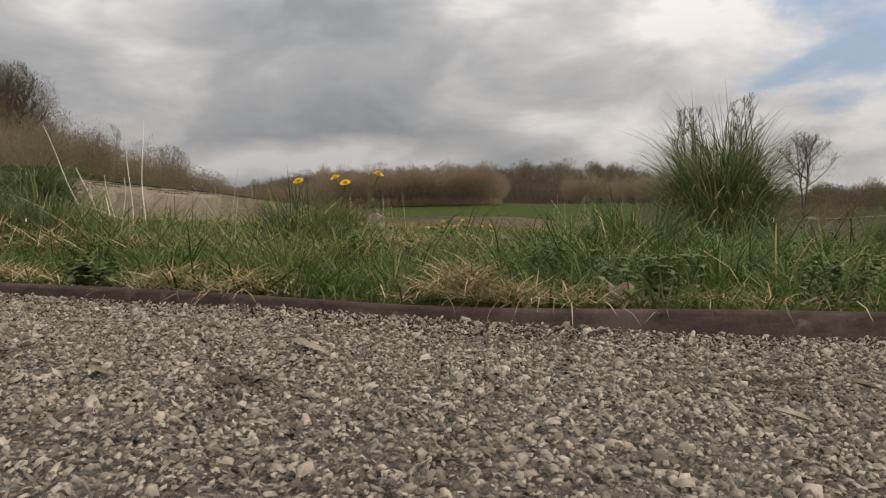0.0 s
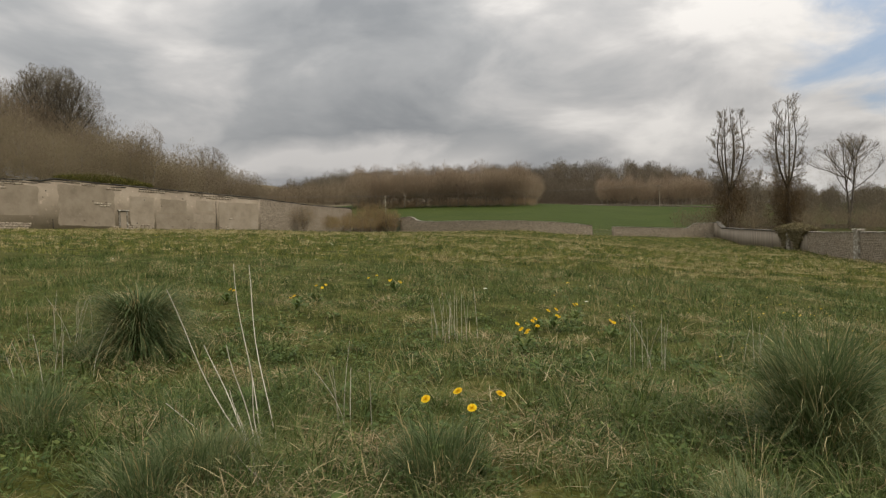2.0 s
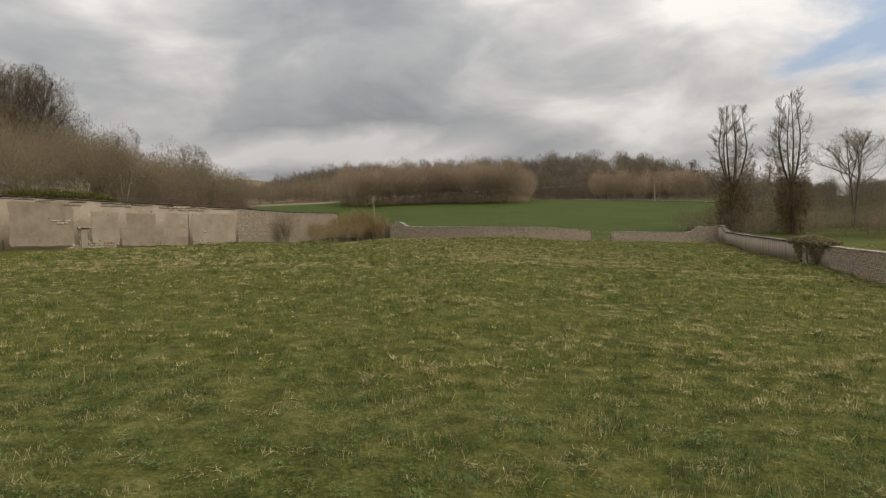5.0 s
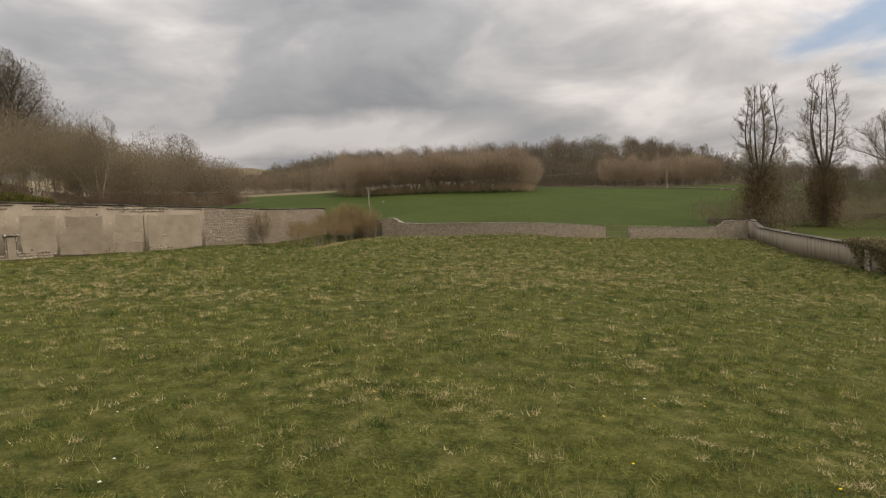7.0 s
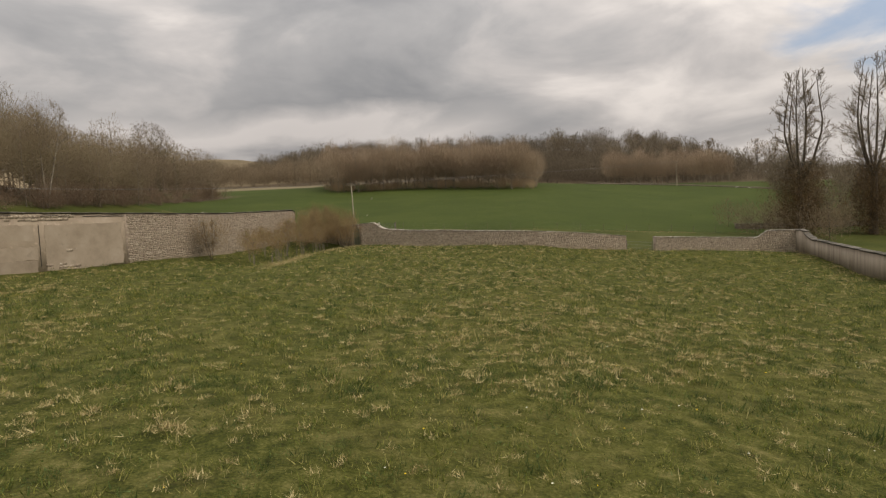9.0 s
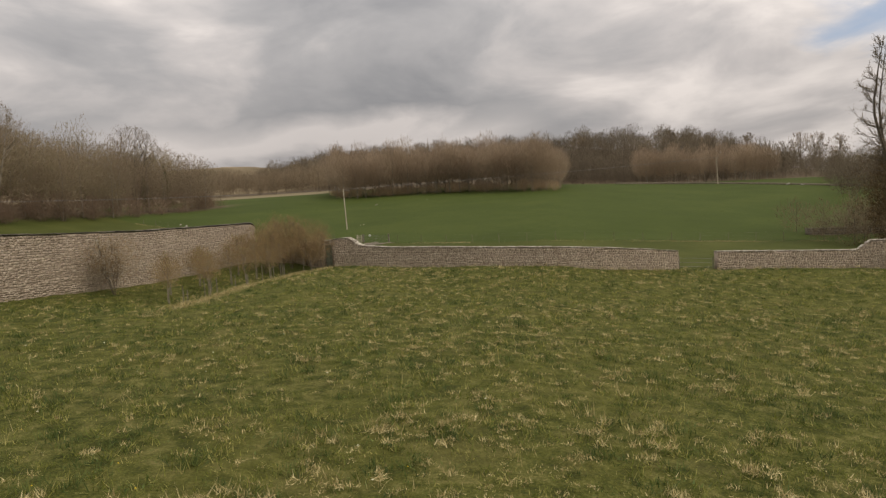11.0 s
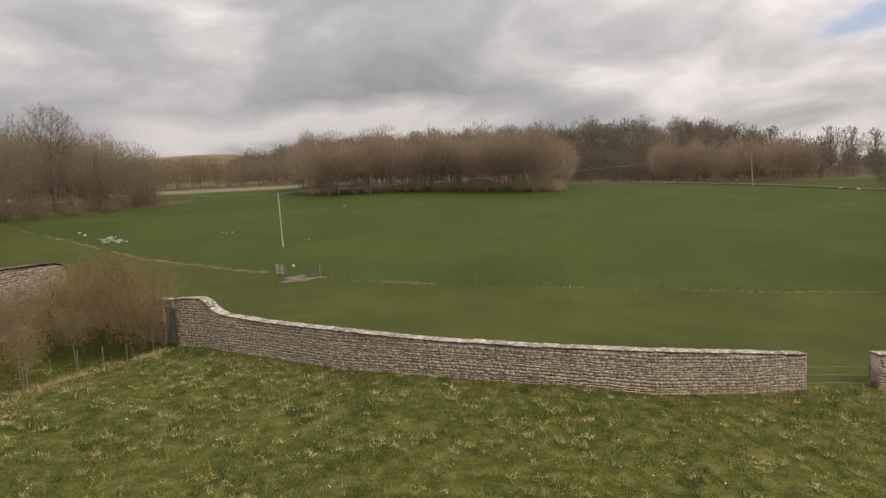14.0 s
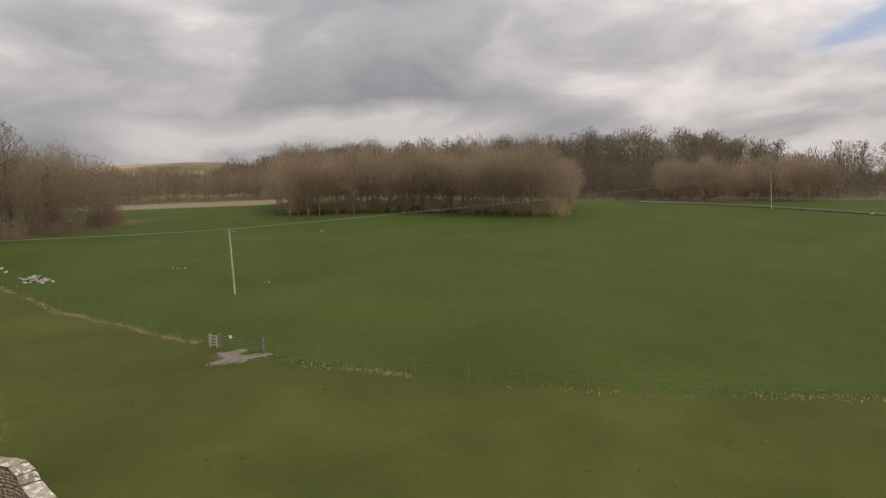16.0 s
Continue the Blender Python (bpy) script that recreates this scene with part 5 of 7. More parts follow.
def nettles(x, y, wide, n, high):
    root = thing("nettle_patch", (x, y, gz(x, y)), label="low dark green nettle shoots in grass", category="nettles", group="nettles by the drive")
    for _ in range(n):
        ox, oy = rng.normal(0, wide, 2)
        if y + oy < float(edging(x + ox)) + 0.04:
            oy = abs(oy)
        h = high * rng.uniform(0.6, 1.15)
        u = np.linspace(0, 1, 4)
        dx, dy = rng.normal(0, 0.2 * h, 2)
        stem = np.c_[ox + dx * u ** 2, oy + dy * u ** 2, gz(x + ox, y + oy) - gz(x, y) + h * u]
        shoot = mesh_part("stem", *tube(stem, 0.0016 - 0.0008 * u, 4), NETTLE, root)
        vs, fs = [], []
        for lev in range(5):
            w = 0.2 + 0.2 * lev
            at = np.array([np.interp(w, u, stem[:, c]) for c in range(3)])
            for q in range(4 if lev > 2 else 2):
                t0 = q * (1.571 if lev > 2 else 3.14) + lev * 1.57 + rng.normal(0, 0.3)
                e, s_ = np.array([math.cos(t0), math.sin(t0), 0]), np.array([-math.sin(t0), math.cos(t0), 0])
                L = 0.029 * rng.uniform(0.7, 1.2) * (1.1 - 0.35 * w)
                k = np.array([0.0, 0.3, 0.65, 1.0])
                wd = L * np.array([0.12, 0.34, 0.26, 0.01])
                mid = at + e * (k * L)[:, None] + np.c_[0 * k, 0 * k, 0.35 * L * np.sin(k * 2.4) - 0.15 * L * k]
                vs.append(np.concatenate([mid - s_ * wd[:, None], mid + s_ * wd[:, None]]))
                fs.append(np.array([(j, j + 1, j + 5, j + 4) for j in range(3)]))
        mesh_part("leaves", *gather(list(zip(vs, fs))), NETTLE, shoot)
    return root


for nx, ny, nw, nn, nh in ((1.93, -2.93, 0.055, 16, 0.075), (2.32, -2.8, 0.05, 14, 0.075), (0.88, -2.9, 0.03, 9, 0.05), (1.30, -2.4, 0.06, 12, 0.11), (0.55, -2.4, 0.05, 10, 0.10), (1.75, -2.45, 0.05, 12, 0.10), (2.55, -2.3, 0.06, 12, 0.12)):
    nettles(nx, ny, nw, nn, nh)


def dead_stalks(x, y, n, high, spreads):
    root = thing("dead_stalk_clump", (x, y, gz(x, y)), label="tall bleached dead flower stalks standing in grass", category="dead stalks")
    for _ in range(n):
        a, h = rng.uniform(0, 6.28), high * rng.uniform(0.6, 1.05)
        lean = rng.normal(0, spreads)
        u = np.linspace(0, 1, 6)
        ox, oy = rng.normal(0, 0.12, 2)
        pts = np.c_[ox + math.cos(a) * lean * h * u ** 1.6, oy + math.sin(a) * lean * h * u ** 1.6, h * u]
        mesh_part("stalk", *tube(pts, 0.0022 * (1 - 0.5 * u), 4), PALESTALK, root)
    return root


fan = thing("dead_stalk_clump", (0.2, -1.6, gz(0.2, -1.6)), label="long pale dead flower stalks arching from grass", category="dead stalks")
for x0, y0, x1, y1, z1 in ((0.30, -1.75, -0.86, -0.6, 0.85), (0.34, -1.85, -0.46, -0.9, 0.56), (0.2, -1.65, -0.40, -0.75, 0.53), (0.12, -1.5, -0.22, -0.9, 0.5), (0.0, -1.22, -0.67, -0.06, 0.97), (0.05, -1.2, -0.59, -0.02, 0.96),
                           (0.36, -1.8, -0.5, -1.25, 0.33), (0.3, -1.9, -0.1, -1.35, 0.42), (0.42, -1.95, -0.02, -1.6, 0.28)):
    u = np.linspace(0, 1, 10)
    wav = 0.012 * np.sin(u * 7 + x1 * 20)
    pts = np.c_[x0 + (x1 - x0) * u ** 0.85 + wav - 0.2, y0 + (y1 - y0) * u ** 0.85 + 1.6, (z1 - gz(0.2, -1.6)) * u ** 1.25]
    mesh_part("stalk", *tube(pts, 0.0036 * (1 - 0.5 * u), 5), PALESTALK, fan)
dead_stalks(0.34, -0.83, 6, 0.5, 0.25)
dead_stalks(0.55, 2.25, 17, 0.52, 0.16)
dead_stalks(4.2, -0.2, 6, 0.5, 0.3)
dead_stalks(-2.6, 0.9, 12, 0.5, 0.3)
dead_stalks(-1.9, -0.4, 6, 0.4, 0.4)
dead_stalks(2.3, 1.2, 9, 0.5, 0.25)
dead_stalks(3.4, 1.9, 10, 0.5, 0.3)


def dandelion(x, y, n, high, spread=0.05):
    root = thing("dandelion", (x, y, gz(x, y)), label="flowering dandelion with bright yellow heads", category="dandelion", group="dandelions in the meadow")
    for _ in range(n):
        ox, oy = rng.normal(0, spread, 2)
        h = high * rng.uniform(0.75, 1.1)
        u = np.linspace(0, 1, 4)
        mesh_part("stem", *tube(np.c_[ox * (0.3 + 0.7 * u), oy * (0.3 + 0.7 * u), h * u], np.full(4, 0.0025), 4), LUSH, root)
        tip_x, tip_y = rng.normal(0, 0.35), 0.45 + rng.normal(0, 0.2)
        vs, fs = [], []
        for ring, (m, r, lift) in enumerate(((18, 0.021, 0.003), (14, 0.016, 0.008), (10, 0.010, 0.011), (6, 0.005, 0.013))):
            for q in range(m):
                t0 = q * 6.283 / m + ring
                e = np.array([math.cos(t0), math.sin(t0), tip_x * math.cos(t0) + tip_y * math.sin(t0)])
                s_ = np.array([-e[1], e[0], tip_y * math.cos(t0) - tip_x * math.sin(t0)]) * 0.0042
                o = np.array([ox, oy, h])
                vs.append(np.stack([o - s_ * 0.5, o + s_ * 0.5, o + e * r + s_ + (0, 0, lift), o + e * r - s_ + (0, 0, lift)]))
                fs.append(np.array([(0, 1, 2, 3)]))
        mesh_part("flower_head", *gather(list(zip(vs, fs))), PETAL, root, "yellow flower head")
    vs, fs = [], []
    for q in range(16):
        t0 = rng.uniform(0, 6.28)
        e, s_ = np.array([math.cos(t0), math.sin(t0), 0]), np.array([-math.sin(t0), math.cos(t0), 0])
        L = rng.uniform(0.10, 0.20)
        u = np.array([0, 0.3, 0.6, 0.85, 1.0])
        wd = np.array([0.006, 0.012, 0.02, 0.016, 0.001])
        zz = 0.03 + rng.uniform(0.5, 1.6) * 0.10 * np.sin(u * 2.2)
        mid = e[None] * (u * L)[:, None] + np.c_[0 * u, 0 * u, zz]
        v = np.concatenate([mid - s_ * wd[:, None], mid + s_ * wd[:, None]])
        vs.append(v)
        fs.append(np.array([(k, k + 1, k + 6, k + 5) for k in range(4)]))
    mesh_part("leaf_rosette", *gather(list(zip(vs, fs))), HERB, root, "toothed green leaves")
    return root


for x, y, n, h in ((0.97, -1.46, 4, 0.34), (1.30, 1.61, 5, 0.25), (-1.65, 4.67, 3, 0.27), (1.42, 2.84, 3, 0.18), (1.62, 3.05, 4, 0.22),
                   (1.95, 4.1, 2, 0.24), (-1.5, 3.4, 2, 0.2), (-2.6, 3.8, 2, 0.2), (-0.9, 6.6, 3, 0.2), (-1.4, 7.2, 2, 0.2), (4.6, -0.4, 2, 0.25), (2.2, 2.6, 2, 0.2)):
    dandelion(x, y, n, h, 0.09 if y < -1 else 0.06)


def flowers_far(n, x0, x1, y0, y1, mat, name, label, r):
    x, y = rng.uniform(x0, x1, n), rng.uniform(y0, y1, n)
    patchy = patches(x, y, 0.6) + 0.6 * rng.normal(size=n) > 0.4
    x, y = x[patchy], y[patchy]
    z = ground(x, y) + rng.uniform(0.1, 0.22, len(x))
    vs = np.stack([x, y, z], -1)[:, None] + np.array([(r, 0, 0), (0, r, 0.006), (-r, 0, 0), (0, -r, 0.006), (0, 0, r * 0.5)])[None] * rng.uniform(0.6, 1.2, (len(x), 1, 1))
    fs = np.array([(0, 1, 4), (1, 2, 4), (2, 3, 4), (3, 0, 4)])[None] + (np.arange(len(x)) * 5)[:, None, None]
    tagged(new(name, np_mesh(name, vs.reshape(-1, 3), fs.reshape(-1, 3), (mat,))), label, "wildflowers", kind="stuff")


flowers_far(420, -26, 24, 6, 60, PETAL, "yellow_wildflowers", "scattered yellow dandelions in grass", 0.03)
flowers_far(260, 1.2, 6.0, 0.0, 9.0, PETAL, "small_dandelions", "small yellow dandelion heads in grass", 0.016)
flowers_far(900, -26, 26, 4, 90, PALE, "pale_wildflowers", "scattered pale seed heads in grass", 0.035)


def dock(x, y, leaves, length, label="broad green dock leaves in grass"):
    root = thing("dock_plant", (x, y, gz(x, y)), label=label, category="dock plant", group="dock plants by the drive")
    for q in range(leaves):
        t0, L = rng.uniform(0, 6.28), length * rng.uniform(0.6, 1.1)
        e, s_ = np.array([math.cos(t0), math.sin(t0), 0]), np.array([-math.sin(t0), math.cos(t0), 0])
        u = np.linspace(0, 1, 7)
        wd = L * 0.26 * np.sin(np.clip(u * 1.05, 0, 1) * np.pi) ** 0.7 + 0.002
        rise = rng.uniform(0.5, 1.1)
        mid = e[None] * (u * L * 0.8)[:, None] + np.c_[0 * u, 0 * u, L * rise * np.sin(u * 2.0) * 0.75 + 0.02]
        edge = np.c_[0 * u, 0 * u, 0.15 * wd]
        v = np.concatenate([mid - s_ * wd[:, None] + edge, mid, mid + s_ * wd[:, None] + edge])
        f = np.array([(k + a * 7, k + 1 + a * 7, k + 8 + a * 7, k + 7 + a * 7) for a in (0, 1) for k in range(6)])
        mesh_part("leaf", v, f, HERB, root, smooth=True)
    return root


dock(0.45, -2.2, 5, 0.10)
dock(0.62, -1.95, 5, 0.11)
dock(1.1, -1.5, 6, 0.12)
dock(-0.35, -0.6, 6, 0.15)
b = bmesh.new()
bmesh.ops.create_grid(b, x_segments=5, y_segments=4, size=0.5)
for q in b.verts:
    q.co = (q.co.x * 0.042 * (1 - 0.9 * q.co.y ** 2), q.co.y * 0.026 * (1 - 0.8 * q.co.x ** 2), 0.007 * math.sin(q.co.x * 7) + 0.006 * math.cos(q.co.y * 6))
me = bpy.data.meshes.new("dead_leaf")
b.to_mesh(me)
b.free()
me.materials.append(material("dry_leaf", [(0.3, (0.35, 0.24, 0.16)), (0.7, (0.55, 0.42, 0.31))], 30, 6, 0.8))
leaf = new("dead_leaf", me)
leaf.matrix_basis = pose(1.86, -3.02, 0.062, 38, 6, -8)
tagged(leaf, "curled pale brown dead leaf on grass", "leaf")


# ---- trees ----
def unit(v):
    return v / (np.linalg.norm(v, axis=-1, keepdims=True) + 1e-9)


def limb(rng, start, way, length, radius, up, bend, n=6):
    """A wandering limb: points and radii."""
    pts, d, p = [start], unit(way), np.array(start, float)
    for _ in range(n - 1):
        d = unit(d + rng.normal(0, bend, 3) + np.array([0, 0, up]))
        p = p + d * length / (n - 1)
        pts.append(p)
    return np.array(pts), radius * np.linspace(1, 0.25, n)


def along(pts, u):
    k = u * (len(pts) - 1)
    a = np.minimum(k.astype(int), len(pts) - 2)
    w = (k - a)[:, None]
    return pts[a] * (1 - w) + pts[a + 1] * w, unit(pts[a + 1] - pts[a])


def twig_tris(start, way, length, width, rng):
    """Thin tapering twigs, one triangle each."""
    side = unit(np.cross(way, rng.normal(size=way.shape)))
    a, b, c = start - side * width[:, None] / 2, start + side * width[:, None] / 2, start + way * length[:, None]
    v = np.stack([a, b, c], 1).reshape(-1, 3)
    return v, np.arange(len(v)).reshape(-1, 3)


def rounded(v, env, height):
    """Draws whatever stands out of a crown's rounded outline back inside it."""
    mid_z, wide, tall = (k * height for k in env)
    d = v - np.array([0, 0, mid_z])
    a = np.arctan2(d[:, 1], d[:, 0])
    lump = 1 + 0.07 * np.sin(a * 3 + height) + 0.06 * np.sin(a * 5 + d[:, 2] * 0.7)
    e = np.where(d[:, 2] > 0, np.sqrt((d[:, 0] ** 2 + d[:, 1] ** 2) / wide ** 2 + d[:, 2] ** 2 / tall ** 2), np.hypot(d[:, 0], d[:, 1]) / wide) / lump
    soft = np.where(e > 0.75, 0.75 + 0.27 * np.tanh((e - 0.75) / 0.27), e) / np.maximum(e, 1e-6)
    k = np.stack([soft, soft, np.where(d[:, 2] > 0, soft, 1.0)], -1)
    return d * k + np.array([0, 0, mid_z])


def bare_tree(rng, height, stems=1, clear=0.3, limbs=14, reach=0.35, branches=5, twigs=8, fine=6, angle=0.9, up=0.12, girth=0.02, twig_w=0.02, stem_spread=0.05, shape=0.7, sides=6, solid=True, env=None):
    """A leafless tree at the origin: (tubes of quads), (twig triangles)."""
    tubes, ts, tw, tl, tww = [], [], [], [], []
    for s in range(stems):
        a = rng.uniform(0, 6.28)
        lean = stem_spread * (1.0 if stems > 1 else 0.4)
        top = height * rng.uniform(0.86, 1.0)
        way = np.array([math.cos(a) * lean, math.sin(a) * lean, 1.0])
        pts, rad = limb(rng, np.zeros(3) - (0, 0, 0.3), way, top * 1.02, girth * height, 0.06, 0.035, 9)
        rad = girth * height * (1 / math.sqrt(stems)) * np.linspace(1, 0.12, 9)
        tubes.append(tube(pts, rad, sides))
        for u in np.sort(clear + (0.97 - clear) * rng.uniform(0, 1, limbs) ** 0.9):
            p, d = along(pts, np.array([u]))
            rel = (u - clear) / (1 - clear)
            L = height * reach * (math.sin((0.12 + 0.88 * (1 - rel) ** shape) * math.pi * 0.55) if shape > 0 else 1 - rel) * rng.uniform(0.7, 1.15)
            b = rng.uniform(0, 6.28)
            tilt = angle * (1 - 0.5 * rel) * rng.uniform(0.75, 1.2)
            w = d[0] * math.cos(tilt) + np.array([math.cos(b), math.sin(b), 0]) * math.sin(tilt)
            r1 = max(0.012, girth * height * 0.42 * (1 - 0.75 * u))
            lp, lr = limb(rng, p[0], w, L, r1, up, 0.13, 6)
            tubes.append(tube(lp, lr, 4) if solid else tube(lp[::2], lr[::2], 3))
            for u2 in rng.uniform(0.2, 1.0, branches):
                q, e = along(lp, np.array([u2]))
                w2 = unit(e[0] + rng.normal(0, 0.55, 3) + (0, 0, 0.12))
                L2 = L * rng.uniform(0.28, 0.55) * (1.15 - 0.5 * u2)
                bp, br = limb(rng, q[0], w2, L2, r1 * 0.45, up * 0.8, 0.14, 4)
                if solid:
                    tubes.append(tube(bp, br, 3))
                else:
                    ts.append(bp[:1]), tw.append(unit(bp[-1:] - bp[:1])), tl.append(np.array([L2])), tww.append(np.array([twig_w * 1.6]))
                u3 = rng.uniform(0.15, 1.0, twigs)
                t0, t1 = along(bp, u3)
                way3 = unit(t1 + rng.normal(0, 0.5, t1.shape) + (0, 0, 0.1))
                l3 = L2 * rng.uniform(0.3, 0.75, twigs)
                ts.append(t0), tw.append(way3), tl.append(l3), tww.append(np.full(twigs, twig_w))
                if fine:
                    k = rng.integers(0, twigs, fine)
                    ts.append(t0[k] + way3[k] * (l3[k] * rng.uniform(0.3, 0.9, fine))[:, None])
                    tw.append(unit(way3[k] + rng.normal(0, 0.6, (fine, 3))))
                    tl.append(l3[k] * 0.6), tww.append(np.full(fine, twig_w * 0.7))
    wood = gather(tubes)
    crown = twig_tris(np.concatenate(ts), np.concatenate(tw), np.concatenate(tl), np.concatenate(tww), rng)
    if env:
        wood, crown = (rounded(wood[0], env, height), wood[1]), (rounded(crown[0], env, height), crown[1])
    return wood, crown


def tri(quads):
    return np.concatenate([quads[:, [0, 1, 2]], quads[:, [0, 2, 3]]])


def woodland(name, label, protos, x, y, scale, rng, mats, sink=0.3):
    """Many small bare trees in one mesh; protos: (verts, tris, index)."""
    vs, fs, ix, n = [], [], [], 0
    z = ground(x, y) - sink
    for k in range(len(x)):
        v, f, q = protos[rng.integers(len(protos))]
        a = rng.uniform(0, 6.28)
        c, s = math.cos(a) * scale[k], math.sin(a) * scale[k]
        w = np.stack([v[:, 0] * c - v[:, 1] * s + x[k], v[:, 0] * s + v[:, 1] * c + y[k], v[:, 2] * scale[k] * rng.uniform(0.9, 1.1) + z[k]], -1)
        vs.append(w)
        fs.append(f + n)
        ix.append(q)
        n += len(v)
    ob = new(name, np_mesh(name, np.concatenate(vs), np.concatenate(fs), mats, index=np.concatenate(ix)))
    return tagged(ob, label, "woodland", kind="stuff")


def flecks(rng, n, centre, wide, tall, length, width, rise=0.8):
    """Fine upswept twigs filling a crown, denser towards its outside."""
    d = unit(rng.normal(size=(n, 3)))
    p = d * (rng.uniform(0.05, 1, n) ** 0.5)[:, None]
    p[:, :2] *= np.where(p[:, 2] > 0, 1.0, 0.85)[:, None]
    lump = 1 + 0.13 * np.sin(d[:, 0] * 5 + centre) * np.cos(d[:, 1] * 6) + 0.08 * np.sin(d[:, 2] * 11 + d[:, 0] * 9)
    p = p * lump[:, None] * (wide, wide, tall) + (0, 0, centre)
    way = unit(d * 0.6 + (0, 0, rise) + rng.normal(0, 0.45, (n, 3)))
    return twig_tris(p - way * length * 0.5, way, length * rng.uniform(0.6, 1.3, n), width * rng.uniform(0.6, 1.3, n), rng)


def proto(fill, wide, tall, centre, length, width, rise=1.0, **kw):
    (wv, wf), (cv, cf) = bare_tree(**kw, env=(centre, wide, tall))
    fv, ff = flecks(kw["rng"], fill, centre * kw["height"], wide * kw["height"], tall * kw["height"], length, width, rise)
    f = tri(wf)
    t = np.concatenate([cf + len(wv), ff + len(wv) + len(cv)])
    return np.concatenate([wv, cv, fv]), np.concatenate([f, t]), np.r_[np.zeros(len(f), int), np.ones(len(t), int)]


def conifer_proto(rng, height):
    tubes = [tube(np.c_[np.zeros(5), np.zeros(5), np.linspace(-0.3, height, 5)], height * 0.012 * np.linspace(1, 0.1, 5), 4)]
    f = tri(tubes[0][1])
    n = 420
    u = rng.uniform(0.12, 1, n) ** 0.8
    a = rng.uniform(0, 6.28, n)
    L = (1 - u) * height * 0.2 + 0.25
    start = np.c_[0 * u, 0 * u, u * height]
    way = unit(np.c_[np.cos(a), np.sin(a), rng.uniform(-0.5, 0.1, n)])
    v, t = twig_tris(start + way * (L * 0.15)[:, None], way, L, np.full(n, 0.35), rng)
    return np.concatenate([tubes[0][0], v]), np.concatenate([f, t + len(tubes[0][0])]), np.r_[np.zeros(len(f), int), np.ones(len(t), int)]


rng = np.random.default_rng(8)
WOOD_P = [proto(1450, 0.25, 0.385, 0.60, 0.95, 0.075, 1.5, rng=rng, height=h, limbs=8, branches=3, twigs=3, fine=0, clear=0.2, reach=0.24, angle=0.7, up=0.15, girth=0.007, twig_w=0.05, sides=3, solid=False) for h in (13, 14, 15, 14, 13.5, 15.5)]
ROUND_P = [proto(1300, 0.36, 0.36, 0.62, 0.95, 0.085, 1.2, rng=rng, height=h, limbs=9, branches=3, twigs=3, fine=0, clear=0.2, reach=0.36, angle=0.95, up=0.10, girth=0.010, twig_w=0.06, sides=3, solid=False) for h in (12, 13, 14, 12.5)]
FAR_P = [proto(880, 0.40, 0.46, 0.53, 1.35, 0.15, 0.9, rng=rng, height=h, limbs=5, branches=2, twigs=2, fine=0, clear=0.16, reach=0.36, angle=0.95, up=0.10, girth=0.009, twig_w=0.10, sides=3, solid=False) for h in (12, 13, 14, 12.5)]
SLOPE_P = [proto(2100, w, 0.42, 0.57, 0.7, 0.075, 0.6, rng=rng, height=h, limbs=7, branches=2, twigs=3, fine=0, clear=0.2, reach=0.34, angle=0.9, up=0.10, girth=0.008, twig_w=0.045, sides=3, solid=False) for h, w in ((12, 0.42), (13, 0.40), (14, 0.34), (12.5, 0.42), (14, 0.30), (15, 0.32))]
BUSH_P = [proto(520, 0.55, 0.48, 0.46, 0.5, 0.05, 0.9, rng=rng, height=4.0, limbs=5, branches=2, twigs=3, fine=0, clear=0.1, reach=0.4, angle=0.9, girth=0.010, twig_w=0.04, sides=3, solid=False) for _ in range(4)]
CON_P = [conifer_proto(rng, h) for h in (12, 14, 13)]


def spots(rng, n, inside, x0, x1, y0, y1, gap):
    """Scattered places that keep some distance from one another."""
    out = []
    for _ in range(n * 30):
        x, y = rng.uniform(x0, x1), rng.uniform(y0, y1)
        if inside(x, y) and all((x - a) ** 2 + (y - b) ** 2 > gap * gap for a, b in out):
            out.append((x, y))
            if len(out) == n:
                break
    return np.array(out)


front = lambda x: np.interp(x, (-60, -53, -46, -32, -18, -6, 4.5, 6.5), (226, 213, 220, 218, 211.5, 200.5, 195.5, 203))
mid = spots(rng, 175, lambda x, y: front(x) < y < front(x) + 20 and x < 7, -62, 7, 190, 270, 2.3)
woodland("plantation_wood", "dense bare brown plantation trees on the hill", WOOD_P + ROUND_P[:2], mid[:, 0], mid[:, 1], rng.uniform(0.86, 1.08, len(mid)) * (1 + 0.08 * wobble(mid[:, 0], mid[:, 1], 0.16)) * np.interp(mid[:, 0], (0, 7), (1.0, 0.72)), rng, (PALEBARK, TWIG))
second = spots(rng, 64, lambda x, y: True, 33, 74, 252, 275, 2.2)
woodland("young_plantation", "low dense brown young trees behind a field wall", WOOD_P, second[:, 0], second[:, 1], rng.uniform(0.72, 0.92, len(second)), rng, (PALEBARK, TWIG))
left = spots(rng, 155, lambda x, y: x < np.interp(y, (60, 120, 158, 200, 215), (-74, -80, -80, -83, -95)) and not (x > -100 and y < 90), -122, -74, 84, 216, 3.7)
woodland("hillside_wood", "mixed bare woodland on the slope beyond the wall", SLOPE_P, left[:, 0], left[:, 1], rng.uniform(0.9, 1.2, len(left)) * np.interp(left[:, 1], (90, 125, 160, 180), (1.0, 1.12, 1.02, 0.95)) * np.interp(left[:, 0], (-115, -90, -78), (1.18, 1.05, 0.9)), rng, (PALEBARK, TWIG_SLOPE))
green = spots(rng, 12, lambda x, y: x < np.interp(y, (60, 120, 158, 200, 215), (-82, -88, -89, -89, -100)), -120, -80, 130, 208, 4)
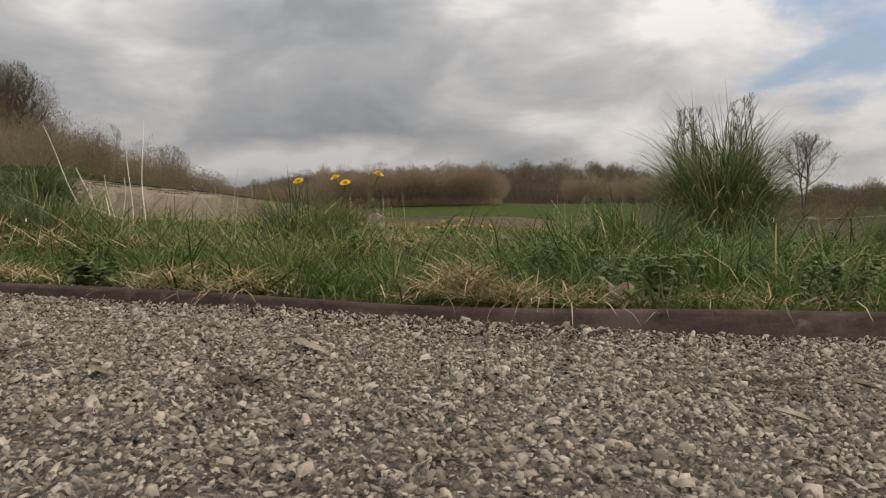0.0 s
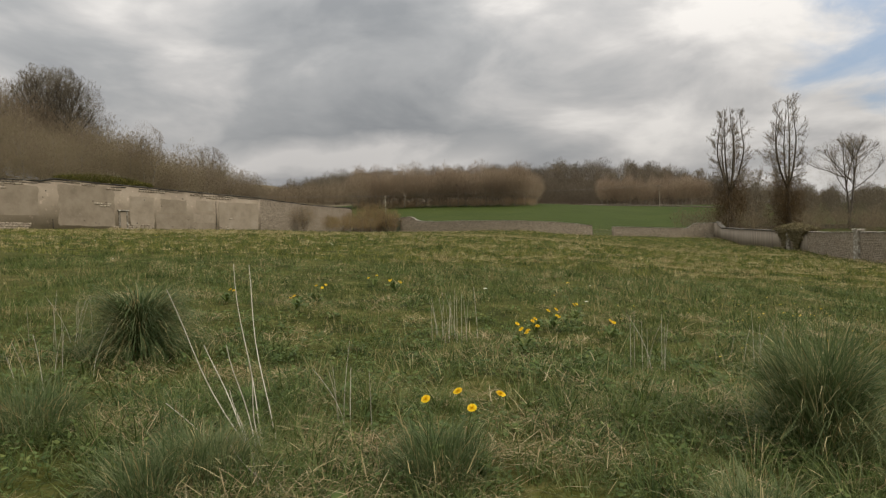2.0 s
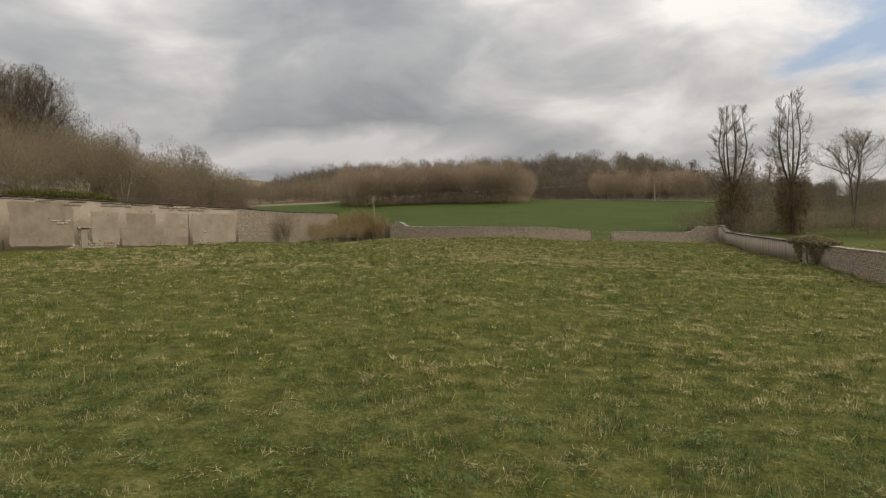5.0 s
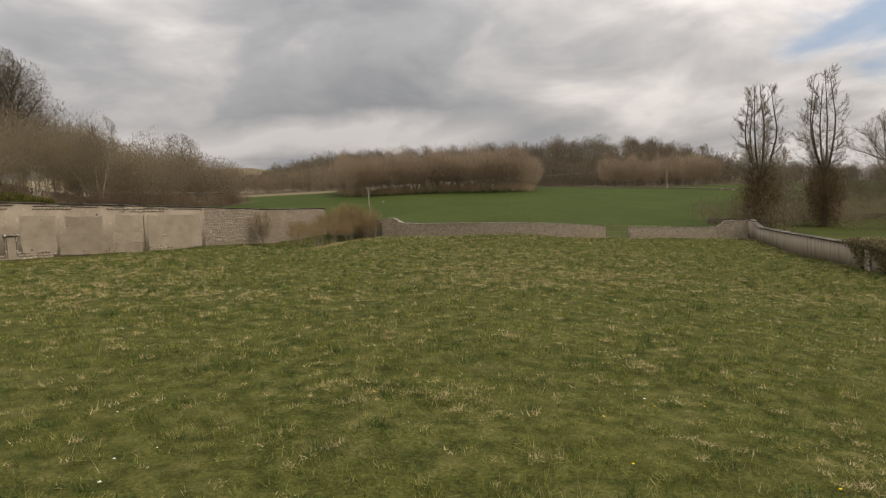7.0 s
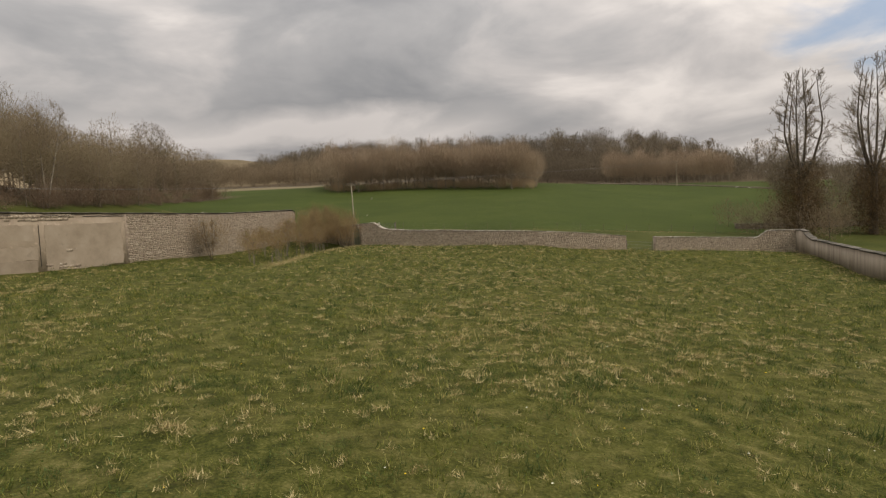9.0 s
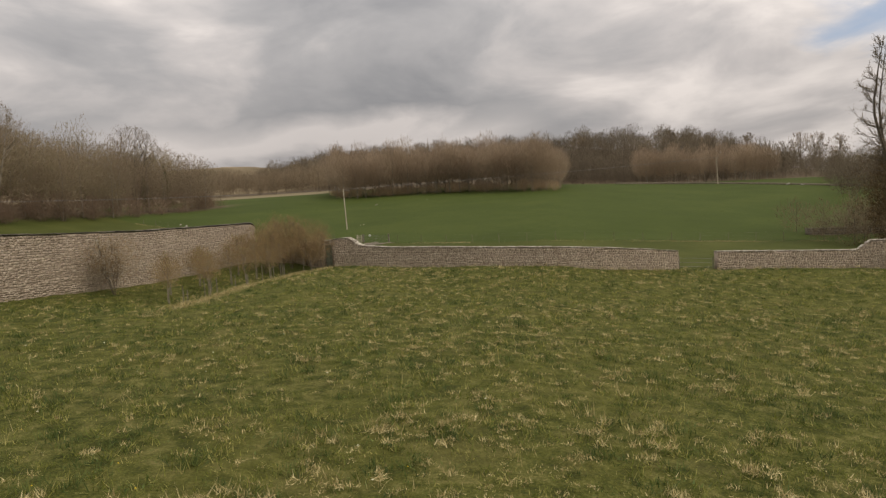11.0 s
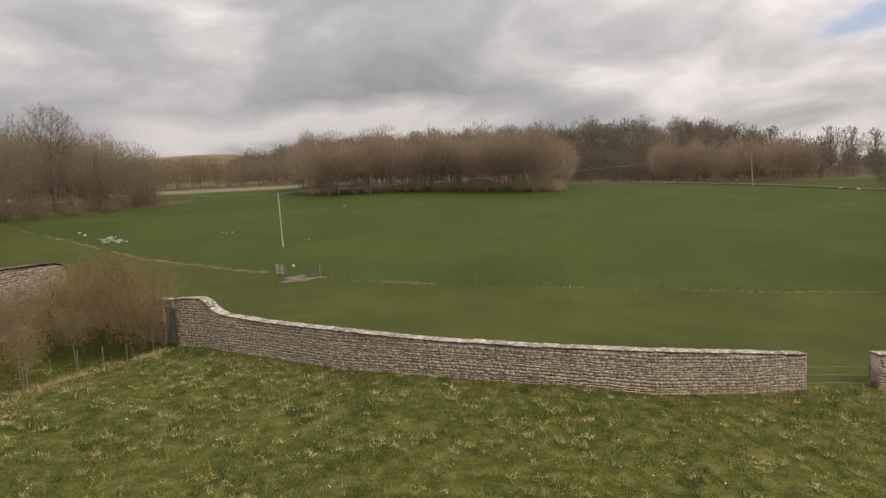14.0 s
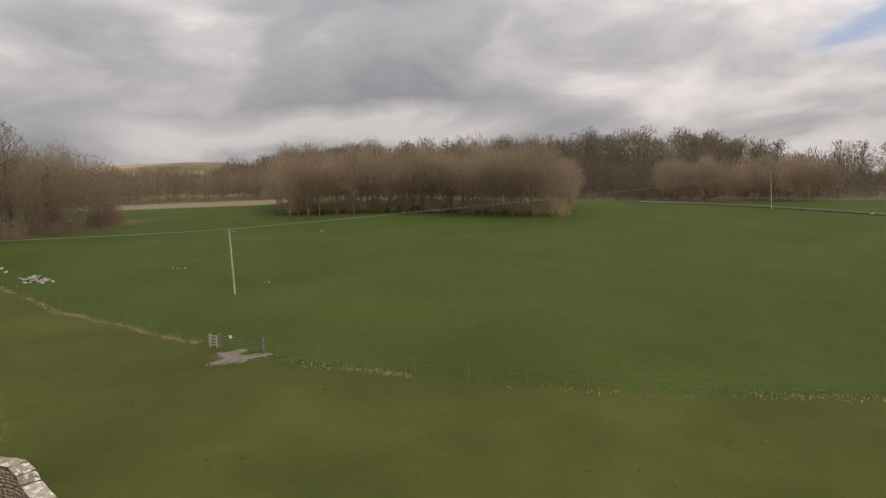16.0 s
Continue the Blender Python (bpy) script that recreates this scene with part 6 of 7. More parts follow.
woodland("conifers", "dark green conifers among the bare wood", CON_P, green[:, 0], green[:, 1], rng.uniform(0.7, 1.0, len(green)), rng, (BARK, CONIFER))
edge_xy = [(float(np.interp(v, (60, 120, 158, 200, 215), (-74, -80, -79, -82, -95))) + rng.uniform(-5, 1.0), v) for v in rng.uniform(95, 213, 95)]
edge_xy = np.array(edge_xy)
woodland("wood_edge_bushes", "reddish brown bushes along the wood's edge", BUSH_P, edge_xy[:, 0], edge_xy[:, 1], rng.uniform(0.5, 1.5, len(edge_xy)), rng, (BARK, TWIG_RED), 0.1)
under = spots(rng, 130, lambda x, y: front(x) + 0.6 < y < front(x) + 13, -60, 6, 194, 240, 1.5)
# its bright colour stands in for light lost beneath the crowns
woodland("wood_undergrowth", "brown undergrowth beneath the plantation", BUSH_P, under[:, 0], under[:, 1], rng.uniform(0.5, 1.0, len(under)), rng, (PALEBARK, BRIGHT_UNDER), 0.1)
ridge = spots(rng, 280, lambda x, y: y > 268 + 0.35 * max(-x, 0) and not (30 < x < 80 and y < 280) and not (x > 84 and rng.random() < 0.97), -125, 230, 266, 405, 5.8)
woodland("ridge_wood", "bare grey-brown woodland along the far ridge", FAR_P, ridge[:, 0], ridge[:, 1], rng.uniform(0.75, 1.15, len(ridge)) * np.interp(ridge[:, 0], (80, 100), (1.0, 0.9)), rng, (BARK, TWIG_RIDGE))
hill = spots(rng, 150, lambda x, y: y > 300 + 0.1 * (x - 84), 80, 235, 300, 410, 4.2)
woodland("hilltop_wood", "low bare woodland along the top of the far slope", FAR_P, hill[:, 0], hill[:, 1], rng.uniform(0.45, 0.72, len(hill)) * np.where(rng.random(len(hill)) < 0.1, 1.35, 1.0), rng, (BARK, TWIG_RIDGE))
low_xy = spots(rng, 150, lambda x, y: y > 268 and not (x > 90 and rng.random() < 0.6), 6, 230, 268, 300, 3.0)
woodland("ridge_undergrowth", "brown undergrowth along the far ridge", BUSH_P, low_xy[:, 0], low_xy[:, 1], rng.uniform(1.0, 1.9, len(low_xy)), rng, (BARK, TWIG_RIDGE), 0.1)
valley = spots(rng, 150, lambda x, y: True, -190, -62, 268, 330, 4.5)
woodland("valley_wood", "bare woodland at the head of the valley", FAR_P, valley[:, 0], valley[:, 1], rng.uniform(0.62, 0.9, len(valley)), rng, (BARK, TWIG_GREY))
scrub = spots(rng, 130, lambda x, y: x > 44 + 0.28 * (y - 122), 44, 150, 124, 240, 4.2)
woodland("scrub_wood", "bare scrub and small trees beyond the side wall", FAR_P, scrub[:, 0], scrub[:, 1], rng.uniform(0.35, 0.65, len(scrub)), rng, (BARK, TWIG_RIDGE))


def upright_tree(rng, height, clear, leaders, spread, reach):
    """A tall tree of several near-upright leaders, each with short side limbs that curve upwards."""
    tubes, ts, tw, tl, tww = [], [], [], [], []
    trunk = np.c_[np.zeros(5), np.zeros(5), np.linspace(-0.4, clear * height, 5)]
    tubes.append(tube(trunk, np.linspace(0.62, 0.42, 5), 8))
    for q in range(leaders):
        a = q * 6.283 / leaders + rng.normal(0, 0.3)
        out = spread * (0.25 if q == 0 else rng.uniform(0.65, 1.0))
        top = height * (0.97 if q == 0 else rng.uniform(0.86, 0.98))
        u = np.linspace(0, 1, 10)
        bow = out * (1 - (1 - np.minimum(u * 1.6, 1.0)) ** 2) * (1 - 0.45 * np.maximum(u - 0.5, 0) * 2)
        wav = np.cumsum(rng.normal(0, 0.055, (10, 2)), 0)
        pts = np.c_[math.cos(a) * bow + wav[:, 0], math.sin(a) * bow + wav[:, 1], clear * height * 0.9 + (top - clear * height * 0.9) * u]
        tubes.append(tube(pts, np.linspace(0.20, 0.022, 10), 6))
        for v in np.sort(rng.uniform(0.03, 0.95, 32)):
            p, d = along(pts, np.array([v]))
            b = a + rng.normal(0, 1.1)
            L = 0.86 * reach * (0.34 + 0.66 * (1 - v) ** 0.7) * rng.uniform(0.55, 1.1)
            way = unit(np.array([math.cos(b), math.sin(b), rng.uniform(-0.2, 0.45) + 1.1 * v * v]))
            lp, lr = limb(rng, p[0], way, L, 0.055 * (1 - 0.6 * v), 0.16, 0.12, 6)
            tubes.append(tube(lp, lr, 4))
            for v2 in rng.uniform(0.2, 1.0, 7):
                e, g = along(lp, np.array([v2]))
                w2 = unit(g[0] + rng.normal(0, 0.55, 3) + (0, 0, 0.1))
                L2 = L * rng.uniform(0.25, 0.5)
                bp, br = limb(rng, e[0], w2, L2, 0.02, 0.08, 0.15, 4)
                tubes.append(tube(bp, br, 3))
                v3 = rng.uniform(0.1, 1.0, 12)
                t0, t1 = along(bp, v3)
                ts.append(t0), tw.append(unit(t1 + rng.normal(0, 0.6, t1.shape))), tl.append(L2 * rng.uniform(0.3, 0.8, 12)), tww.append(np.full(12, 0.021))
    return gather(tubes), twig_tris(np.concatenate(ts), np.concatenate(tw), np.concatenate(tl), np.concatenate(tww), rng)


def tree(x, y, label, ivy=0.0, mat=TWIG_GREY, fill=None, bark=BARK, upright=False, **kw):
    """A tree of its own: trunk with limbs, crown of twigs, ivy where it has it."""
    wood, crown = upright_tree(rng, **kw) if upright else bare_tree(rng=rng, **kw)
    if fill:
        crown = gather([crown, flecks(rng, *fill)])
    root = thing("tree", (x, y, gz(x, y)), label=label, category="tree")
    mesh_part("trunk", *wood, bark, root, smooth=True)
    mesh_part("crown", *crown, mat, root, "bare winter twigs")
    if ivy:
        n = 8500
        u, a = rng.uniform(0, 1, n), rng.uniform(0, 6.28, n)
        r = (1.5 + 2.2 * np.sin(np.clip(u * 0.7 + 0.25, 0, 1) * np.pi) ** 0.8) * rng.uniform(0.1, 1.0, n) ** 0.6 * (1 + 0.25 * np.sin(a * 3 + u * 7)) * ivy / 7.0
        o = np.c_[np.cos(a) * r, np.sin(a) * r, u * ivy]
        t1, t2 = unit(rng.normal(size=(n, 3))), unit(rng.normal(size=(n, 3)))
        w = rng.uniform(0.08, 0.17, n)[:, None]
        v = np.stack([o - t1 * w * 0.5, o + t2 * w * 0.5, o + t1 * w * 0.5, o - t2 * w * 0.5], 1).reshape(-1, 3)
        mesh_part("ivy", v, np.arange(n * 4).reshape(n, 4), IVY, root, "dark ivy round the lower trunk")
        mesh_part("base_thicket", *flecks(rng, 9500, ivy * 0.48, 3.2, ivy * 0.56, 0.7, 0.042, 0.5), IVY, root, "thick brown twigs round the trunk's base")
    return root


tree(39.0, 118.6, "tall bare tree with ivy-clad base", 10.0, upright=True, height=24.0, clear=0.36, leaders=6, spread=3.0, reach=3.9)
tree(50.5, 122.5, "tall bare tree with ivy-clad base", 10.0, upright=True, height=26.0, clear=0.36, leaders=5, spread=2.8, reach=4.4)
tree(66.0, 133.0, "spreading bare tree beyond the wall", 0.0, fill=(4200, 12.6, 7.6, 6.0, 0.7, 0.022, 0.3), height=18.8, stems=2, clear=0.38, limbs=20, reach=0.46, branches=7, twigs=10, fine=7, angle=1.15, up=0.10, girth=0.020, twig_w=0.022, stem_spread=0.06, env=(0.62, 0.43, 0.38))
tree(-104.0, 131.0, "great domed bare tree on the wooded slope", 0.0, DARKTWIG, fill=(42000, 14.5, 11.9, 12.7, 0.7, 0.062, 0.7), height=27.4, stems=7, clear=0.2, limbs=18, reach=0.40, branches=6, twigs=9, fine=6, angle=0.9, up=0.10, girth=0.022, twig_w=0.05, stem_spread=0.26, env=(0.52, 0.40, 0.48))
tree(-92.0, 181.0, "bare spreading tree above the wood's edge", 0.0, fill=(3200, 13.9, 6.0, 6.2, 0.6, 0.03, 0.5), height=20.0, stems=3, clear=0.42, limbs=16, reach=0.36, branches=6, twigs=9, fine=6, angle=1.15, up=0.05, girth=0.014, twig_w=0.035, stem_spread=0.16, env=(0.68, 0.30, 0.34))
tree(-80.0, 128.0, "slender pale-trunked bare tree on the wooded slope", 0.0, bark=PALEBARK, fill=(2600, 14.0, 4.2, 5.6, 0.7, 0.03, 0.5), height=19.0, stems=2, clear=0.4, limbs=12, reach=0.24, branches=6, twigs=9, fine=6, angle=0.8, up=0.12, girth=0.014, twig_w=0.04, stem_spread=0.12, env=(0.66, 0.24, 0.34))
tree(-62.0, 88.0, "small pale bare tree behind the tall wall", 0.0, bark=PALESTALK, height=9.5, stems=4, clear=0.3, limbs=7, reach=0.26, branches=3, twigs=5, fine=3, angle=0.7, girth=0.010, twig_w=0.022, stem_spread=0.2, env=(0.6, 0.3, 0.4))

# a brown thicket about the ivy-clad trees
thick = spots(rng, 46, lambda x, y: True, 33, 76, 114, 138, 2.4)
woodland("thicket", "brown leafless thicket round the ivy-clad trees", BUSH_P, thick[:, 0], thick[:, 1], rng.uniform(0.7, 1.5, len(thick)), rng, (BARK, TWIG_GREY), 0.1)

# single trees along the ridge's skyline
for x, y, h in ((102, 377, 32.2 - gz(102, 377)), (123, 369, 30.8 - gz(123, 369)), (129, 366, 29.2 - gz(129, 366)), (137, 363, 27.6 - gz(137, 363)), (20, 352, 14), (62, 356, 14), (78, 350, 13), (-70, 372, 12)):
    tree(x, y, "lone bare tree on the skyline", 0.0, fill=(700, h * 0.58, h * 0.42, h * 0.40, 0.9, 0.13, 0.3), height=h, stems=2, clear=0.3, limbs=13, reach=0.42, branches=5, twigs=8, fine=6, angle=1.0, up=0.08, girth=0.02, twig_w=0.09, stem_spread=0.1, env=(0.58, 0.44, 0.42))


def shrub(x, y, high, label, stems=9, budded=True, bloom=BUDS):
    """A many-stemmed shrub with buds just opening."""
    root = thing("shrub", (x, y, gz(x, y)), label=label, category="shrub", group="shrubs below the tall wall")
    wood, crown = bare_tree(rng, high, stems, 0.28, 7, 0.30, 4, 7, 5, 0.7, 0.14, 0.011, 0.018, 0.34, 0.8, 4)
    mesh_part("stem_clump", *wood, BARK, root)
    crown = gather([crown, flecks(rng, 4200, high * 0.58, high * 0.52, high * 0.44, 0.36, 0.011, 0.6)])
    mesh_part("twig_crown", *crown, SHRUBTWIG, root, "olive brown twigs")
    if budded:
        n = 5000
        c = crown[0].reshape(-1, 3, 3)
        k = rng.integers(0, len(c), n)
        o = c[k, 0] + (c[k, 2] - c[k, 0]) * rng.uniform(0.2, 1, (n, 1))
        t1, t2 = unit(rng.normal(size=(n, 3))), unit(rng.normal(size=(n, 3)))
        w = rng.uniform(0.015, 0.035, n)[:, None] * (2.0 if bloom is BLOSSOM else 1.0)
        v = np.stack([o - t1 * w, o + t2 * w * 0.6, o + t1 * w], 1).reshape(-1, 3)
        mesh_part("bud_spray", v, np.arange(n * 3).reshape(n, 3), bloom, root, "small pale opening buds")
    return root


rng = np.random.default_rng(4)
for x, y, h in ((-20.1, 99.8, 3.1), (-20.9, 101.5, 3.6), (-21.9, 103.2, 3.8), (-23.2, 102.2, 4.1), (-24.5, 103.2, 3.9), (-23.4, 100.2, 3.6), (-25.8, 102.0, 3.5), (-24.8, 99.6, 3.2)):
    shrub(x, y, h * 1.3, "bushy sapling with opening olive buds", stems=5)


def sapling(x, y, high):
    """A young tree on one thin stem, with an airy crown and the stake that it is tied to."""
    root = thing("sapling", (x, y, gz(x, y)), label="slender staked sapling with opening olive buds", category="sapling", group="saplings in the dip")
    wood, crown = bare_tree(rng, high, 1, 0.36, 15, 0.36, 5, 7, 5, 0.85, 0.14, 0.011, 0.010, 0.1, 0.8, 5)
    mesh_part("trunk", *wood, PALEBARK, root)
    crown = gather([crown, flecks(rng, 1500, high * 0.66, high * 0.40, high * 0.34, 0.30, 0.012, 0.6)])
    mesh_part("twig_crown", *crown, SHRUBTWIG, root, "olive brown twigs")
    n = 2400
    c = crown[0].reshape(-1, 3, 3)
    k = rng.integers(0, len(c), n)
    o = c[k, 0] + (c[k, 2] - c[k, 0]) * rng.uniform(0.2, 1, (n, 1))
    t1, t2 = unit(rng.normal(size=(n, 3))), unit(rng.normal(size=(n, 3)))
    w = rng.uniform(0.014, 0.036, n)[:, None]
    mesh_part("bud_spray", np.stack([o - t1 * w, o + t2 * w * 0.6, o + t1 * w], 1).reshape(-1, 3), np.arange(n * 3).reshape(n, 3), BUDS, root, "small pale opening buds")
    mesh_part("stake", *tube(np.array([(0.16, -0.1, -0.2), (0.16, -0.1, 0.5), (0.17, -0.1, 1.05)]), (0.032, 0.032, 0.030), 6), WOODPOST, root)


for x, y, h in ((-22.5, 98.2, 3.1), (-22.2, 94.6, 2.9), (-22.6, 91.0, 3.0), (-24.8, 89.2, 2.9), (-25.2, 93.4, 3.2), (-24.4, 96.6, 3.1), (-26.8, 91.2, 2.8), (-26.6, 86.6, 3.0), (-26.6, 97.6, 3.3), (-23.6, 86.8, 2.8), (-24.8, 83.4, 2.8), (-27.2, 99.8, 3.2), (-28.4, 94.6, 2.6)):
    sapling(x, y, h * 1.12)
shrub(-29.2, 84.0, 4.4, "pale blossoming shrub against the stone wall", stems=9, bloom=BLOSSOM)


# ---- fences, gate, poles ----
def post(x, y, high, r, parent, name="post", mat=WOODPOST):
    u = np.linspace(0, 1, 3)
    z0 = gz(x, y)
    p = np.c_[np.full(3, x) + rng.normal(0, 0.015) * u, np.full(3, y), z0 - 0.2 + u * (high + 0.2)]
    v, f = tube(p, np.full(3, r), 6)
    v = np.concatenate([v, [[p[-1, 0], p[-1, 1], p[-1, 2] + 0.01]]])
    k = np.arange(6)
    cap = np.stack([12 + k, 12 + (k + 1) % 6, np.full(6, 18), np.full(6, 18)], -1)
    b = bmesh.new()
    vs = [b.verts.new(q) for q in v]
    for q in f:
        b.faces.new([vs[m] for m in q])
    for q in k:
        b.faces.new([vs[12 + q], vs[12 + (q + 1) % 6], vs[18]])
    return part(name, b, mat, parent)


fence = thing("wire_fence", (0, 0, 0), label="low post and wire fence across the pasture", category="fence")
x = -70.0
while x < 58:
    if not (-24.2 < x < -18.2):
        post(x, float(fence_y(x)), 0.98, 0.027, fence)
    x += 3.3
for a, b_ in ((-70.0, -24.0), (-18.5, 58.0)):
    xs = np.arange(a, b_, 1.3)
    for h in (0.35, 0.7, 1.0):
        ys = fence_y(xs)
        mesh_part("wire", *tube(np.c_[xs, ys, ground(xs, ys) + h], np.full(len(xs), 0.0016), 3), WIRE, fence)

gate = thing("field_gate", (0, 0, 0), label="grey metal field gate with timber posts", category="gate")
gA, gB = np.array([-22.3, 124.95]), np.array([-18.55, 123.75])
for q in (gA, gB):
    post(q[0], q[1], 1.12, 0.10, gate, "gate_post")
gd = gB - gA
for h in (0.18, 0.34, 0.52, 0.72, 0.94):
    a3, b3 = np.r_[gA + gd * 0.04, gz(*gA) + h], np.r_[gB - gd * 0.04, gz(*gB) + h]
    mesh_part("rail", *tube(np.linspace(a3, b3, 3), np.full(3, 0.010), 5), METAL, gate)
for u in (0.04, 0.5, 0.96):
    q = gA + gd * u
    mesh_part("stile", *tube(np.array([np.r_[q, gz(*q) + h] for h in (0.15, 0.96)]), np.full(2, 0.014), 5), METAL, gate)
hurdle = thing("wooden_hurdle", (0, 0, 0), label="short pale wooden rail fence beside the gate", category="hurdle")
hA = np.array([-23.2, 125.25])
for q in (hA, gA - (0.25, -0.05)):
    post(q[0], q[1], 0.98, 0.06, hurdle, "post", POLEWOOD)
for h in (0.22, 0.44, 0.66, 0.88):
    b = bmesh.new()
    m_ = (hA + gA) / 2
    bm_box(b, m_[0] - 0.1, m_[1], gz(*m_) + h, 1.0, 0.05, 0.09, math.atan2(gA[1] - hA[1], gA[0] - hA[0]), 0.01)
    part("rail", b, POLEWOOD, hurdle)
sign = thing("notice_sign", (-21.3, 124.6, gz(-21.3, 124.6)), label="small blank white notice on the field gate", category="sign")
b = bmesh.new()
bm_box(b, 0, 0, 0.95, 0.28, 0.02, 0.22, -0.3, 0.004)
part("board", b, WHITE, sign)

# worn stony ground before the gate
ring, spoke = np.linspace(0, 1, 9), np.arange(40) * 2 * np.pi / 40
edge = 0.80 + 0.15 * np.sin(spoke * 3 + 1) + 0.10 * np.sin(spoke * 5) + rng.normal(0, 0.03, 40)
sx, sy = -20.1 + np.outer(ring, np.cos(spoke) * edge) * 2.3, 123.1 + np.outer(ring, np.sin(spoke) * edge) * 2.1
sz = ground(sx, sy) + 0.035 - 0.05 * ring[:, None] ** 4 + rng.normal(0, 0.006, sx.shape)
i_, j_ = np.meshgrid(np.arange(8), np.arange(40), indexing="ij")
sheet_f = np.stack([i_ * 40 + j_, (i_ + 1) * 40 + j_, (i_ + 1) * 40 + (j_ + 1) % 40, i_ * 40 + (j_ + 1) % 40], -1).reshape(-1, 4)
worn = new("trodden_patch", np_mesh("trodden_patch", np.stack([sx, sy, sz], -1).reshape(-1, 3), sheet_f, (TRODDEN,), True))
tagged(worn, "bare trodden stony ground before the gate", "ground", kind="structure")
n = 900
a, r = rng.uniform(0, 6.28, n), np.sqrt(rng.uniform(0, 1, n))
r = r * (0.72 + 0.2 * np.sin(a * 3 + 1) + 0.18 * np.sin(a * 5))
wx, wy = -20.1 + np.cos(a) * r * 2.5, 122.7 + np.sin(a) * r * 2.3
tagged(new("worn_stony_patch", np_mesh("worn_stony_patch", *pebbles(wx, wy, ground(wx, wy) + 0.02, rng.uniform(0.04, 0.12, n), rng, HULL * (1, 1, 0.30)), (TRODDEN,))), "trodden stony patch before the gate", "stones", kind="stuff")

# straw and rank grass along the fence
for name, mat, count, shift, tall_, label in (("fence_line_straw", GOLD, 15000, -0.35, 0.2, "straw tufts lying along the fence"), ("fence_line_grass", TUSSOCK, 13000, 0.1, 0.26, "dark rank grass along the fence")):
    fxs = rng.uniform(-72, 60, count)
    fys = fence_y(fxs) + shift + rng.normal(0, 0.26, count) + 0.25 * patches(fxs, 0 * fxs, 0.9)
    ok = ((fxs < -24.5) | (fxs > -18)) & (patches(fxs + shift * 9, 0 * fxs, 0.7) + rng.normal(0, 0.35, count) > np.where(fxs < -26, -0.5 if shift < 0 else 0.6, 0.42))
    v, f = blades(rng, fxs[ok], fys[ok], ground(fxs[ok], fys[ok]), tall_ * rng.uniform(0.5, 1.2, ok.sum()), np.full(ok.sum(), 0.042), 1.1, False)
    tagged(new(name, np_mesh(name, v, f, (mat,))), label, "rank grass", kind="stuff")


n = 1500
tx, ty = rng.uniform(-60, 60, n), rng.uniform(99, 215, n)
ok = (ty > np.interp(tx, (-60, 0, 60), (112, 99, 106))) & (ty < np.where(tx < 8, 190, 205)) & (tx > -72) & (patches(tx, ty, 0.25) + rng.normal(0, 0.5, n) > 0.1)
tx, ty = np.repeat(tx[ok], 9) + rng.normal(0, 0.09, ok.sum() * 9), np.repeat(ty[ok], 9) + rng.normal(0, 0.09, ok.sum() * 9)
v, f = blades(rng, tx, ty, ground(tx, ty), rng.uniform(0.05, 0.16, len(tx)), np.full(len(tx), 0.035), 0.9, False)
tagged(new("pasture_tufts", np_mesh("pasture_tufts", v, f, (TUFT,))), "small dark tufts dotted over the grazed pasture", "grass", kind="stuff")


def pole(x, y, high, label):
    root = thing("power_pole", (x, y, gz(x, y)), label=label, category="utility pole", group="power poles in the fields")
    u = np.linspace(0, 1, 4)
    mesh_part("shaft", *tube(np.c_[-0.22 * u, 0 * u, -0.4 + (high + 0.4) * u], 0.115 - 0.035 * u, 8), POLEWOOD, root, smooth=True)
    b = bmesh.new()
    bm_box(b, -0.22, 0, high - 0.25, 1.7, 0.1, 0.1, 0.25, 0.01)
    part("crossarm", b, WOODPOST, root)
    for o in (-0.75, 0.0, 0.75):
        mesh_part("insulator", *tube(np.array([(-0.22 + o, 0.25 * o, high - 0.2), (-0.22 + o, 0.25 * o, high - 0.08), (-0.22 + o, 0.25 * o, high + 0.02)]), (0.03, 0.055, 0.03), 6), DARKGAP, root)
    return np.array([x - 0.22, y, gz(x, y) + high])


P1 = pole(-29.95, 142.9, 6.5, "pale wooden power pole in the green field")
P2 = pole(49.4, 229.0, 7.4, "pale wooden power pole by the field wall")
P0 = np.array([-120.0, 92.0, 14.5])
wires = thing("overhead_wires", (0, 0, 0), label="thin sagging overhead power wires", category="wires")
for A, B, sag in ((P0, P1, 1.6), (P1, P2, 0.35)):
    u = np.linspace(0, 1, 24)[:, None]
    for o in (-0.75, 0.75):
        pts = A * (1 - u) + B * u + [o, 0.1, 0] - np.array([0, 0, 1.0]) * (4 * u * (1 - u) * sag)
        mesh_part("wire", *tube(pts, np.full(24, 0.017), 3), WIRE, wires)

# rail across the gap in the wall
gaprail = thing("gap_fence", (0, 0, 0), label="wire and thin rails closing the wall gap", category="fence")
for u in (0.02, 0.98):
    post(12.15 + u * 3.0, 98.1 + u * 0.9, 1.0, 0.04, gaprail)
for h in (0.15, 0.5, 0.85):
    mesh_part("wire", *tube(np.array([(12.2, 98.1, gz(12.2, 98.1) + h), (13.7, 98.6, gz(13.7, 98.6) + h - 0.03), (15.1, 99.0, gz(15.1, 99.0) + h)]), np.full(3, 0.012), 4), WIRE, gaprail)

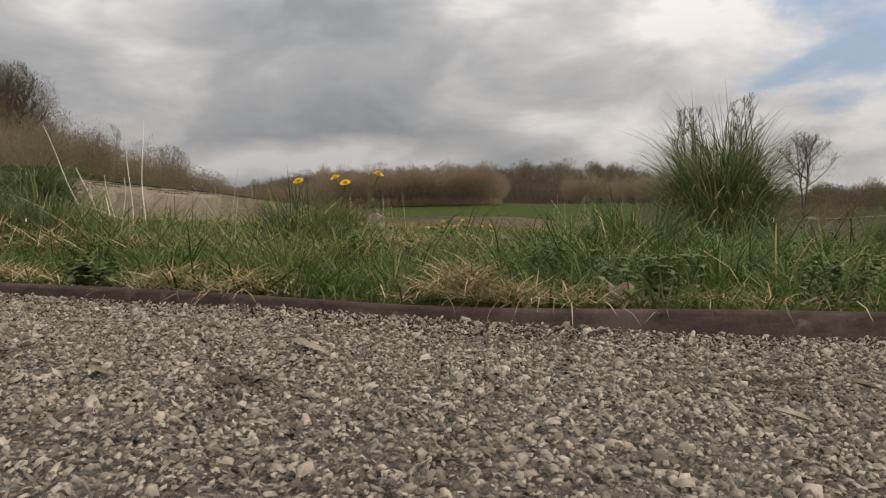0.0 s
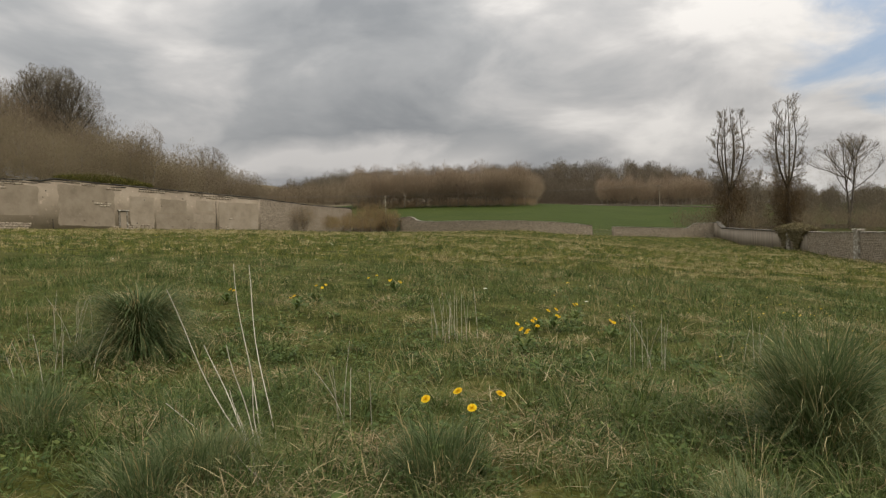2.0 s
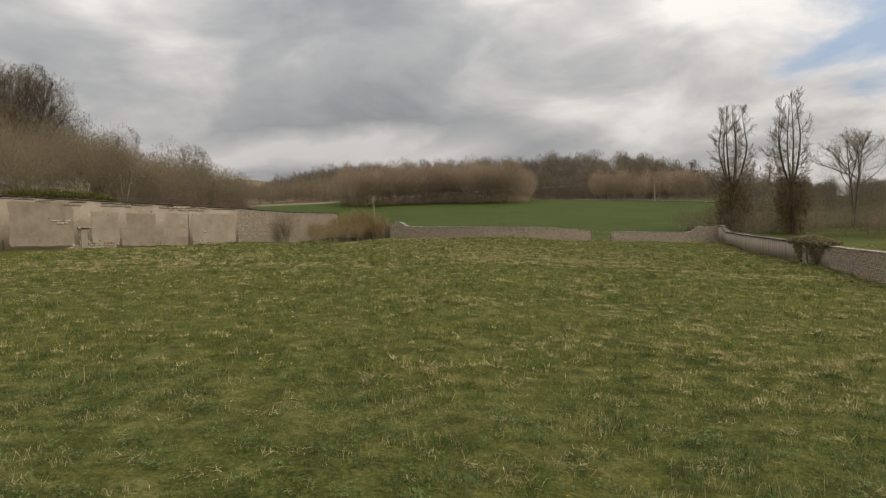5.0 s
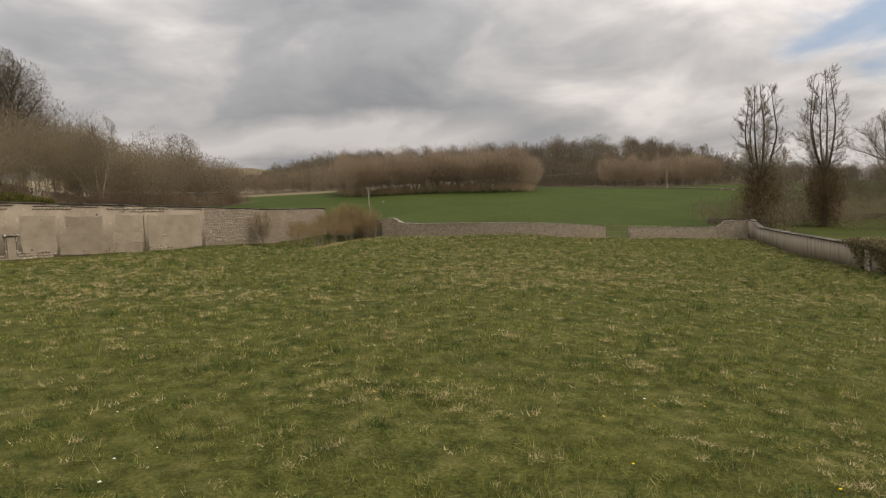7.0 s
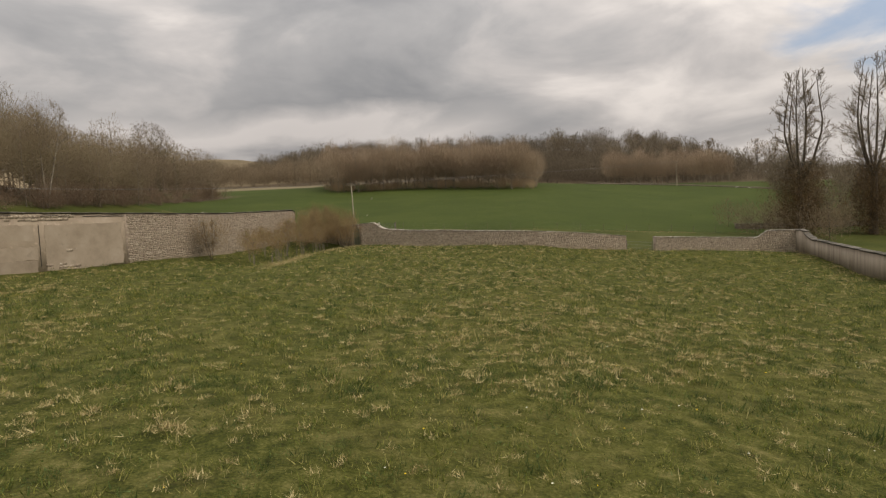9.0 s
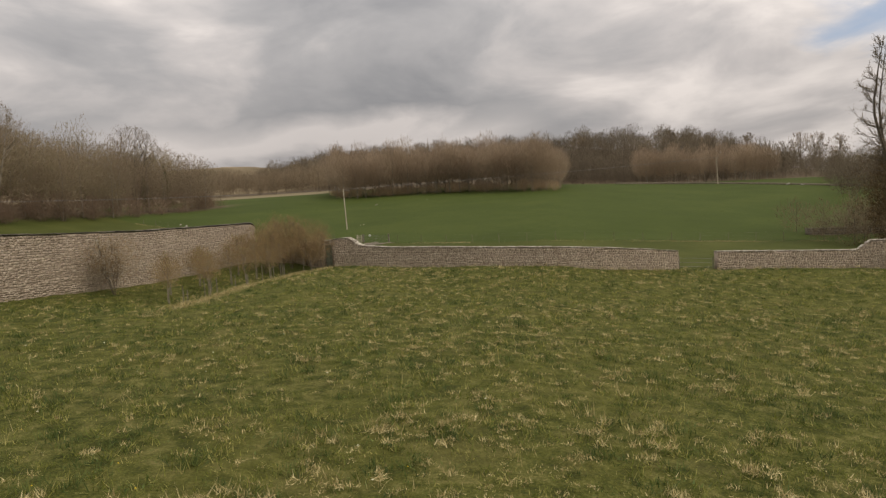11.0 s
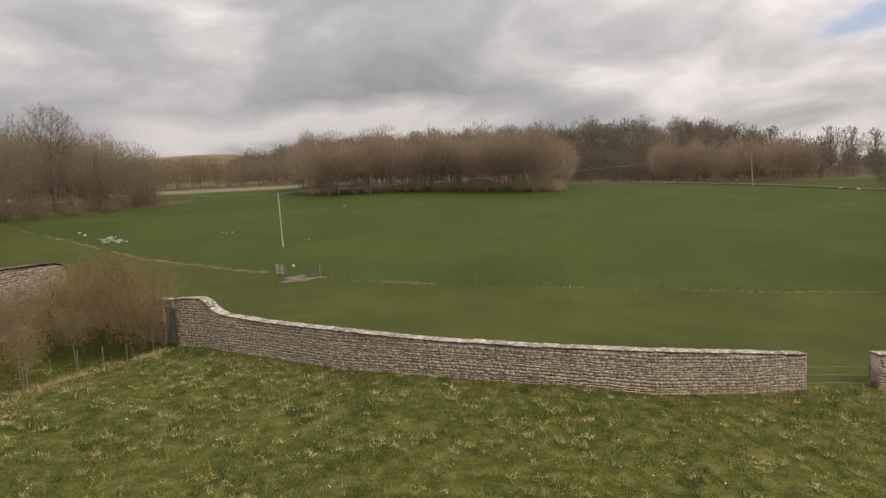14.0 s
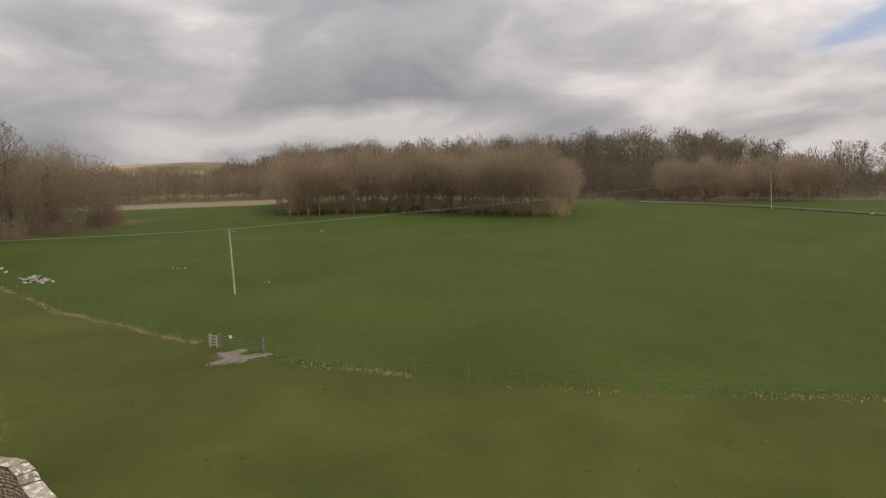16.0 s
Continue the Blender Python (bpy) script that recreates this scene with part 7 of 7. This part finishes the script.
# straw and stakes along the bank's edge
ys = rng.uniform(74, 100.5, 9000)
xs = bank_x(ys) + 0.1 + rng.normal(0, 0.42, len(ys))
ok = wobble(xs, ys, 0.8) + rng.normal(0, 0.5, len(ys)) > -0.2
v, f = blades(rng, xs[ok], ys[ok], ground(xs[ok], ys[ok]), rng.uniform(0.12, 0.42, ok.sum()), np.full(ok.sum(), 0.022), 0.8, False)
tagged(new("bank_straw", np_mesh("bank_straw", v, f, (STRAW,))), "bleached tall grass along the bank's edge", "dead grass", kind="stuff")
stakes = thing("stake_row", (0, 0, 0), label="thin wooden tree stakes along the bank", category="stakes")
for yy in np.arange(80, 101, 1.7):
    post(float(bank_x(yy)) - 1.0 + rng.normal(0, 0.4), float(yy), rng.uniform(0.9, 1.4), 0.028, stakes, "stake")

# low walls further off
for name, rows in (("wall_pasture", [(34.0, 129.6, None), (48, 131.5, None), (75, 136, None)]), ("wall_hilltop", [(24, 247, None), (36, 246.5, None), (49, 232.5, None), (60, 219, None), (78, 196, None)])):
    ln = Line([(x, y, gz(x, y) + (0.85 if name == "wall_pasture" else 0.5), gz(x, y) - 0.3) for x, y, _ in rows])
    base = new(name, np_mesh(name, *core_mesh(ln, 0.4, 0.05, 2.0), (TRODDEN,)))
    tagged(base, "low grey dry-stone field wall", "wall", kind="structure")
    c, z, t = facing(ln, 0.45, rng, 0.28, (0.35, 0.9), side=-1)
    tagged(mesh_part("stone_courses", *boxes(c, z, t, rng), TRODDEN, base), kind="stuff")

# stones and boulders in the field
rk = thing("rock_pile", (-56.3, 147.6, gz(-56.3, 147.6)), label="heap of pale boulders in the green field", category="rocks")
for q in range(34):
    v, f = pebbles(np.zeros(1), np.zeros(1), np.zeros(1), np.array([rng.uniform(0.25, 0.62)]), rng)
    ob = mesh_part("boulder", v, f, PALEROCK, rk)
    bx_, by_ = rng.normal(0, 0.95), rng.normal(0, 0.55)
    ob.location = (bx_, by_, gz(-56.3 + bx_, 147.6 + by_) - gz(-56.3, 147.6) + max(0.0, 0.5 - 0.45 * math.hypot(bx_, by_)) * rng.uniform(0, 1))
    ob.scale = (0.9, 0.9, 1.3)
for x, y, r in ((-28.6, 148.0, 0.32), (-29.2, 148.3, 0.2), (-45.9, 158.4, 0.3), (-45.0, 158.0, 0.26), (-44.4, 158.6, 0.24), (-37, 190, 0.6), (-26, 197, 0.4), (-62, 150, 0.5), (-64, 151.5, 0.45), (62, 214, 0.9), (64.5, 212, 0.8)):
    v, f = pebbles(np.zeros(1), np.zeros(1), np.zeros(1), np.array([r]), rng)
    ob = new("boulder", np_mesh("boulder", v, f, (PALEROCK,)))
    ob.location = (x, y, gz(x, y) + r * 0.15)
    tagged(ob, "pale boulder lying in the green field", "boulder", "field boulders")


# ---- ivy over the side wall ----
ivy_root = thing("ivy", (28.5, 65.0, 0.05), label="brown ivy mounded over the garden wall", category="ivy")
n = 9000
yy = rng.uniform(-5.6, 5.6, n)
xx = np.interp(65 + yy, (55, 70, 85), (27.6, 29.4, 30.4)) - 28.5
ang = rng.uniform(0, 6.283, n)
r = np.sqrt(rng.uniform(0, 1, n))
o = np.c_[xx + 0.75 * r * np.cos(ang), yy, 0.18 + (0.12 + 0.42 * np.cos(yy / 5.9 * 1.57) ** 0.7 * (1 + 0.3 * np.sin(yy * 2.7))) * r * np.sin(ang)]
m = 4200
k = rng.integers(0, 2, m)
u = rng.uniform(0, 1, m)
hy = np.where(k == 0, -1.9, 2.3) + rng.normal(0, 1, m) * (1.4 * (1 - u) ** 1.5 + 0.28)
hx = np.interp(65 + hy, (55, 70, 85), (27.6, 29.4, 30.4)) - 28.5 - rng.uniform(0.28, 0.62, m)
o = np.concatenate([o, np.c_[hx, hy, 0.1 - 1.75 * u]])
n = len(o)
t1, t2 = unit(rng.normal(size=(n, 3))), unit(rng.normal(size=(n, 3)))
w = rng.uniform(0.08, 0.2, n)[:, None]
v = np.stack([o - t1 * w * 0.5, o + t2 * w * 0.5, o + t1 * w * 0.5, o - t2 * w * 0.5], 1).reshape(-1, 3)
tagged(mesh_part("leaf_mass", v, np.arange(n * 4).reshape(n, 4), WALLIVY, ivy_root), kind="stuff")
for off in (-1.9, 2.3):
    x0 = float(np.interp(65 + off, (55, 70, 85), (27.6, 29.4, 30.4))) - 28.5 - 0.34
    foot = gz(28.5 + x0, 65 + off) - 0.05 - 0.1
    pts = np.c_[np.full(6, x0) + rng.normal(0, 0.04, 6), off + rng.normal(0, 0.08, 6), np.linspace(foot, 0.2, 6)]
    mesh_part("stem", *tube(pts, np.linspace(0.14, 0.07, 6), 6), BARK, ivy_root, "thick gnarled ivy stem")
